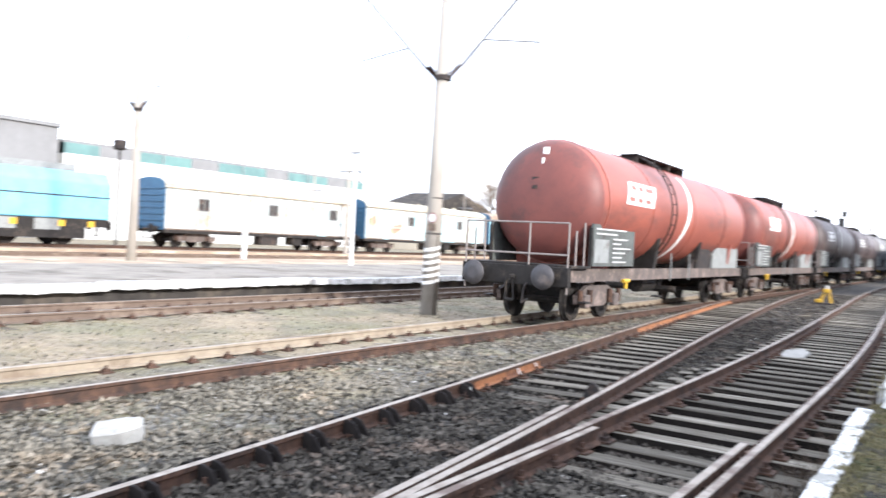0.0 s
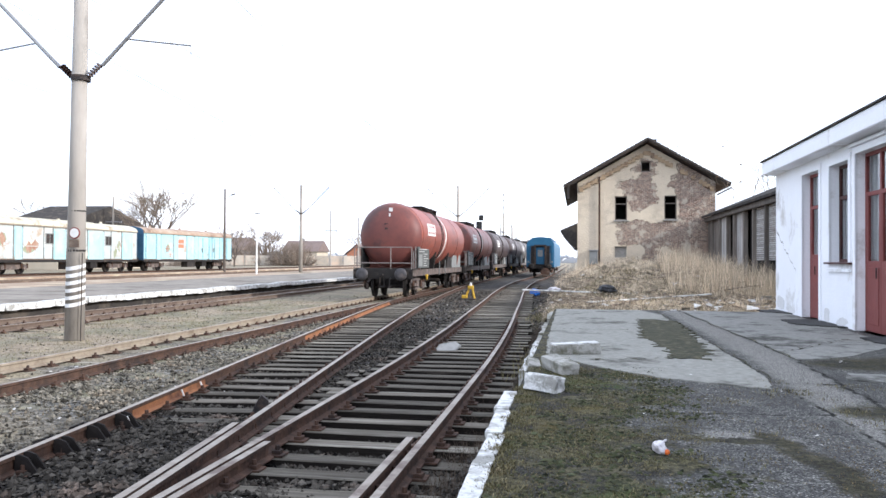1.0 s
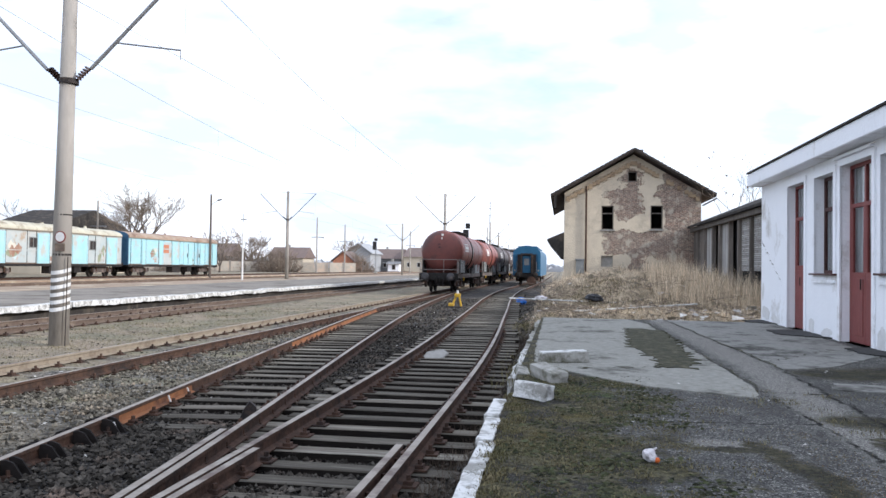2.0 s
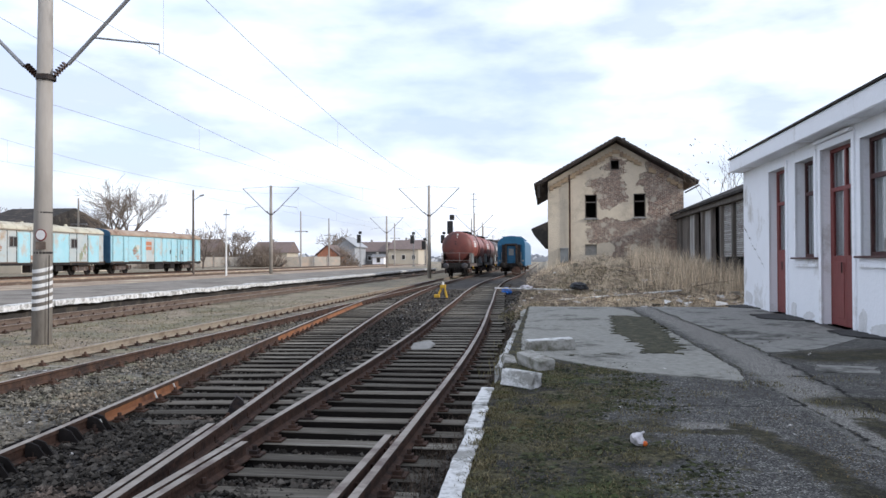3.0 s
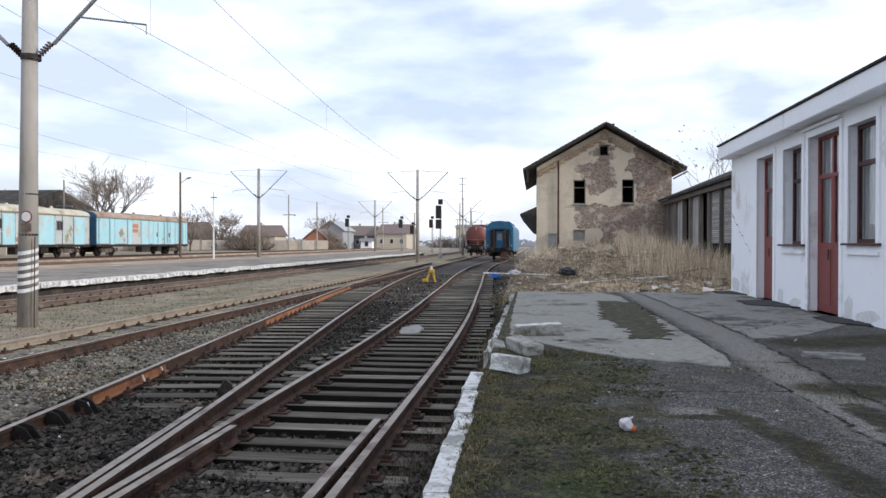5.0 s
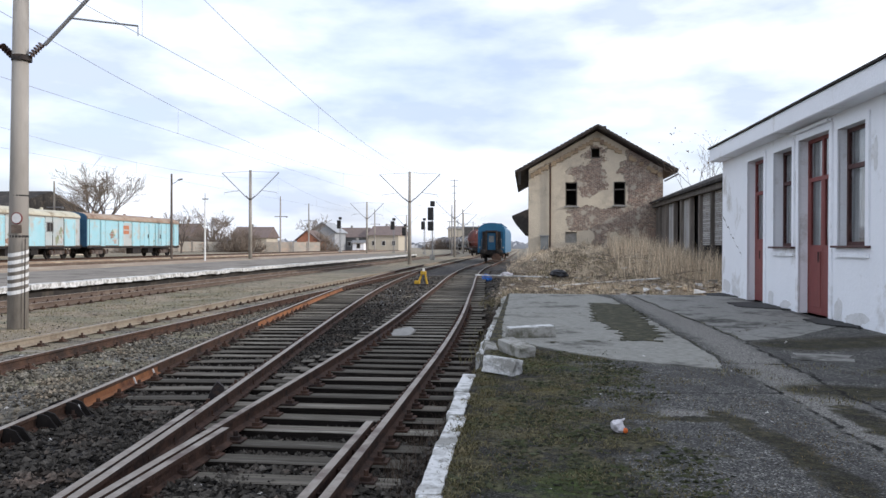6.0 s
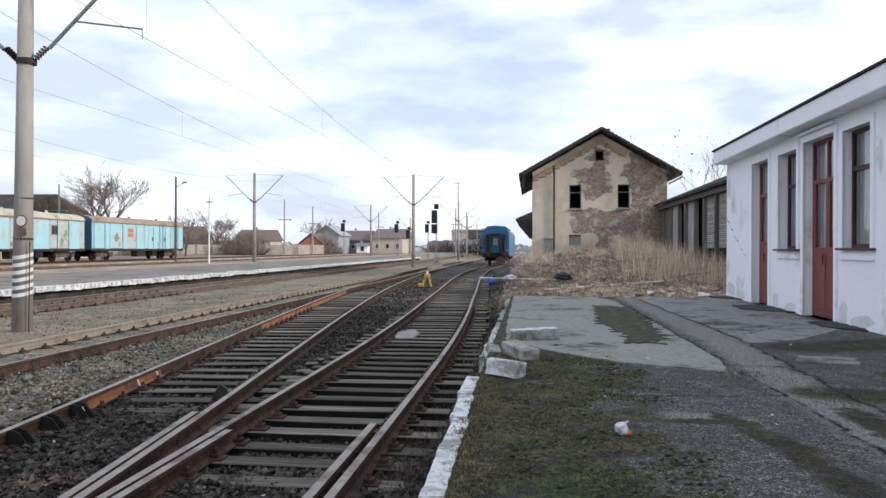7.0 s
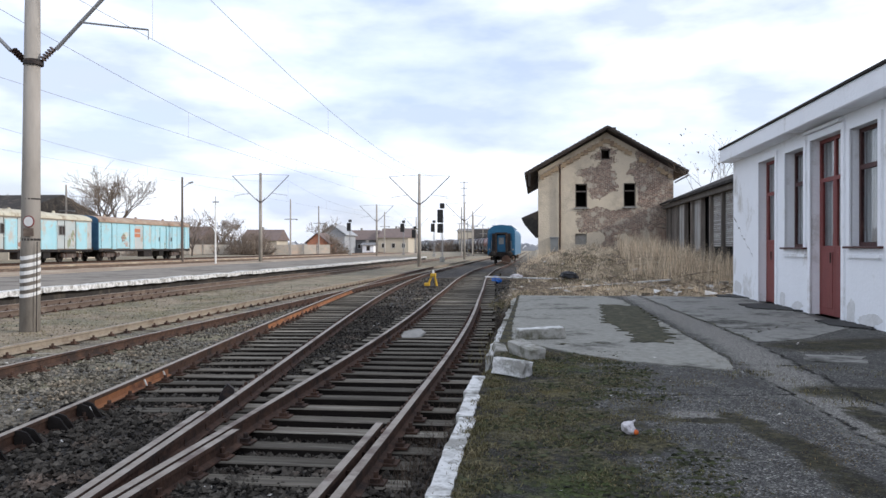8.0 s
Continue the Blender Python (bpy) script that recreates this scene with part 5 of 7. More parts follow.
def tank_wagon(tank_mat, label):
    """Origin on the rails under the rear buffer faces; the wagon runs along +y."""
    t = thing("tank_wagon", label, "tank wagon", "tank train")
    R, ZC, Y0, Y1 = 1.5, 2.83, 1.35, WL - 0.75
    bm = bmesh.new()
    cap = [(0.0, 0.05), (0.02, 0.5), (0.08, 0.85), (0.18, 1.12), (0.34, 1.33), (0.52, 1.45), (0.72, R)]
    body = [(Y0 + a, r) for a, r in cap]
    for k in range(1, 4):
        body.append((Y0 + 0.72 + (Y1 - Y0 - 1.44) * k / 4, R))
    body += [(Y1 - a, r) for a, r in cap[::-1]]
    lathe(bm, body, "y", 40)
    bmesh.ops.translate(bm, verts=bm.verts, vec=(0, 0, ZC))
    tank = part("tank", bm, tank_mat, t, "", smooth=True)
    # the rear dish takes the red with grime and painted shade
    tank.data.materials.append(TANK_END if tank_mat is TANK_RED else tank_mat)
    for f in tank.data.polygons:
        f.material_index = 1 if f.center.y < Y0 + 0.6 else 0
    for yy in (Y0 + 0.74, 5.2, 9.0, 12.6, Y1 - 0.74):
        bm = bmesh.new()
        lathe(bm, [(yy - 0.03, R), (yy - 0.03, R + 0.012), (yy + 0.03, R + 0.012), (yy + 0.03, R)], "y", 40)
        bmesh.ops.translate(bm, verts=bm.verts, vec=(0, 0, ZC))
        part("weld_seam", bm, tank_mat, tank)
    # band of white paint, walkway, dome, ladder
    bm = bmesh.new()
    for a0 in np.linspace(-1.15, 0.85, 22):
        a1 = a0 + 0.1
        for s in (1, -1):
            yy = 8.25 + 0.55 * math.sin(a0 * 1.2)
            vs = [bm.verts.new((s * (R + 0.006) * math.cos(a), yv, ZC + (R + 0.006) * math.sin(a))) for a, yv in ((a0, yy), (a1, yy), (a1, yy + 0.3 - 0.1 * abs(a1)), (a0, yy + 0.3 - 0.1 * abs(a0)))]
            bm.faces.new(vs)
    part("white_stripe", bm, WHITE_PAINT, tank, "white painted stripe")
    bm = bmesh.new()
    lathe(bm, [(ZC + R - 0.05, 0.45), (ZC + R + 0.16, 0.42), (ZC + R + 0.2, 0.3)], "z", 18)
    bmesh.ops.translate(bm, verts=bm.verts, vec=(0, WL / 2, 0))
    part("manhole", bm, FRAME_GREY, tank)
    part("walkway", boxes((-0.62, -0.12, 6.1, 10.6, ZC + R + 0.1, ZC + R + 0.13), (0.1, 0.62, 6.1, 10.6, ZC + R + 0.1, ZC + R + 0.13), *[(-0.6, 0.6, yq, yq + 0.06, ZC + R - 0.12, ZC + R + 0.1) for yq in (6.2, 7.6, 9.0, 10.4)]), FRAME_GREY, t, "dark top walkway")
    for s in (-1, 1):
        bm = bmesh.new()
        last = None
        for a in np.linspace(1.35, -0.9, 14):
            p = (s * (R + 0.16) * math.cos(a), 6.25, ZC + (R + 0.16) * math.sin(a))
            q = (p[0], 6.65, p[2])
            if last:
                rod(bm, last[0], p, 0.022, 0.022, 6)
                rod(bm, last[1], q, 0.022, 0.022, 6)
            rod(bm, p, q, 0.015, 0.015, 5)
            last = (p, q)
        part("ladder", bm, FRAME_GREY, t, "curved side ladder")
    # frame
    part("sole_bar", boxes((-1.2, -1.05, 0.35, WL - 0.35, 0.95, 1.25)), BOGIE_DUST, t)
    part("sole_bar", boxes((1.05, 1.2, 0.35, WL - 0.35, 0.95, 1.25)), BOGIE_DUST, t)
    for yy in (0.3, WL - 0.45):
        part("headstock", boxes((-1.35, 1.35, yy, yy + 0.15, 0.85, 1.28)), FRAME_GREY, t, bevel=0.01)
    for yy in (2.8, WL - 2.6, 6.3, 10.4):
        bm = bmesh.new()
        prism(bm, [(-1.2, 1.25), (1.2, 1.25), (1.32, 2.1), (0.9, 1.7), (0, 1.42), (-0.9, 1.7), (-1.32, 2.1)], "y", yy - 0.12, yy + 0.12)
        part("saddle", bm, FRAME_GREY if yy in (6.3, 10.4) else tank_mat, t)
    part("platform_deck", boxes((-1.35, 1.35, 0.4, 1.5, 1.27, 1.32)), FRAME_GREY, t, "end platform deck")
    # end railing
    railing = part("end_railing", rods(((-1.3, 0.36, 2.25), (1.3, 0.36, 2.25), 0.02, 0.02, 6)), RAILING, t, "bent tube railing of the end platform")
    bars = [((-1.3, 0.36, 1.55), (1.3, 0.36, 1.55))] + [((x, 0.36, 1.3), (x, 0.36, 2.25)) for x in (0.35,)]
    for x in (-1.3, 1.3):
        bars += [((x, 1.2, 1.3), (x, 1.2, 2.3)), ((x, 0.36, 0.7), (x, 0.36, 2.25)), ((x, 0.75, 1.3), (x, 0.75, 2.1))]
    for p, q in bars:
        part("railing_bar", rods((p, q, 0.023, 0.023, 6)), RAILING, railing)
    for s in (-1, 1):
        panel = part("data_panel", boxes((s * 1.3, s * 1.36, 1.55, 4.2, 1.32, 2.3)), DATA_GREY, t, "grey data panel with pale lettering")
        for ya in (1.49, 4.2):
            part("panel_post", boxes((s * 1.28, s * 1.34, ya, ya + 0.06, 1.28, 2.2)), FRAME_GREY, panel)
        part("pale_sheet", boxes((s * 1.36, s * 1.364, 1.65, 2.5, 1.4, 1.95)), PANEL_GREY, panel, "dirty pale sheet on the panel")
        for k in range(8):
            z = 2.2 - 0.11 * k
            y_in = 1.7 if k < 2 else 2.75
            part("lettering_bar", boxes((s * 1.365, s * 1.37, y_in, y_in + (1.9, 1.3, 0.95, 0.5, 1.15, 0.8, 0.6, 0.9)[k], z - 0.025, z + 0.01)), PANEL_TEXT, panel)
        # painted plate on the tank
        bm = bmesh.new()
        for a0, a1 in ((0.02, 0.12), (0.12, 0.22), (0.22, 0.32), (0.32, 0.42)):
            vs = [bm.verts.new((s * (R + 0.008) * math.cos(a), yv, ZC + (R + 0.008) * math.sin(a))) for a, yv in ((a0, 3.1 + 0.9 * a0), (a1, 3.1 + 0.9 * a1), (a1, 5.15 + 0.9 * a1), (a0, 5.15 + 0.9 * a0))]
            bm.faces.new(vs)
        plate = part("name_plate", bm, WHITE_PAINT, tank, "white painted plate with red shapes")
        for a0, a1, ya, yb in ((0.28, 0.36, 3.6, 3.95), (0.28, 0.36, 4.1, 4.45), (0.28, 0.36, 4.6, 5.2), (0.08, 0.15, 3.35, 3.75), (0.08, 0.15, 3.95, 4.3), (0.08, 0.15, 4.5, 4.9)):
            bm = bmesh.new()
            bm.faces.new([bm.verts.new((s * (R + 0.012) * math.cos(a), yv, ZC + (R + 0.012) * math.sin(a))) for a, yv in ((a0, ya), (a1, ya), (a1, yb), (a0, yb))])
            part("red_shape", bm, tank_mat, plate)
        for ya in (7.4, 9.2):
            part("grab_rail", rods(((s * 1.32, ya, 0.9), (s * 1.32, ya, 1.7), 0.02)), PANEL_GREY, t)
        for ya in (1.3, 6.3):
            part("step", boxes((s * 1.15, s * 1.35, ya, ya + 0.33, 0.46, 0.5)), FRAME_GREY, t)
        bm = bmesh.new()
        prism(bm, [(12.2, 1.25), (15.6, 1.25), (15.6, 2.1), (13.0, 2.1), (12.2, 1.7)], "x", s * 1.16, s * 1.22)
        part("side_plate", bm, PANEL_GREY, t, "pale skirt plate")
        # a black plate stands in for the shaded void between tank and skirt
        bm = bmesh.new()
        prism(bm, [(9.8, 1.25), (12.3, 1.25), (12.3, 1.75), (11.5, 2.05), (10.6, 1.75)], "x", s * 1.12, s * 1.155)
        part("side_gusset", bm, BLACK_IRON, t, "black plate painted for the shaded void under the tank")
        part("yellow_handle", rods(((s * 1.3, 3.7, 0.95), (s * 1.3, 4.1, 0.95), 0.05), ((s * 1.3, 3.9, 0.75), (s * 1.3, 3.9, 0.95), 0.05)), YELLOW, t)
    part("brake_cylinder", rods(((0.5, 6.8, 0.75), (0.5, 8.0, 0.75), 0.22, 0.22, 14)), FRAME_GREY, t)
    part("air_tank", rods(((-0.4, 9.4, 0.72), (-0.4, 10.9, 0.72), 0.2, 0.2, 14)), FRAME_GREY, t)
    part("outlet_pipe", rods(((-1.1, 8.6, 0.6), (1.1, 8.6, 0.6), 0.1), ((0, 8.6, 0.6), (0, 8.6, 1.4), 0.13)), FRAME_GREY, t)
    bogie(t, 2.7)
    bogie(t, WL - 2.7)
    buffers(t, 0.4, -1, BUFFER_GREY)
    buffers(t, WL - 0.4, 1, BUFFER_GREY)
    # marks on the rear end
    part("end_mark", boxes((-0.02, 0.14, Y0 + 0.17, Y0 + 0.2, 3.82, 4.08), (0.0, 0.06, Y0 + 0.08, Y0 + 0.18, 3.55, 3.82)), WHITE_PAINT, tank, "streak of pale paint on the tank end")
    part("end_plate", boxes((-0.2, -0.02, Y0 + 0.02, Y0 + 0.05, 3.2, 3.36), (-0.18, -0.04, Y0 + 0.0, Y0 + 0.03, 3.08, 3.16)), BLACK_IRON, tank, "small dark plate on the tank end")
    return t


red = tank_wagon(TANK_RED, "oil-stained red tank wagon with end platform and white stripe")
dark = tank_wagon(TANK_DARK, "soot-dark tank wagon with a dirty frame")
grey = tank_wagon(TANK_GREY, "dirty grey tank wagon with a dark frame")
TRAIN = [red, copy_thing(red, pose(0, 0, 0)), dark, copy_thing(dark, pose(0, 0, 0)), grey] + [copy_thing(s, pose(0, 0, 0)) for s in (grey, grey, dark, grey)]
TRAIN_X = -8.4
TRAIN_KEYS = [(0.0, 15.3), (0.5, 24.5), (1.0, 33.8), (1.5, 43.6), (2.0, 53.4), (2.5, 63.2), (3.0, 72.7), (3.5, 82.2), (4.0, 91.8), (4.5, 101.5), (5.0, 111.2), (5.5, 120.9), (6.0, 130.6), (6.5, 140.3), (7.0, 150.0), (7.5, 159.7), (8.0, 169.5)]


def on_line(y):
    """Pose of a wagon whose rear buffers are at y along the main line."""
    ahead = math.degrees(math.atan((bend(y + WL) - bend(y)) / WL))
    return pose(TRAIN_X - bend(y), y, 0, 0, 0, ahead)


def motions():
    for i, wagon in enumerate(TRAIN):
        walk(wagon, [(t, on_line(y + i * WL)) for t, y in TRAIN_KEYS])


def coach_body(half, z0, eave, top, n=12):
    pts = [(-half, z0), (half, z0), (half, eave)]
    for i in range(1, n):
        a = math.pi * i / n
        pts.append((half * math.cos(a), eave + (top - eave) * math.sin(a) ** 0.8))
    pts.append((-half, eave))
    return pts


def end_door_coach(m):
    """Blue passenger coach, seen on its end."""
    t = thing("passenger_coach", "blue passenger coach with a gangway end, parked on the siding", "coach", "", m)
    bm = bmesh.new()
    prism(bm, coach_body(1.42, 0.95, 3.1, 4.05), "y", 0.45, 24)
    part("body", bm, BLUE_COACH, t)
    part("end_recess", boxes((-0.95, 0.95, 0.4, 0.455, 1.15, 3.15)), BLACK_IRON, t, "dark end wall inside the frame")
    part("end_door", boxes((-0.42, 0.42, 0.34, 0.41, 1.25, 3.0)), BLUE_COACH, t, "blue gangway door", bevel=0.02)
    part("door_window", boxes((-0.25, 0.25, 0.325, 0.345, 2.05, 2.7)), PANEL_GREY, t)
    part("gangway", boxes((-0.62, -0.46, 0.1, 0.45, 1.1, 3.1), (0.46, 0.62, 0.1, 0.45, 1.1, 3.1), (-0.62, 0.62, 0.1, 0.45, 3.1, 3.25)), BLACK_IRON, t, "black rubber gangway")
    for s in (-1, 1):
        part("corner_post", boxes((s * 1.12, s * 1.4, 0.3, 0.46, 0.95, 3.2)), BLUE_COACH, t, bevel=0.03)
        part("handrail", rods(((s * 1.0, 0.28, 1.3), (s * 1.0, 0.28, 2.4), 0.02)), PANEL_GREY, t)
        part("tail_lamp", rods(((s * 1.2, 0.22, 1.5), (s * 1.2, 0.3, 1.5), 0.09, 0.09, 12)), PANEL_GREY, t)
    for k in range(9):
        part("side_window", boxes((-1.43, -1.415, 2.2 + 2.3 * k, 3.5 + 2.3 * k, 2.1, 2.95)), BLACK_IRON, t)
    part("headstock", boxes((-1.3, 1.3, 0.3, 0.5, 0.8, 1.2)), FRAME_GREY, t)
    buffers(t, 0.4, -1, FRAME_GREY)
    bogie(t, 3.5, 2.5)
    bogie(t, 20.5, 2.5)
    part("ribbed_roof", boxes(*[(-1.0, 1.0, 1.0 + 2 * k, 1.06 + 2 * k, 3.95, 4.0) for k in range(11)]), BLUE_COACH, t)
    return t


end_door_coach(pose(-3.62, 81.0, 0, 0, 0, -0.3))

# an added disc before it, for the round shape at its buffer
bs = thing("wheel_stop", "rusty disc added for the round shape at the coach's buffer", "wheel", "", pose(-3.0, 78.5, 0.0))
bm = bmesh.new()
lathe(bm, [(-0.06, 0.3), (-0.05, 0.46), (0.05, 0.46), (0.06, 0.3)], "y", 22)
bmesh.ops.translate(bm, verts=bm.verts, vec=(0, 0, 0.46))
part("disc", bm, RUST, bs)


PAINT_OLIVE = mat("olive_spray_paint", (0.2, 0.22, 0.12), (0.3, 0.32, 0.24), 3, 0.7, 0, 0)
PAINT_BROWN = mat("brown_spray_paint", (0.24, 0.12, 0.08), (0.36, 0.25, 0.18), 3, 0.7, 0, 0)
PAINT_ORANGE = mat("faded_orange_board", (0.5, 0.2, 0.1), (0.4, 0.16, 0.09), 3, 0.8, 0, 0.2, (0.3, 0.2, 0.15), 2, 0.4)
PAINT_PALE = mat("cream_spray_paint", (0.62, 0.58, 0.48), (0.5, 0.47, 0.4), 3, 0.7, 0, 0)


def goods_coach(y0, y1, side, roof_mat, end_mat, windows, label, ribbed=False, z_top=4.02, seed=0):
    L = y1 - y0
    t = thing("parked_coach", label, "coach", "parked coaches", pose(WAGON_X, y0, WAGON_Z))
    rnd = random.Random(seed)
    bm = bmesh.new()
    H1 = z_top
    box(bm, -1.4, 1.4, 0.5, L - 0.5, 1.0, H1 - 0.55)
    part("body", bm, side, t)
    bm = bmesh.new()
    pts = [(-1.46, H1 - 0.6), (1.46, H1 - 0.6)] + [(1.46 * math.cos(math.pi * i / 12), H1 - 0.55 + 0.55 * math.sin(math.pi * i / 12)) for i in range(13)]
    bm.free()
    for ra, rb in ((0.45, L * 0.36), (L * 0.36 + 0.03, L * 0.68), (L * 0.68 + 0.03, L - 0.45)):
        bm = bmesh.new()
        lift = rnd.uniform(-0.04, 0.04)
        prism(bm, [(u, v + lift) for u, v in pts], "y", ra, rb)
        part("roof", bm, roof_mat, t, "length of curved weathered roof")
    for yy in (0.4, L - 0.5):
        bm = bmesh.new()
        prism(bm, coach_body(1.38, 1.0, H1 - 0.55, H1 - 0.03), "y", yy, yy + 0.1)
        end = part("end_wall", bm, end_mat, t, "blue ribbed end wall with a rounded top")
        for k in range(7):
            part("rib", boxes((-1.38, 1.38, yy - 0.04, yy + 0.14, 1.15 + 0.36 * k, 1.23 + 0.36 * k)), end_mat, end)
    # panels, doors and windows on the visible side
    yy = 0.8
    k = 0
    while yy < L - 1.6:
        wdt = (1.7, 0.9, 2.2, 1.0, 1.5)[k % 5]
        if yy + wdt > L - 0.6:
            break
        kind = windows[k % len(windows)]
        if kind == "w":
            fr = part("window", boxes((1.4, 1.43, yy + 0.2, yy + 1.1, 2.15, 2.95)), PANEL_GREY, t, "small framed window")
            for py in (yy + 0.27, yy + 0.68):
                part("pane", boxes((1.43, 1.436, py, py + 0.35, 2.22, 2.88)), BLACK_IRON, fr)
        elif kind == "d":
            dr = part("door", boxes((1.4, 1.45, yy + 0.1, yy + wdt - 0.05, 1.05, 3.25)), LIGHT_BLUE, t, "pale blue sliding door")
            for ry in (yy + 0.15, yy + wdt - 0.2):
                part("door_rib", boxes((1.45, 1.47, ry, ry + 0.05, 1.1, 3.2)), LIGHT_BLUE, dr)
        elif kind == "p":
            part("side_panel", boxes((1.4, 1.425, yy, yy + wdt - 0.04, 1.02, 3.3)), side, t)
        elif kind == "g":
            for q in range(5):
                cy, cz, sy, sz_g = yy + wdt * rnd.uniform(0.2, 0.8), rnd.uniform(1.35, 2.5), wdt * rnd.uniform(0.15, 0.34), rnd.uniform(0.25, 0.6)
                bm = bmesh.new()
                prism(bm, [(cy + sy * rnd.uniform(0.4, 1.1) * math.cos(a), min(max(cz + sz_g * rnd.uniform(0.4, 1.1) * math.sin(a), 1.05), 3.25)) for a in np.linspace(0, 2 * math.pi, 15)[:-1]], "x", 1.42, 1.427 + 0.002 * q)
                part("graffiti", bm, (GRAFFITI, PAINT_OLIVE, PAINT_BROWN, PAINT_PALE)[(q + k) % 4], t, "blot of faded graffiti")
            part("side_panel", boxes((1.4, 1.424, yy, yy + wdt - 0.04, 1.02, 3.3)), side, t)
        part("seam", boxes((1.4, 1.432, yy - 0.02, yy + 0.015, 1.02, 3.35)), FRAME_GREY, t, "dark panel seam")
        yy += wdt
        k += 1
    if ribbed:
        for q in range(9):
            part("side_rib", boxes((1.4, 1.445, 0.55, L - 0.55, 1.16 + 0.25 * q, 1.185 + 0.25 * q)), side, t)
        pan = part("cream_panel", boxes((1.4, 1.448, L * 0.3, L * 0.3 + 2.4, 1.06, 3.2)), PALE_SIDE, t, "stained cream panel")
        part("orange_window", boxes((1.448, 1.456, L * 0.3 + 0.8, L * 0.3 + 1.9, 2.15, 2.95)), PAINT_ORANGE, pan, "window boarded up in orange")
        part("crossbar", boxes((1.456, 1.464, L * 0.3 + 0.8, L * 0.3 + 1.9, 2.5, 2.58)), PALE_SIDE, pan)
        for dy in (0.56, 0.7):
            dr = part("door", boxes((1.4, 1.46, L * dy, L * dy + 1.9, 1.05, 3.25)), LIGHT_BLUE, t, "pale blue sliding door")
            part("door_bar", boxes((1.46, 1.478, L * dy + 0.93, L * dy + 0.98, 1.1, 3.2)), FRAME_GREY, dr)
            part("handle", boxes((1.46, 1.5, L * dy + 0.7, L * dy + 0.8, 1.8, 2.2)), BLACK_IRON, dr)
    else:
        part("waist_rib", boxes((1.4, 1.44, 0.55, L - 0.55, 1.95, 2.0)), side, t)
    part("gutter", boxes((1.44, 1.5, 0.5, L - 0.5, z_top - 0.64, z_top - 0.58)), RUST_PALE, t, "rusty rain gutter")
    part("rust_edge", boxes((1.405, 1.438, 0.5, L - 0.5, 1.02, 1.1)), RUST_TAN, t, "rusty lower edge")
    for s, xa in ((1, 1.3), (-1, -1.44)):
        part("sole_bar", boxes((xa, xa + 0.14, 0.4, L - 0.4, 0.84, 1.02)), FRAME_GREY, t)
    for q in range(3):
        part("roof_vent", rods(((0, L * (0.2 + 0.3 * q), H1 - 0.05), (0, L * (0.2 + 0.3 * q), H1 + 0.14), 0.16, 0.1, 10)), roof_mat, t)
    part("battery_box", boxes((0.7, 1.35, L * 0.45, L * 0.45 + 1.6, 0.3, 0.86)), BLACK_IRON, t)
    part("tank_box", boxes((0.6, 1.3, L * 0.62, L * 0.62 + 0.9, 0.35, 0.86)), FRAME_GREY, t)
    b0 = bogie(t, 2.9, 2.2, 0.42)
    b1 = bogie(t, L - 2.9, 2.2, 0.42)
    buffers(t, 0.35, -1, FRAME_GREY)
    buffers(t, L - 0.35, 1, FRAME_GREY)
    return t


goods_coach(27.75, 45.0, PALE_SIDE, CREAM_ROOF, DEEP_BLUE, "pwpppwppdwp", "long pale coach with peeling paint and a rounded blue end", seed=1)
goods_coach(45.5, 63.75, PALE_SIDE, CREAM_ROOF, DEEP_BLUE, "gdgwdggdwgdg", "pale turquoise coach with graffiti, rust and small windows", seed=2)
goods_coach(63.95, 82.8, LIGHT_BLUE, RUST_ROOF, DEEP_BLUE, "pdgdpdpgdp", "light blue goods coach with a rusty roof", True, seed=3)

# blue locomotive at the head of the parked coaches
loco = thing("locomotive", "bright blue locomotive with a dark bogie and yellow marks", "locomotive", "", pose(WAGON_X, 4.6, WAGON_Z))
bm = bmesh.new()
prism(bm, [(-1.45, 1.35), (1.45, 1.35), (1.45, 3.2), (1.1, 3.75), (-1.1, 3.75), (-1.45, 3.2)], "y", 0.5, 20.2)
part("body", bm, LOCO_BLUE, loco, bevel=0.05)
part("roof_box", boxes((-1.0, 1.0, 2, 9, 3.75, 4.3), (-0.9, 0.9, 12, 18.5, 3.75, 4.1)), PANEL_GREY, loco)
part("side_line", boxes((1.45, 1.46, 0.5, 20.2, 2.45, 2.52)), BLACK_IRON, loco)
part("underframe", boxes((-1.35, 1.35, 0.6, 20.1, 0.95, 1.35)), FRAME_GREY, loco)
for yy in (3.6, 16.6):
    bogie(loco, yy, 2.9, 0.6)
    part("bogie_cover", boxes((1.2, 1.34, yy - 2.3, yy + 2.3, 0.35, 1.0)), FRAME_GREY, loco)
for yy in (12.8, 15.0, 17.4, 19.0, 10.0):
    part("yellow_mark", boxes((1.36, 1.37, yy, yy + 0.35, 0.95, 1.25)), YELLOW, loco)
for yy in (11.0, 14.0, 16.2):
    part("equipment_box", boxes((1.0, 1.36, yy, yy + 1.3, 0.75, 1.3)), PANEL_GREY, loco)
buffers(loco, 20.1, 1, FRAME_GREY)


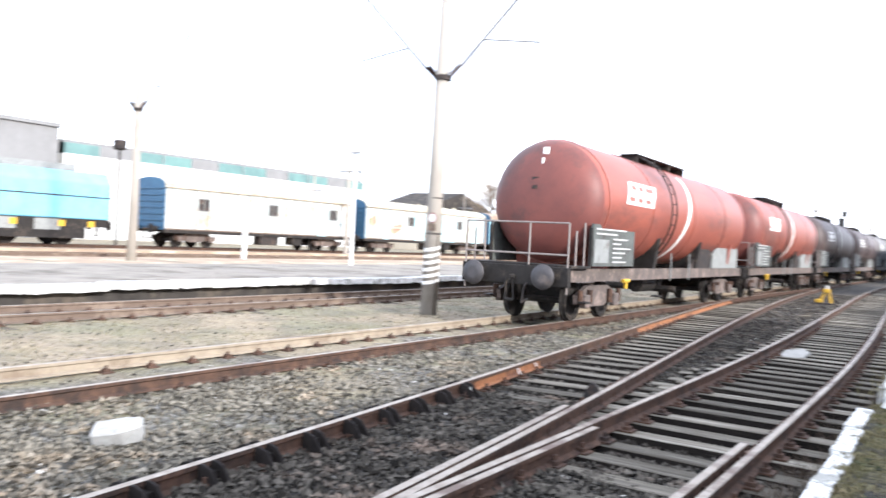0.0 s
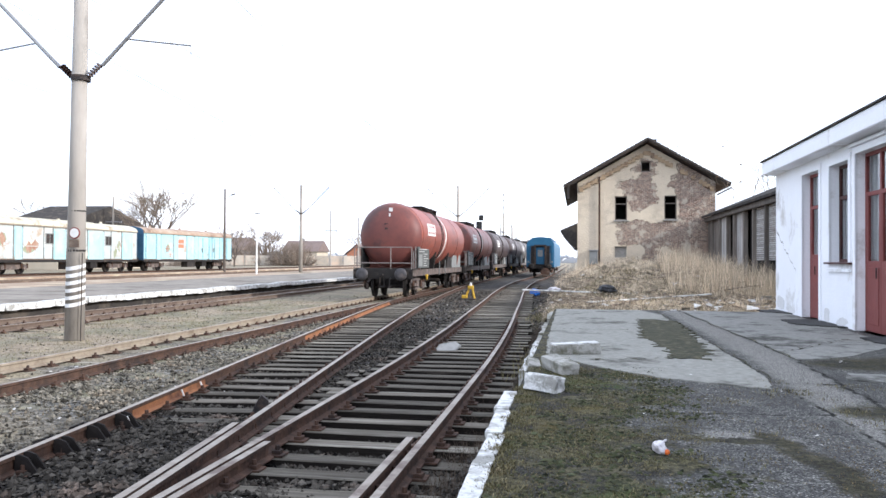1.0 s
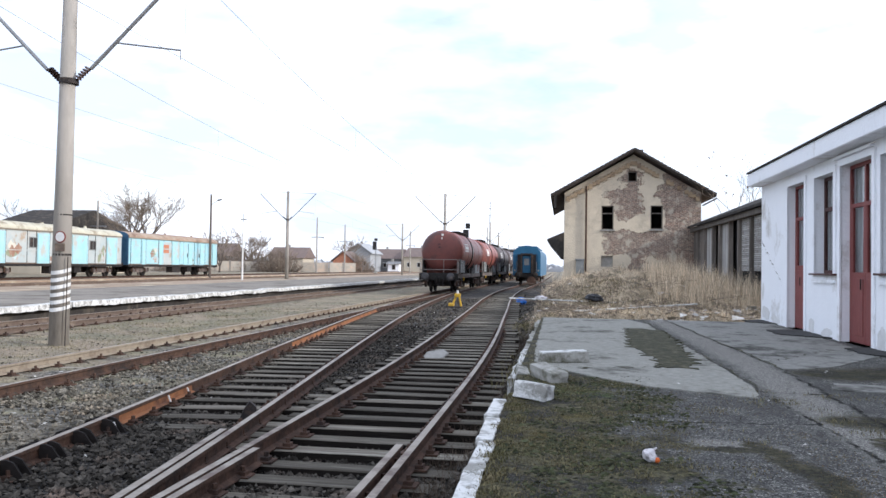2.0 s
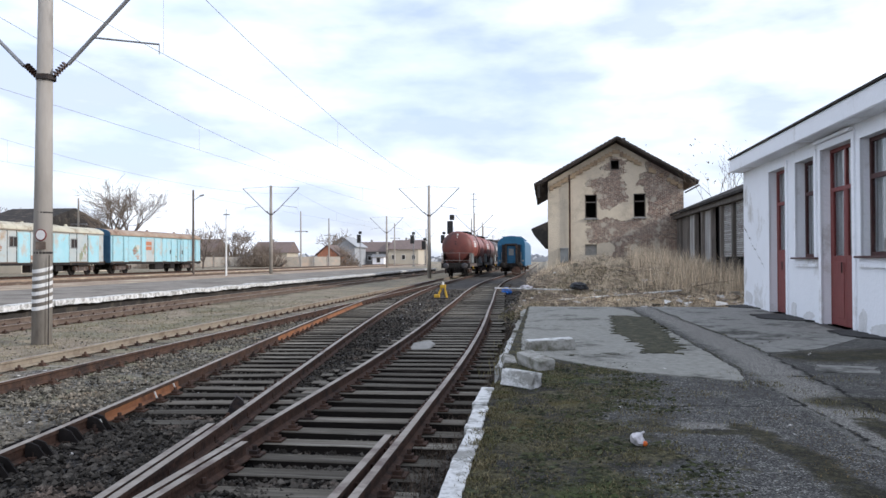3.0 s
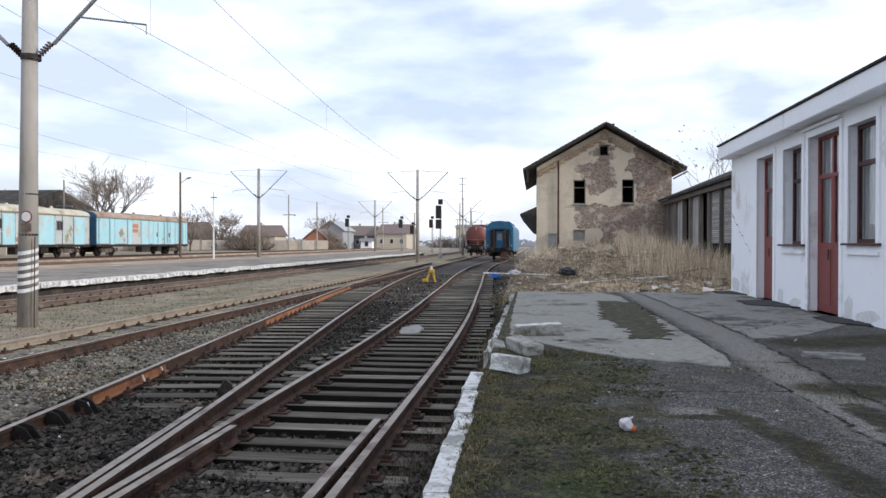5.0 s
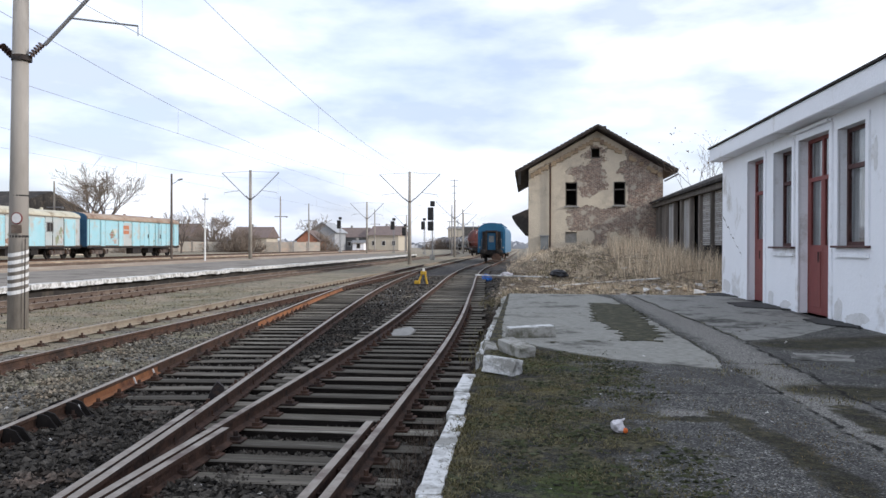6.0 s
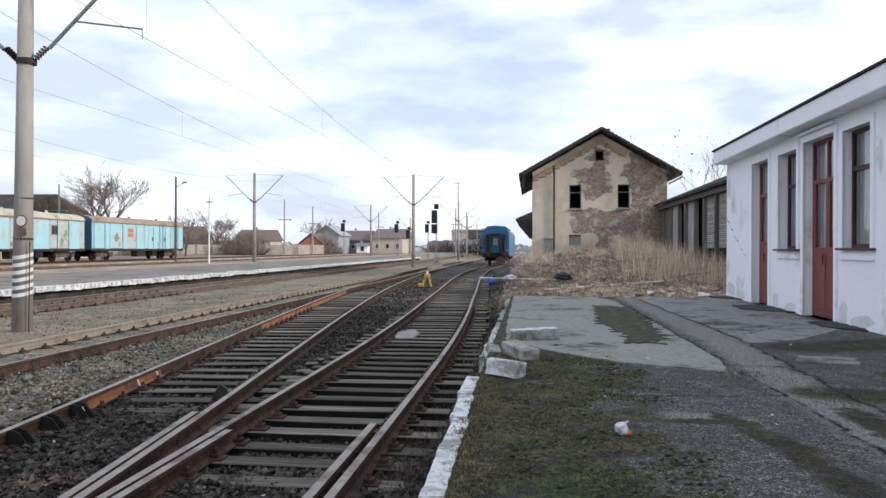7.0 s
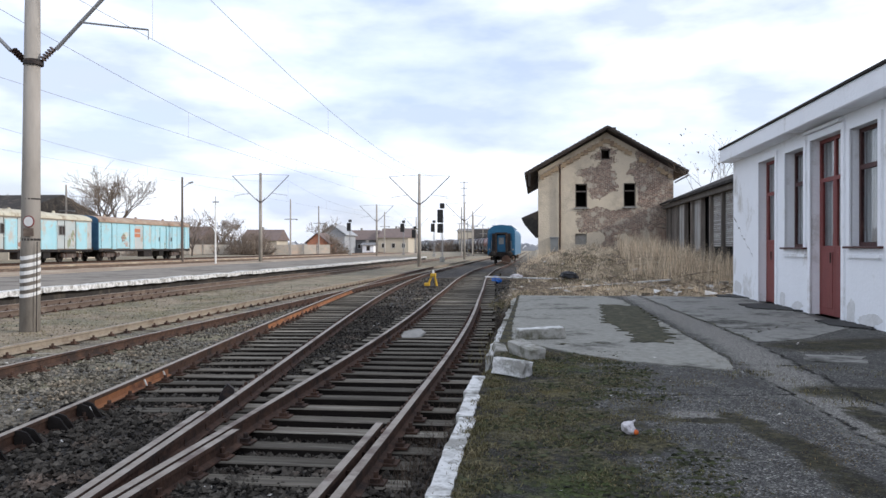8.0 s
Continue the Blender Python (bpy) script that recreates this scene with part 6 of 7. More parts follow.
# ---------------------------------------------------------------- masts, lamps, signals
def catenary_mast(m, height=9.0, r0=0.2, r1=0.13, bands=False, lean=0.0):
    t = thing("catenary_mast", "tapered concrete catenary mast with two raised arms" + (" and white bands" if bands else ""), "mast", "catenary masts", m)
    part("post", rods(((lean, 0, -0.6), (0, 0, height), r0, r1, 18)), CONC_POLE, t, smooth=True)
    if bands:
        for k in range(6):
            z = 0.78 + 0.17 * k
            bm = bmesh.new()
            n = 24
            rr = r0 + (r1 - r0) * (z + 0.6) / (height + 0.6) + 0.004
            cx = lean * (1 - (z + 0.6) / (height + 0.6))
            lo, hi = [], []
            for i in range(n + 1):
                a = 2 * math.pi * i / n
                zz = z + 0.05 * math.sin(a + 0.5)
                lo.append(bm.verts.new((cx + rr * math.cos(a), rr * math.sin(a), zz)))
                hi.append(bm.verts.new((cx + rr * math.cos(a), rr * math.sin(a), zz + 0.085)))
            for i in range(n):
                bm.faces.new((lo[i], lo[i + 1], hi[i + 1], hi[i]))
            part("white_band", bm, WHITE_PAINT, t, "hand-painted white band")
        part("strap", rods(((lean * 0.7, 0, 2.02), (lean * 0.7, 0, 2.07), 0.205, 0.205, 18)), BLACK_IRON, t)
        part("strap", rods(((lean * 0.55, 0, 2.95), (lean * 0.55, 0, 2.98), 0.195, 0.195, 18)), BLACK_IRON, t)
        part("number_disc", rods(((lean * 0.6 + 0.08, -0.22, 2.45), (lean * 0.6 + 0.08, -0.19, 2.45), 0.11, 0.11, 18)), WHITE_PAINT, t, "small round sign with a plain bar")
        part("disc_rim", rods(((lean * 0.6 + 0.08, -0.212, 2.45), (lean * 0.6 + 0.08, -0.19, 2.45), 0.135, 0.135, 20)), RED_WOOD, t, "red rim of the sign")
        part("small_plate", boxes((lean * 0.6 - 0.04, lean * 0.6 + 0.2, -0.225, -0.2, 2.12, 2.3)), RUST_TAN, t, "faded plate with a plain bar")
        part("ground_cable", rods(((0.17, -0.16, -0.2), (0.18, -0.14, 2.0), 0.012)), BLACK_IRON, t)
    part("clamp", rods(((0, 0, 6.0), (0, 0, 6.12), r1 + 0.07, r1 + 0.07, 16)), BLACK_IRON, t)
    for s in (-1, 1):
        arm = part("arm", rods(((s * 0.55, 0, 6.35), (s * 3.0, 0, 8.75), 0.045)), STEEL, t, "steel cantilever arm")
        part("stay", rods(((0, 0, height - 0.12), (s * 3.0, 0, 8.75), 0.018)), STEEL, t)
        bm = rods(((s * 0.15, 0, 6.05), (s * 0.6, 0, 6.4), 0.03))
        d = Vector((s * 0.45, 0, 0.42)).normalized()
        for k in range(5):
            c = Vector((s * 0.24, 0, 6.14)) + d * (0.075 * k)
            rod(bm, c, c + d * 0.035, 0.085, 0.06, 12)
        part("insulator", bm, INSULATOR, t, "ribbed brown insulator")
        part("steady_arm", rods(((s * 1.15, 0, 6.94), (s * 2.75, 0, 6.72), 0.022), ((s * 2.75, 0, 6.72), (s * 2.75, 0, 6.5), 0.012)), STEEL, t)
    return t


near_mast = catenary_mast(pose(-11.35, 16.75, -0.15), 9.0, 0.225, 0.15, True, -0.1)
far_mast = catenary_mast(pose(-11.4, 76.5, -0.1))
for x, y, z in ((-11.4, 125, -0.1), (-28, 19.5, 0.3), (-28, 78, 0.3), (-28, 137, 0.3), (-14.4, 180, 0), (-30, 196, 0.3), (-23.4, 240, 0)):
    copy_thing(far_mast, pose(x, y, z))


def wire(name, pts, r, label):
    cu = bpy.data.curves.new(name, "CURVE")
    cu.dimensions, cu.bevel_depth, cu.bevel_resolution = "3D", r, 1
    sp = cu.splines.new("POLY")
    sp.points.add(len(pts) - 1)
    for q, p in zip(sp.points, pts):
        q.co = (*p, 1)
    cu.materials.append(STEEL)
    return tagged(new(name, cu), label, "overhead wire", "overhead wires")


for x, spans in ((-8.5, (-43, 16.75, 76.5, 125, 170)), (-14.5, (-43, 16.75, 76.5, 125, 170)), (-25.1, (-40, 19.5, 78, 137, 180))):
    contact, mess = [], []
    for a, b in zip(spans, spans[1:]):
        for i in range(12):
            t = i / 12
            contact.append((x, a + (b - a) * t, 6.35))
            mess.append((x, a + (b - a) * t, 8.5 - 1.5 * 4 * t * (1 - t)))
    wire("contact_wire", contact, 0.006, "thin overhead contact wire above the track")
    w = wire("messenger_wire", mess, 0.0075, "sagging messenger wire with droppers")
    bm = bmesh.new()
    for p in mess[::3]:
        if p[2] > 6.6:
            rod(bm, (x, p[1], 6.35), (x, p[1], p[2]), 0.006, 0.006, 4)
    part("dropper", bm, STEEL, w)["kind"] = "stuff"


def signal(m, height, heads=2):
    t = thing("railway_signal", "black railway light signal on a post", "signal", "light signals", m)
    part("post", rods(((0, 0, 0), (0, 0, height - 1.6), 0.07)), STEEL, t)
    part("ladder", rods(((0.2, 0.1, 0.2), (0.2, 0.1, height - 1.6), 0.02), ((-0.2, 0.1, 0.2), (-0.2, 0.1, height - 1.6), 0.02)), STEEL, t)
    z = height
    for k, hh in enumerate((0.7, 1.7, 1.2)[:heads] if heads > 2 else (0.5, 1.6)):
        w = 0.3 if k == 0 else 0.38
        hd = part("signal_head", boxes((-w - (0.25 if k else 0), w - (0.25 if k else 0), -0.12, 0.12, z - hh, z)), SIGNAL_BLACK, t, bevel=0.04)
        for q in range(int(hh / 0.38)):
            part("hood", rods(((-(0.25 if k else 0), -0.12, z - 0.22 - 0.36 * q), (-(0.25 if k else 0), -0.3, z - 0.22 - 0.36 * q), 0.13, 0.13, 12)), SIGNAL_BLACK, hd)
        z -= hh + 0.12
    part("foot", boxes((-0.3, 0.3, -0.3, 0.3, -0.2, 0.5)), CONC, t)
    return t


signal(pose(-12.2, 102, 0.0), 7.45, 3)
small = signal(pose(-35.9, 150, 0.2), 6.9)
for x, y, h in ((-25.4, 150, 0.0), (-23.5, 152, -1.1), (-19.5, 150, 0)):
    copy_thing(small, pose(x, y, h))
tall = thing("lattice_pole", "tall thin grey pole with short crossbars", "pole", "", pose(-16.5, 180, 0))
part("post", rods(((0, 0, 0), (0, 0, 16.8), 0.16, 0.1)), STEEL, tall)
part("crossbar", rods(((-1.0, 0, 16.5), (1.0, 0, 16.5), 0.06), ((-0.8, 0, 15.2), (0.8, 0, 15.2), 0.06), ((-0.6, 0, 13.6), (0.6, 0, 13.6), 0.05)), STEEL, tall)
lamp = thing("lamp_post", "dark wooden lamp post beside the parked coaches", "lamp post", "", pose(-36.0, 77.2, 0.3))
part("post", rods(((0, 0, -0.2), (0, 0, 8.6), 0.15, 0.1)), BARK, lamp)
part("lamp_head", rods(((0, 0, 7.5), (0.8, 0, 8.0), 0.035), ((0.7, 0, 7.98), (1.15, 0, 8.08), 0.09)), STEEL, lamp, "small grey lamp on a bracket")
post = thing("platform_lamp", "slim white platform lamp post", "lamp post", "platform lamps", pose(-28.0, 66.6, 0.3))
part("post", rods(((0, 0, 0), (0, 0, 5.1), 0.09, 0.06)), WHITE_PAINT, post)
part("lamp_head", rods(((0, 0, 5.1), (0, 0, 5.9), 0.03), ((-0.25, 0, 5.4), (0.3, 0, 5.4), 0.05)), STEEL, post)
copy_thing(post, pose(-24.5, 29.0, 0.3))
stub = thing("marker_post", "short white post on the island platform", "post", "", pose(-29.5, 26.8, 0.3))
part("post", boxes((-0.09, 0.09, -0.09, 0.09, 0, 2.1)), WHITE_PAINT, stub, bevel=0.02)
wood = thing("telegraph_pole", "bare wooden pole with a crossarm", "pole", "telegraph poles", pose(-36.9, 43.0, 0.3))
part("post", rods(((0, 0, -0.2), (0, 0, 9.2), 0.16, 0.1)), CONC_POLE, wood)
part("crossarm", boxes((-1.0, 1.1, -0.05, 0.05, 5.9, 6.02), (0.9, 1.15, -0.1, 0.1, 5.8, 6.0)), STEEL, wood)
for x, y in ((-58, 62), (-58, 92), (-39.5, 124), (-41, 146), (-33, 170), (-13.6, 168), (-14.4, 152), (-20, 230), (-17.6, 260)):
    copy_thing(wood, pose(x, y, 0.3))



# ---------------------------------------------------------------- small things by the tracks
bag = thing("plastic_bag", "crumpled white plastic bag with orange print on the moss", "litter", "", pose(0.66, 5.8, PZ))
bm = bmesh.new()
bmesh.ops.create_icosphere(bm, subdivisions=3, radius=0.058)
for v in bm.verts:
    v.co += v.co.normalized() * 0.03 * noise.noise(v.co * 22) + Vector((0, 0, 0.03 * noise.noise(v.co * 31 + Vector((4, 1, 2)))))
    v.co.z = max(v.co.z * 0.75 + 0.045, 0.004)
    v.co.x *= 0.85
part("bag", bm, PLASTIC_WHITE, bag)
part("handle", rods(((-0.01, 0.01, 0.06), (0.045, 0.012, 0.098), 0.012, 0.006)), PLASTIC_WHITE, bag, "knotted bag handle")
part("orange_print", (lambda b: (bmesh.ops.create_icosphere(b, subdivisions=2, radius=0.02, matrix=pose(0.042, -0.042, 0.022)), b)[1])(bmesh.new()), ORANGE, bag, "orange printed corner")


def crumpled(name, m, size, material, label, category, seed, group=""):
    t = thing(name, label, category, group, m)
    bm = bmesh.new()
    bmesh.ops.create_icosphere(bm, subdivisions=3, radius=1.0)
    for v in bm.verts:
        d = 1 + 0.35 * noise.noise(v.co * 2.1 + Vector((seed, 0, 0))) + 0.15 * noise.noise(v.co * 6 + Vector((0, seed, 0)))
        v.co = Vector((v.co.x * size[0] * d, v.co.y * size[1] * d, max(v.co.z * size[2] * d + size[2] * 0.7, 0)))
    part("lump", bm, material, t)
    return t


slab_t = thing("stone_slab", "pale broken stone slab between the rails", "stone", "", pose(-2.6, 16.5, -0.15, 22, -14, 35))
bm = bmesh.new()
prism(bm, [(-0.3, -0.12), (0.06, -0.2), (0.28, -0.08), (0.25, 0.1), (-0.1, 0.2), (-0.26, 0.06)], "z", 0, 0.06)
part("slab", bm, CONC, slab_t, bevel=0.02)
block_t = thing("broken_block", "white broken foam block in the weeds", "block", "", pose(-5.95, 4.1, -0.15, 10, -9, 48))
bm = bmesh.new()
prism(bm, [(-0.21, -0.12), (0.02, -0.14), (0.2, -0.1), (0.19, 0.1), (0.05, 0.13), (-0.2, 0.1)], "z", 0, 0.17)
for v in bm.verts:
    v.co += 0.04 * noise.noise_vector(v.co * 7)
part("block", bm, mat("dirty_foam", (0.36, 0.36, 0.345), (0.24, 0.235, 0.22), 8, 0.9, 0, 0.3), block_t, bevel=0.02)
crumpled("blue_sack", pose(-2.25, 44.6, -0.3), (0.27, 0.24, 0.24), BLUE_BAG, "bright blue plastic sack beside the rail", "sack", 7)
lever = thing("point_lever", "yellow point machine with a lever beside the track", "point machine", "", pose(-4.95, 37.6, -0.2))
part("base", boxes((-0.42, 0.3, -0.22, 0.22, 0, 0.07)), BLACK_IRON, lever, "dark iron base", bevel=0.01)
for xa in (-0.26, 0.2):
    part("leg", rods(((xa, 0, 0.05), (0.02 + (xa + 0.03) * 0.35, 0, 0.52), 0.055, 0.045, 8)), YELLOW, lever)
part("box", boxes((-0.4, -0.14, -0.16, 0.16, 0.07, 0.22)), YELLOW, lever, "yellow painted housing", bevel=0.02)
part("head", boxes((-0.12, 0.16, -0.1, 0.1, 0.5, 0.68)), YELLOW, lever, "yellow head", bevel=0.03)
part("lamp", rods(((0.02, 0, 0.68), (0.02, 0, 0.82), 0.06, 0.05, 12)), WHITE_PAINT, lever, "small white lamp")
for k, (x, y) in enumerate([(-3.6, 8.2), (-5.35, 10.0), (-4.6, 10.7)]):
    t = thing("white_rag", "scrap of white cloth on the rail", "rag", "scraps on the rails", pose(float(np.interp(y, sec[:, 1], sec[:, 0])) if k else -4.95, y, -0.12))
    part("cloth", rods(((0.05, 0, 0.08), (0.08, 0.02, -0.02), 0.012), ((0.08, 0.02, -0.02), (0.04, 0.06, -0.05), 0.01)), WHITE_PAINT, t)


# ---------------------------------------------------------------- loose stone, grass and litter
gen = np.random.default_rng(4)
STRAW = island(mat("dead_straw", (0.17, 0.13, 0.065), (0.1, 0.072, 0.036), 4, 0.95, 0, 0), 0.3, 1.8)
ICO_V = np.array([(1, 0, 0), (-1, 0, 0), (0, 1, 0), (0, -1, 0), (0, 0, 1), (0, 0, -1)], float)
ICO_F = np.array([(0, 2, 4), (2, 1, 4), (1, 3, 4), (3, 0, 4), (2, 0, 5), (1, 2, 5), (3, 1, 5), (0, 3, 5)])


def pebbles(name, xs, ys, zs, size, flat, material, label, category):
    n = len(xs)
    s = size[:, None] * gen.uniform(0.6, 1.3, (n, 3)) * np.array([1, 1, flat])
    ang = gen.uniform(0, 2 * np.pi, n)
    v = (ICO_V[None] * (1 + gen.uniform(-0.3, 0.3, (n, len(ICO_V), 1))) + gen.uniform(-0.4, 0.4, (n, len(ICO_V), 3))) * s[:, None]
    c, sn = np.cos(ang)[:, None], np.sin(ang)[:, None]
    x, y = v[..., 0] * c - v[..., 1] * sn, v[..., 0] * sn + v[..., 1] * c
    verts = np.stack([x + xs[:, None], y + ys[:, None], v[..., 2] + zs[:, None]], -1).reshape(-1, 3)
    faces = (ICO_F[None] + (np.arange(n) * len(ICO_V))[:, None, None]).reshape(-1, 3)
    return raw(name, verts.tolist(), faces.tolist(), material, label, category)


def scatter(n, x0, x1, y0, y1, power=1.0):
    return gen.uniform(x0, x1, n), y0 + (y1 - y0) * gen.random(n) ** power


px_, py_ = scatter(115000, -8.2, -0.72, 2.4, 24, 2.0)
keep = (px_ > -2.6 - 1.5 * py_)
px_, py_ = px_[keep], py_[keep]
sz = 0.011 + 0.03 * gen.random(len(px_)) ** 2.2
far_side = px_ + 0.113 * py_ < -4.25 + gen.uniform(-0.35, 0.2, len(px_))
far_pick = far_side & (gen.random(len(px_)) < 0.3 + 0.5 * (wave(px_, py_, 1.3, 4) > 0.1))
for pick, stone, words in ((~far_side, STONE, "loose dark crushed stone ballast"), (far_pick, STONE_PALE, "dusty grey gravel beside the turnout")):
    ax, ay, az = px_[pick], py_[pick], sz[pick]
    pebbles("ballast", ax, ay, ground_z(ax, ay) + az * 0.35 + gen.uniform(0, 0.02, len(ax)), az, 0.75, stone, words, "ballast")
px_, py_ = scatter(9000, -8.0, -1.0, 24, 48, 1.3)
sz = gen.uniform(0.02, 0.05, len(px_))
pebbles("ballast", px_, py_, ground_z(px_, py_) + sz * 0.35, sz, 0.75, STONE, "loose dark crushed stone ballast", "ballast")
px_, py_ = scatter(2600, -16, -7.5, 4, 40, 1.5)
sz = gen.uniform(0.01, 0.03, len(px_))
pebbles("gravel", px_, py_, ground_z(px_, py_) + sz * 0.3, sz, 0.7, STONE, "scattered gravel in weedy soil", "gravel")
px_, py_ = scatter(1500, -1.4, 7.0, 24.0, 31)
sz = gen.uniform(0.02, 0.07, len(px_)) * gen.uniform(0.5, 1, len(px_))
pebbles("rubble", px_, py_, ground_z(px_, py_) + sz * 0.2, sz, 0.6, RUBBLE, "brick and soil rubble on the mound", "rubble")


def scraps(name, xs, ys, zs, size, material, label):
    n = len(xs)
    a = gen.uniform(0, 2 * np.pi, n)
    tilt = gen.uniform(-0.5, 0.5, (n, 4))
    q = np.array([[-1, -0.6], [1, -0.7], [0.8, 0.6], [-0.9, 0.7]])
    c, sn = np.cos(a)[:, None], np.sin(a)[:, None]
    x = (q[None, :, 0] * c - q[None, :, 1] * sn) * size[:, None]
    y = (q[None, :, 0] * sn + q[None, :, 1] * c) * size[:, None]
    verts = np.stack([x + xs[:, None], y + ys[:, None], zs[:, None] + size[:, None] * (0.6 + tilt)], -1).reshape(-1, 3)
    k = np.arange(n)[:, None] * 4
    return raw(name, verts.tolist(), np.concatenate([k + [0, 1, 2], k + [0, 2, 3]]).tolist(), material, label, "litter")


px_, py_ = scatter(420, -9, -0.75, 3, 34, 1.4)
scraps("litter_scraps", px_, py_, ground_z(px_, py_), gen.uniform(0.012, 0.035, len(px_)), LITTER, "small pale scraps of litter among the stones")
px_, py_ = np.concatenate([gen.uniform(-1.0, 7.3, 190), gen.uniform(2.5, 7.2, 45)]), np.concatenate([gen.uniform(24.5, 31, 190), gen.uniform(24.4, 26.5, 45)])
scraps("litter_scraps", px_, py_, ground_z(px_, py_), gen.uniform(0.03, 0.12, len(px_)) * np.where(np.arange(len(px_)) >= 190, 1.5, 1.0), LITTER, "pale rubbish strewn over the mound")
px_, py_ = scatter(45, -0.4, 4.5, 3.5, 12)
scraps("litter_scraps", px_, py_, np.full(len(px_), PZ), gen.uniform(0.008, 0.02, len(px_)), LITTER, "tiny pale scraps on the platform")


def blades(name, xs, ys, zs, height, width, lean, material, label):
    n = len(xs)
    a, b = gen.uniform(0, 2 * np.pi, n), gen.uniform(0, 2 * np.pi, n)
    dx, dy = np.cos(a) * width / 2, np.sin(a) * width / 2
    lx, ly = np.cos(b) * lean * height, np.sin(b) * lean * height
    v = np.stack([
        np.stack([xs - dx, ys - dy, zs - 0.02], -1), np.stack([xs + dx, ys + dy, zs - 0.02], -1),
        np.stack([xs + dx * 0.7 + lx * 0.35, ys + dy * 0.7 + ly * 0.35, zs + height * 0.6], -1), np.stack([xs - dx * 0.7 + lx * 0.35, ys - dy * 0.7 + ly * 0.35, zs + height * 0.6], -1),
        np.stack([xs + lx, ys + ly, zs + height], -1)], 1).reshape(-1, 3)
    k = np.arange(n)[:, None] * 5
    return raw(name, v.tolist(), (k + [0, 1, 2]).tolist() + (k + [0, 2, 3]).tolist() + (k + [3, 2, 4]).tolist(), material, label, "grass")


def clumped(n, x0, x1, y0, y1, k, spread):
    cx, cy = gen.uniform(x0, x1, k), gen.uniform(y0, y1, k)
    i = gen.integers(0, k, n)
    return np.clip(cx[i] + gen.normal(0, spread, n), x0 - 0.3, x1 + 0.3), cy[i] + gen.normal(0, spread, n)


px_, py_ = clumped(16000, -0.4, 1.0, 3.0, 10.0, 120, 0.1)
px_ = np.maximum(px_, -0.46)
blades("moss_grass", px_, py_, np.full(len(px_), PZ), gen.uniform(0.004, 0.018, len(px_)), gen.uniform(0.004, 0.01, len(px_)), gen.uniform(0.6, 2.4, len(px_)), GRASS, "short mossy winter grass on the platform")
px_, py_ = clumped(2500, 1.2, 4.5, 3.6, 9.5, 40, 0.12)
blades("moss_grass", px_, py_, np.full(len(px_), PZ), gen.uniform(0.01, 0.035, len(px_)), gen.uniform(0.004, 0.009, len(px_)), gen.uniform(0.2, 1.4, len(px_)), GRASS, "moss growing in the asphalt cracks")
CUSHION = island(mat("moss_cushion", (0.028, 0.034, 0.013), (0.055, 0.055, 0.027), 5, 0.97, 0, 0.8), 0.3, 1.9)
px_, py_ = clumped(5000, -0.4, 1.1, 3.0, 10.2, 110, 0.1)
sz = 0.008 + 0.022 * gen.random(len(px_)) ** 2
pebbles("moss_cushions", np.maximum(px_, -0.44), py_, PZ + sz * 0.1, sz, 0.45, CUSHION, "small dark cushions of moss on the platform", "moss")
px_, py_ = clumped(6000, -0.4, 2.2, 3.2, 10.2, 110, 0.13)
blades("straw_moss", px_, py_, np.full(len(px_), PZ), gen.uniform(0.004, 0.014, len(px_)), gen.uniform(0.004, 0.01, len(px_)), gen.uniform(0.6, 2.6, len(px_)), STRAW, "dead straw and brown moss on the platform")
px_, py_ = clumped(3500, -0.5, -0.36, 3.2, 8.6, 60, 0.05)
blades("kerb_moss", np.maximum(px_, -0.56), py_, np.full(len(px_), PZ), gen.uniform(0.01, 0.035, len(px_)), gen.uniform(0.005, 0.01, len(px_)), gen.uniform(0.5, 1.8, len(px_)), GRASS, "moss creeping over the kerb")
px_, py_ = clumped(2200, -0.55, 0.5, 8.2, 13.5, 40, 0.15)
blades("weeds", px_, py_, np.full(len(px_), PZ - 0.06), gen.uniform(0.03, 0.1, len(px_)), gen.uniform(0.005, 0.01, len(px_)), gen.uniform(0.2, 1.0, len(px_)), GRASS, "weeds among the fallen kerb blocks")
px_, py_ = clumped(4200, -1.15, -0.7, 5, 22, 90, 0.14)
blades("dry_weeds", px_, py_, ground_z(px_, py_), gen.uniform(0.04, 0.22, len(px_)), gen.uniform(0.003, 0.007, len(px_)), gen.uniform(0.2, 1.2, len(px_)), DEAD_WEED, "brown dead weeds along the kerb")
px_, py_ = clumped(15000, -14.0, -9.5, 4, 34, 420, 0.3)
blades("grass_strip", px_, py_, ground_z(px_, py_), gen.uniform(0.01, 0.05, len(px_)), gen.uniform(0.006, 0.012, len(px_)), gen.uniform(0.4, 1.8, len(px_)), GRASS, "thin grass between the tracks")
px_, py_ = clumped(1500, -7.4, -5.2, 3, 12, 40, 0.25)
blades("dry_weeds", px_, py_, ground_z(px_, py_), gen.uniform(0.015, 0.06, len(px_)), gen.uniform(0.003, 0.006, len(px_)), gen.uniform(0.4, 1.6, len(px_)), STRAW, "dry weeds between the tracks")
px_, py_ = scatter(30000, -1.0, 7.6, 24.3, 40, 1.3)
blades("mound_grass", px_, py_, ground_z(px_, py_), gen.uniform(0.04, 0.19, len(px_)), gen.uniform(0.006, 0.014, len(px_)), gen.uniform(0.3, 2.0, len(px_)), DRY, "matted dry grass over the earth mound")
px_, py_ = clumped(7000, -1.2, 3.5, 23.4, 31, 50, 0.4)
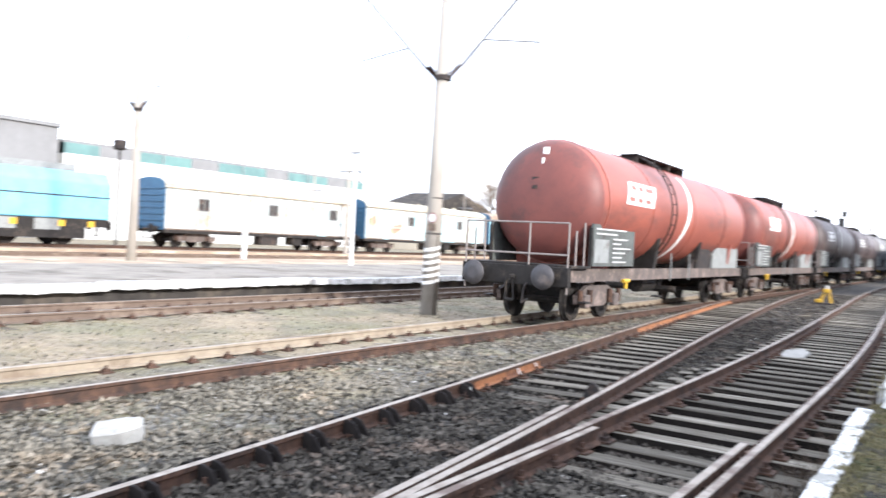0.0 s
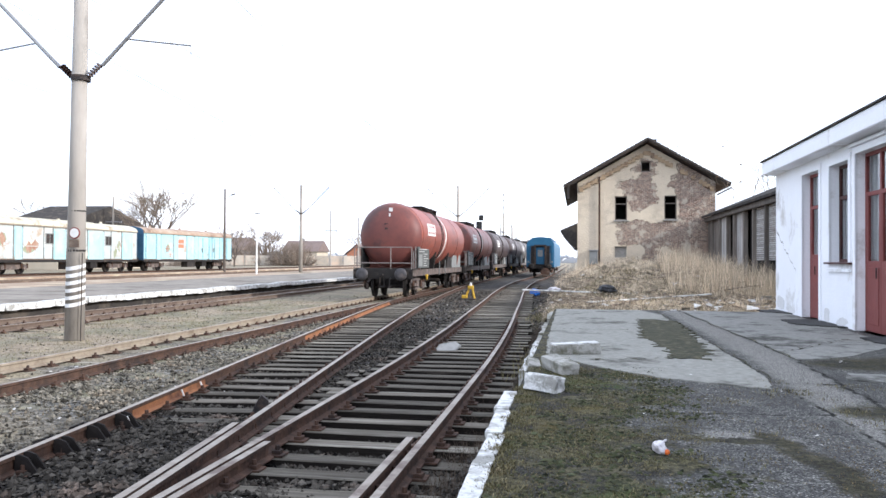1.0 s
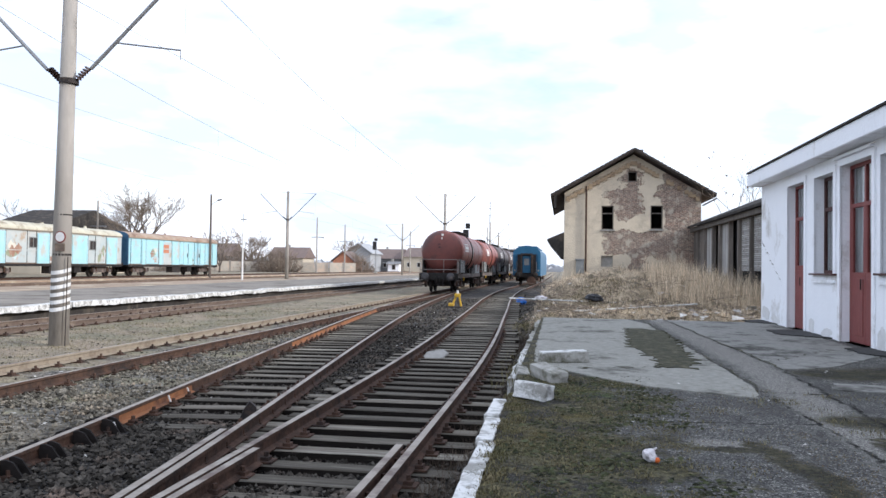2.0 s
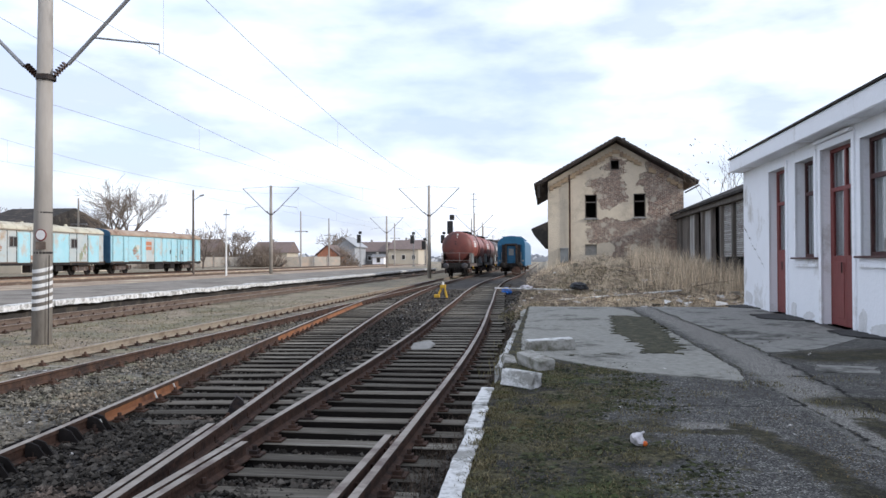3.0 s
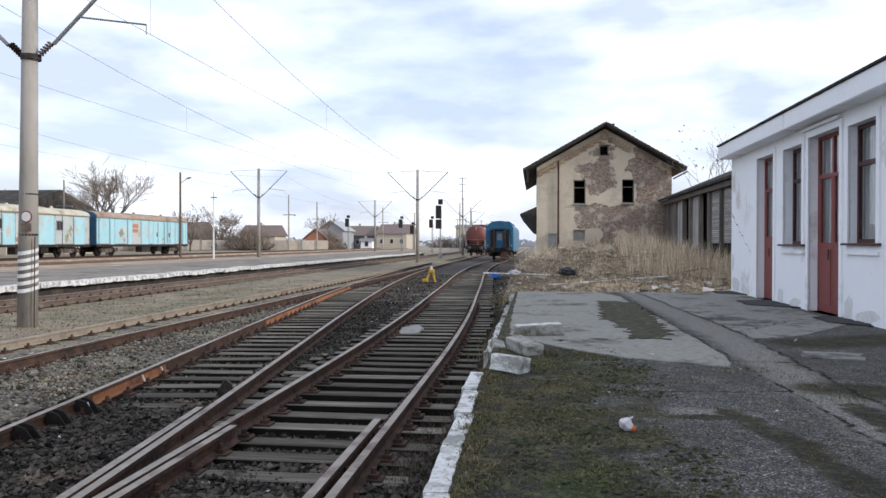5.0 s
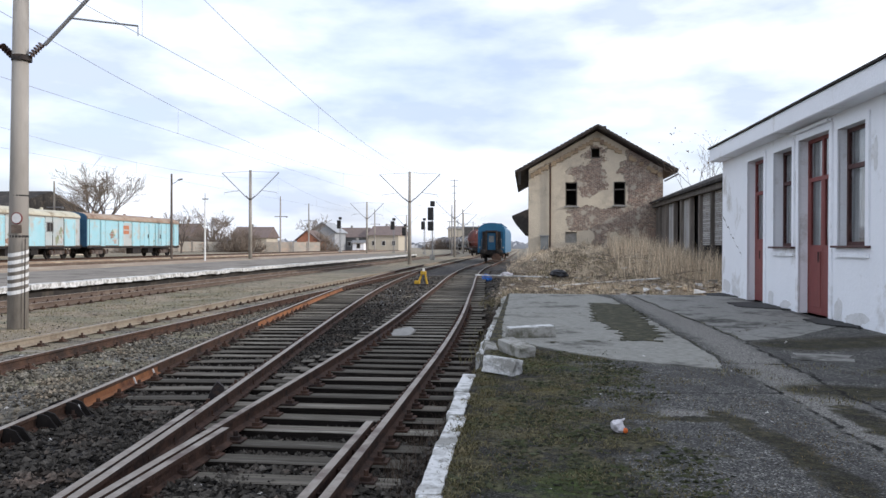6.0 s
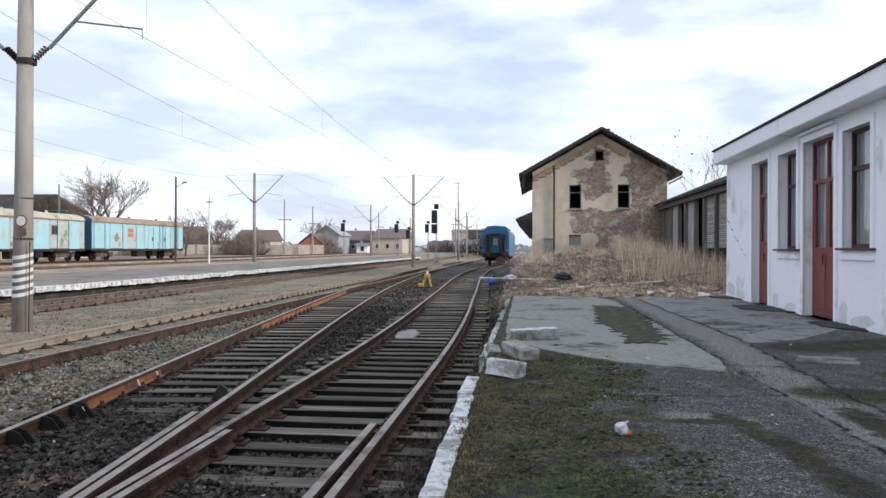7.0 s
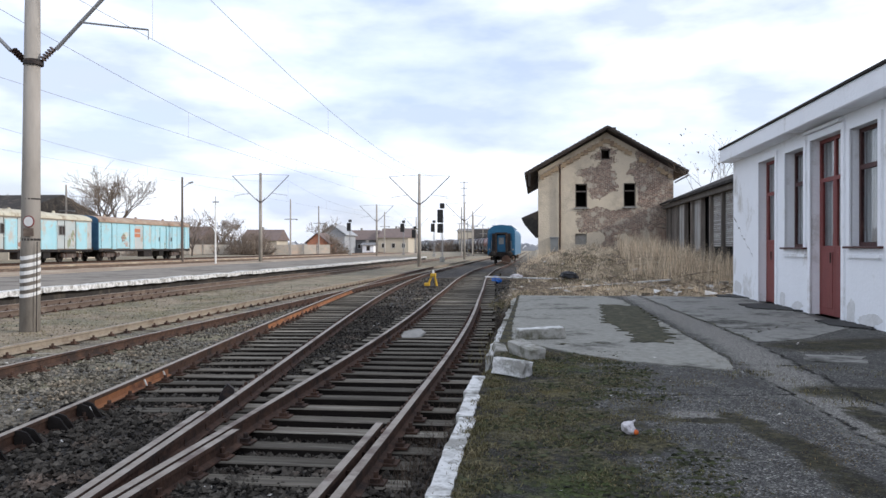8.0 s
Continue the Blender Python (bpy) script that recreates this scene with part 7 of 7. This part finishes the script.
blades("mound_grass", px_, py_, ground_z(px_, py_), gen.uniform(0.04, 0.16, len(px_)), gen.uniform(0.008, 0.016, len(px_)), gen.uniform(0.3, 1.6, len(px_)), GRASS, "olive weeds on the earth mound")
px_, py_ = scatter(2500, -1.0, 6.0, 24.3, 36)
blades("dead_stalks", px_, py_, ground_z(px_, py_), gen.uniform(0.04, 0.26, len(px_)), gen.uniform(0.008, 0.02, len(px_)), gen.uniform(0.3, 1.6, len(px_)), TWIGS, "dark dead stalks over the mound")
px_, py_ = clumped(10000, 3.6, 7.5, 27, 44, 110, 0.4)
blades("dry_reeds", px_, py_, ground_z(px_, py_), gen.uniform(0.25, 1.15, len(px_)), gen.uniform(0.006, 0.014, len(px_)), gen.uniform(0.03, 0.5, len(px_)), DRY, "tall dry reeds before the shed")
px_, py_ = clumped(3000, -0.6, 2.8, 35, 45, 60, 0.35)
blades("dry_reeds", px_, py_, ground_z(px_, py_), gen.uniform(0.25, 0.8, len(px_)), gen.uniform(0.008, 0.02, len(px_)), gen.uniform(0.03, 0.5, len(px_)), DRY, "dry reeds behind the mound")
px_, py_ = clumped(1500, 3.5, 7.6, 44, 49, 30, 0.3)
blades("dark_stalks", px_, py_, ground_z(px_, py_), gen.uniform(0.6, 2.0, len(px_)), gen.uniform(0.01, 0.02, len(px_)), gen.uniform(0.05, 0.5, len(px_)), TWIGS, "dark dead stalks against the house")
sticks = bmesh.new()
srnd = random.Random(77)
for _ in range(260):
    sx, sy = srnd.uniform(-0.8, 6.0), srnd.uniform(24.4, 32)
    sz_ = float(ground_z(np.array(sx), np.array(sy))) + 0.03
    sa, sl_ = srnd.uniform(0, 3.14), srnd.uniform(0.3, 1.5)
    rod(sticks, (sx, sy, sz_), (sx + sl_ * math.cos(sa), sy + sl_ * math.sin(sa) * 0.6, sz_ + srnd.uniform(0, 0.22)), 0.014, 0.006, 4)
tagged(new("dead_branches", finish(sticks, "dead_branches", TWIGS)), "broken dead branches lying over the mound", "branches", "", "stuff")
BLACK_BAG = mat("black_rubbish", (0.015, 0.015, 0.017), (0.03, 0.03, 0.032), 6, 0.5, 0, 0.2)
crumpled("rubbish_bag", pose(1.1, 27.6, 0.62), (0.3, 0.22, 0.16), BLACK_BAG, "torn black rubbish bag on the mound", "bag", 5)
crumpled("rubbish_bag", pose(-0.75, 29.5, 0.6), (0.2, 0.13, 0.08), PLASTIC_WHITE, "white plastic bag caught on the mound", "bag", 8)
plank = thing("plank", "long weathered plank lying on the mound", "plank", "planks on the mound", pose(0.4, 27.6, 0.62, 0, 1.5, 4))
part("board", boxes((-2.2, 2.2, -0.08, 0.08, 0, 0.04)), WHITE_KERB, plank, bevel=0.006)
copy_thing(plank, pose(2.4, 26.2, 0.5, 0, -3, 24))


# ---------------------------------------------------------------- trees and distance
def sticks_mesh(name, segments, sides, material):
    """Thin tapered sticks (start, end, radius, end radius) joined in one mesh."""
    a, b = np.array([q[0] for q in segments]), np.array([q[1] for q in segments])
    r0, r1 = np.array([q[2] for q in segments]), np.array([q[3] for q in segments])
    d = b - a
    d /= np.linalg.norm(d, axis=1)[:, None]
    ref = np.where(np.abs(d[:, 2:3]) > 0.9, [[1.0, 0, 0]], [[0, 0, 1.0]])
    u = np.cross(d, ref)
    u /= np.linalg.norm(u, axis=1)[:, None]
    v = np.cross(d, u)
    ang = np.arange(sides) * 2 * np.pi / sides
    ring = u[:, None] * np.cos(ang)[None, :, None] + v[:, None] * np.sin(ang)[None, :, None]
    verts = np.concatenate([a[:, None] + ring * r0[:, None, None], b[:, None] + ring * r1[:, None, None]], 1).reshape(-1, 3)
    i = np.arange(sides)
    j = (i + 1) % sides
    quad = np.stack([i, j, j + sides, i + sides], -1)
    faces = (quad[None] + (np.arange(len(a)) * 2 * sides)[:, None, None]).reshape(-1, 4)
    me = bpy.data.meshes.new(name)
    me.from_pydata(verts.tolist(), [], faces.tolist())
    me.materials.append(material)
    return me


def bare_tree(name, m, first, spread, seed, label, depth=7, category="tree", trunk_r=0.3, thin=0.016, ratio=0.8, stems=3):
    """First is the length of the trunk up to its fork; limbs arch outwards into fine twigs."""
    rnd = random.Random(seed)
    t = thing(name, label, category, "bare trees", m)
    limbs, twigs = [], []

    def grow(p, d, length, r, level):
        bend_ = Vector((rnd.gauss(0, 0.1), rnd.gauss(0, 0.1), 0.03))
        mid = p + (d + bend_ * 0.5).normalized() * length * 0.5
        q = mid + (d + bend_ * 1.3).normalized() * length * 0.5
        rm, re = max(r * 0.85, thin), max(r * 0.7, thin * 0.8)
        (limbs if level < 3 else twigs).extend([(tuple(p), tuple(mid), max(r, thin), rm), (tuple(mid), tuple(q), rm, re)])
        if level >= depth:
            return
        for k in range(stems if level == 0 else rnd.choice((2, 3, 3))):
            side = Vector((rnd.gauss(0, 1), rnd.gauss(0, 1), rnd.gauss(0, 0.45))).normalized()
            if level == 0:
                a = 2 * math.pi * (k + 0.3) / stems + rnd.uniform(-0.25, 0.25)
                side = Vector((math.cos(a), math.sin(a), 0))
            nd = (d + side * spread * rnd.uniform(0.7, 1.25) + Vector((0, 0, 0.1))).normalized()
            start = q if k < 2 or level == 0 else mid
            grow(start, nd, length * ratio * rnd.uniform(0.82, 1.1), r * 0.6, level + 1)

    grow(Vector((0, 0, -0.3)), Vector((rnd.uniform(-0.05, 0.05), 0, 1)).normalized(), first, trunk_r, 0)
    for nm, segs, sides, stuff, words in (("trunk", limbs, 6, BARK, ""), ("crown", twigs, 3, TWIGS, "bare brown twigs")):
        ob = new(nm, sticks_mesh(nm, segs, sides, stuff))
        ob.parent = t
        tagged(ob, words)
    return t


bare_tree("tree", pose(-50.7, 89.4, 0.3), 3.0, 0.68, 5, "bare rounded tree behind the parked coaches", 7, trunk_r=0.3, thin=0.014, stems=5, ratio=0.81)
tree_b = bare_tree("tree", pose(-70, 96, 0.3), 2.6, 0.7, 9, "bare tree behind low houses", 6, trunk_r=0.22, thin=0.025)
for x, y, z, turn_ in ((-78, 84, -1.0, 70), (-58, 128, -1, 200), (-66, 160, 0, 300), (-74, 185, 0.5, 40), (-52, 190, 0, 160), (-39, 240, 0, 250)):
    copy_thing(tree_b, pose(x, y, z, 0, 0, turn_))
sapling = bare_tree("sapling", pose(9.5, 45.0, 0.2), 2.9, 0.6, 24, "thin bare sapling with a few dry leaves by the shed", 4, "sapling", 0.05, 0.009, 0.72, 3)
LEAF = mat("dry_leaf", (0.2, 0.13, 0.07), (0.12, 0.08, 0.05), 4, 0.9, 0, 0)
rnd = random.Random(31)
bm = bmesh.new()
for _ in range(60):
    c = Vector((rnd.gauss(0, 1.2), rnd.gauss(0, 1.0), rnd.uniform(4.5, 8.0)))
    a = [c + Vector((rnd.uniform(-1, 1), rnd.uniform(-1, 1), rnd.uniform(-1, 1))) * 0.09 for _ in range(4)]
    bm.faces.new([bm.verts.new(v) for v in a])
part("leaf", bm, LEAF, sapling, "few clinging dry leaves")["kind"] = "stuff"


def bush(m, r, h, seed, label, group="far bushes"):
    rnd = random.Random(seed)
    t = thing("bush", label, "bush", group, m)
    bm = bmesh.new()
    for _ in range(420):
        a, rr = rnd.uniform(0, 6.283), r * math.sqrt(rnd.random())
        top = h * (1 - 0.75 * (rr / r) ** 2) * rnd.uniform(0.35, 1.1)
        p = Vector((rr * math.cos(a) * 0.6, rr * math.sin(a) * 0.6, 0))
        q = Vector((rr * math.cos(a), rr * math.sin(a), top))
        mid = p.lerp(q, 0.6)
        rod(bm, p, mid, 0.05, 0.03, 3)
        for _ in range(3):
            e = mid + Vector((rnd.gauss(0, 0.5), rnd.gauss(0, 0.5), rnd.uniform(0.2, 1.0))) * (top * 0.4)
            rod(bm, mid, e, 0.035, 0.012, 3)
    part("crown", bm, TWIGS, t)
    return t


bush_a = bush(pose(-62, 150, 0.2), 6, 6.5, 1, "dense leafless bush behind the fence")
for x, y, s in ((-55, 148, 30), (-70, 152, 70), (-47, 175, 100), (-78, 170, 10), (-84, 150, 140), (-66, 130, 200), (-42, 230, 50), (-30, 260, 20)):
    copy_thing(bush_a, pose(x, y, 0.0 - (s % 3) * 0.5, 0, 0, s))

# concrete panel fence
fence = thing("fence", "pale concrete panel fence behind the sidings", "fence")
PANEL_C = per_object(mat("fence_concrete", (0.4, 0.36, 0.3), (0.33, 0.3, 0.25), 1.5, 0.95, 0, 0.2, (0.46, 0.36, 0.28), 0.6, 0.4), 0.75, 1.25)
fbm = bmesh.new()
box(fbm, -1.2, 1.2, -0.05, 0.05, 0, 1.9)
panel_mesh = finish(fbm, "fence_panel", PANEL_C)
fbm = bmesh.new()
box(fbm, -0.1, 0.1, -0.1, 0.1, 0, 2.1)
post_mesh = finish(fbm, "fence_post", CONC_POLE)
for i in range(18):
    x = -86 + i * 2.5
    y = 135 + i * 1.1
    for nm, me, dx in (("fence_panel", panel_mesh, 1.25), ("fence_post", post_mesh, 0)):
        o_ = new(nm, me)
        o_.parent = fence
        o_.matrix_basis = pose(x + dx, y + dx * 0.44, 0.35, 0, 0, 23.7)


def hut(name, label, x0, x1, y0, y1, eave, ridge, wall_m, roof_m, windows=0, axis="x", group="far houses"):
    t = thing(name, label, "house", group)
    part("wall", boxes((x0, x1, y0, y1, 0, eave)), wall_m, t)
    bm = bmesh.new()
    if axis == "x":
        my = (y0 + y1) / 2
        prism(bm, [(y0 - 0.5, eave - 0.15), (my, ridge), (y1 + 0.5, eave - 0.15)], "x", x0 - 0.4, x1 + 0.4)
    else:
        mx = (x0 + x1) / 2
        prism(bm, [(x0 - 0.5, eave - 0.15), (x0 - 0.5, eave + 0.05), (mx, ridge + 0.1), (mx, ridge - 0.15)], "y", y0 - 0.4, y1 + 0.4)
        prism(bm, [(x1 + 0.5, eave - 0.15), (x1 + 0.5, eave + 0.05), (mx, ridge + 0.1), (mx, ridge - 0.15)], "y", y0 - 0.4, y1 + 0.4)
        gable = bmesh.new()
        prism(gable, [(x0, eave), (mx, ridge - 0.1), (x1, eave)], "y", y0, y1)
        part("gable", gable, wall_m, t)
    roof_o = part("roof", bm, roof_m, t)
    part("chimney", boxes(((x0 + x1) / 2 - 0.9, (x0 + x1) / 2 - 0.4, (y0 + y1) / 2 - 0.3, (y0 + y1) / 2 + 0.3, ridge - 1.2, ridge + 0.6)), CONC, roof_o)
    for k in range(windows):
        xa = x0 + (x1 - x0) * (k + 0.35) / windows
        wnd = part("window", boxes((xa, xa + 1.0, y0 - 0.06, y0, eave * 0.35, eave * 0.35 + 1.3)), WHITE_PAINT, t)
        part("pane", boxes((xa + 0.1, xa + 0.9, y0 - 0.08, y0 - 0.06, eave * 0.35 + 0.1, eave * 0.35 + 1.2)), BLACK_IRON, wnd)
    return t


CREAM = mat("cream_wall", (0.52, 0.46, 0.36), (0.45, 0.4, 0.32), 0.8, 0.95, 0, 0.1)
GREYW = mat("grey_wall", (0.21, 0.21, 0.21), (0.17, 0.17, 0.17), 0.8, 0.95, 0, 0.1)
GREY_PALE = mat("pale_grey_wall", (0.36, 0.37, 0.38), (0.3, 0.31, 0.32), 0.8, 0.95, 0, 0.1)
ORANGEW = mat("orange_wall", (0.5, 0.22, 0.13), (0.42, 0.19, 0.12), 0.8, 0.95, 0, 0.1)
REDROOF = mat("brown_roof", (0.2, 0.15, 0.13), (0.14, 0.11, 0.1), 1.2, 0.9, 0, 0.2)
hut("house", "low house with a dark hipped roof behind the coaches", -68, -60, 84, 104, 5.6, 8.4, CREAM, SLATE, 0, "x")
hut("house", "brown-roofed house behind the fence", -66, -58, 172, 180, 3.4, 5.8, CREAM, REDROOF, 2)
hut("house", "brown-roofed house among bushes", -82, -70, 158, 168, 3.5, 6.2, GREYW, REDROOF, 2)
hut("house", "grey gabled house with a pale roof", -54.8, -48.3, 196, 208, 4.9, 7.5, GREY_PALE, GREY_PALE, 2, "y")
hut("house", "low grey house with a brown roof", -52.0, -43.5, 210, 222, 3.9, 6.5, GREYW, REDROOF, 3)
hut("house", "small orange house at the yard's edge", -51.0, -46.4, 172, 180, 2.7, 4.9, ORANGEW, REDROOF, 1, "y")
hut("house", "long low brown workshop", -41.5, -33.5, 205, 222, 4.4, 6.9, CREAM, REDROOF, 3)
hut("house", "white shed beside the workshop", -42.4, -39.6, 190, 194, 2.4, 2.9, WHITE_WALL, GREYW, 1)
hut("house", "distant grey house beyond the yard", -24, -12, 300, 316, 5.5, 8.8, GREYW, SLATE, 3)
hut("house", "distant pale block of flats", -34, -20, 340, 356, 9.0, 10.0, CREAM, GREYW, 4)

# parked cars by the far houses
car = thing("car", "small parked car by the far houses", "car", "parked cars", pose(-46, 186, 0.3))
bm = bmesh.new()
prism(bm, [(-2.1, 0.35), (2.1, 0.35), (2.15, 0.75), (1.3, 0.9), (0.7, 1.4), (-1.2, 1.42), (-1.8, 0.95), (-2.1, 0.85)], "x", -0.8, 0.8)
part("body", bm, PANEL_GREY, car, bevel=0.05)
part("windows", boxes((-0.82, 0.82, -1.1, 0.75, 0.95, 1.3)), BLACK_IRON, car)
for a in (-1.3, 1.3):
    for s in (-1, 1):
        part("wheel", rods(((s * 0.62, a, 0.32), (s * 0.84, a, 0.32), 0.32, 0.32, 16)), BLACK_IRON, car)
copy_thing(car, pose(-52, 188, 0.3, 0, 0, 80))

# long hall behind the parked coaches
HALL_WHITE = mat("weathered_white_render", (0.6, 0.6, 0.58), (0.5, 0.5, 0.48), 0.6, 0.95, 0, 0.1)
hall = thing("workshop_hall", "long white hall with a green glazed strip under the roof", "hall")
part("wall", boxes((-90, -62, 36.5, 75, 0, 7.3)), HALL_WHITE, hall)
part("upper_wall", boxes((-90, -62.3, 36.5, 75, 8.2, 8.45)), GREYW, hall)
GREEN_GLASS = mat("green_glazing", (0.13, 0.23, 0.215), (0.09, 0.15, 0.15), 0.5, 0.3, 0, 0)
for i in range(12):
    y = 36.6 + i * 3.2
    part("glazing", boxes((-62.3, -62.1, y, y + 3.1, 7.3, 8.2)), GREEN_GLASS if i % 3 != 1 else GREYW, hall)
    part("mullion", boxes((-62.25, -62.02, y + 3.1, y + 3.2, 7.3, 8.2)), STEEL, hall)
tower = thing("grey_block", "taller grey concrete block beside the hall", "building")
part("wall", boxes((-90, -62, 30.0, 36.0, 0, 9.3)), GREYW, tower)
part("roof", boxes((-90, -61.8, 29.8, 36.1, 9.3, 9.6)), GREYW, tower)
horn = thing("loudspeaker_post", "dark post with a loudspeaker above the coaches", "post", "", pose(-44.0, 29.5, 0.3))
part("post", rods(((0, 0, 0), (0, 0, 6.0), 0.08)), BLACK_IRON, horn)
part("horn", boxes((-0.35, 0.35, -0.3, 0.3, 6.0, 6.6)), BLACK_IRON, horn, bevel=0.08)

# far woods along the horizon, distance haze put into their pale grey
n = 5000
ang = gen.uniform(-0.9, 1.2, n)
dist = gen.uniform(420, 520, n)
top = 2.5 + 3.5 * np.abs(np.sin(ang * 23)) * np.abs(np.cos(ang * 9)) + gen.normal(0, 0.5, n)
px_, py_ = -dist * np.sin(ang), dist * np.cos(ang)
blades("far_woods", px_, py_, np.zeros(n), np.maximum(top, 2), gen.uniform(5, 12, n), gen.uniform(0, 0.3, n), island(mat("haze_tinted_woods", (0.42, 0.43, 0.45), (0.36, 0.37, 0.39), 0.1, 1, 0, 0), 0.8, 1.2), "leafless woods on the horizon, tinted pale for haze")["category"] = "woods"

motions()
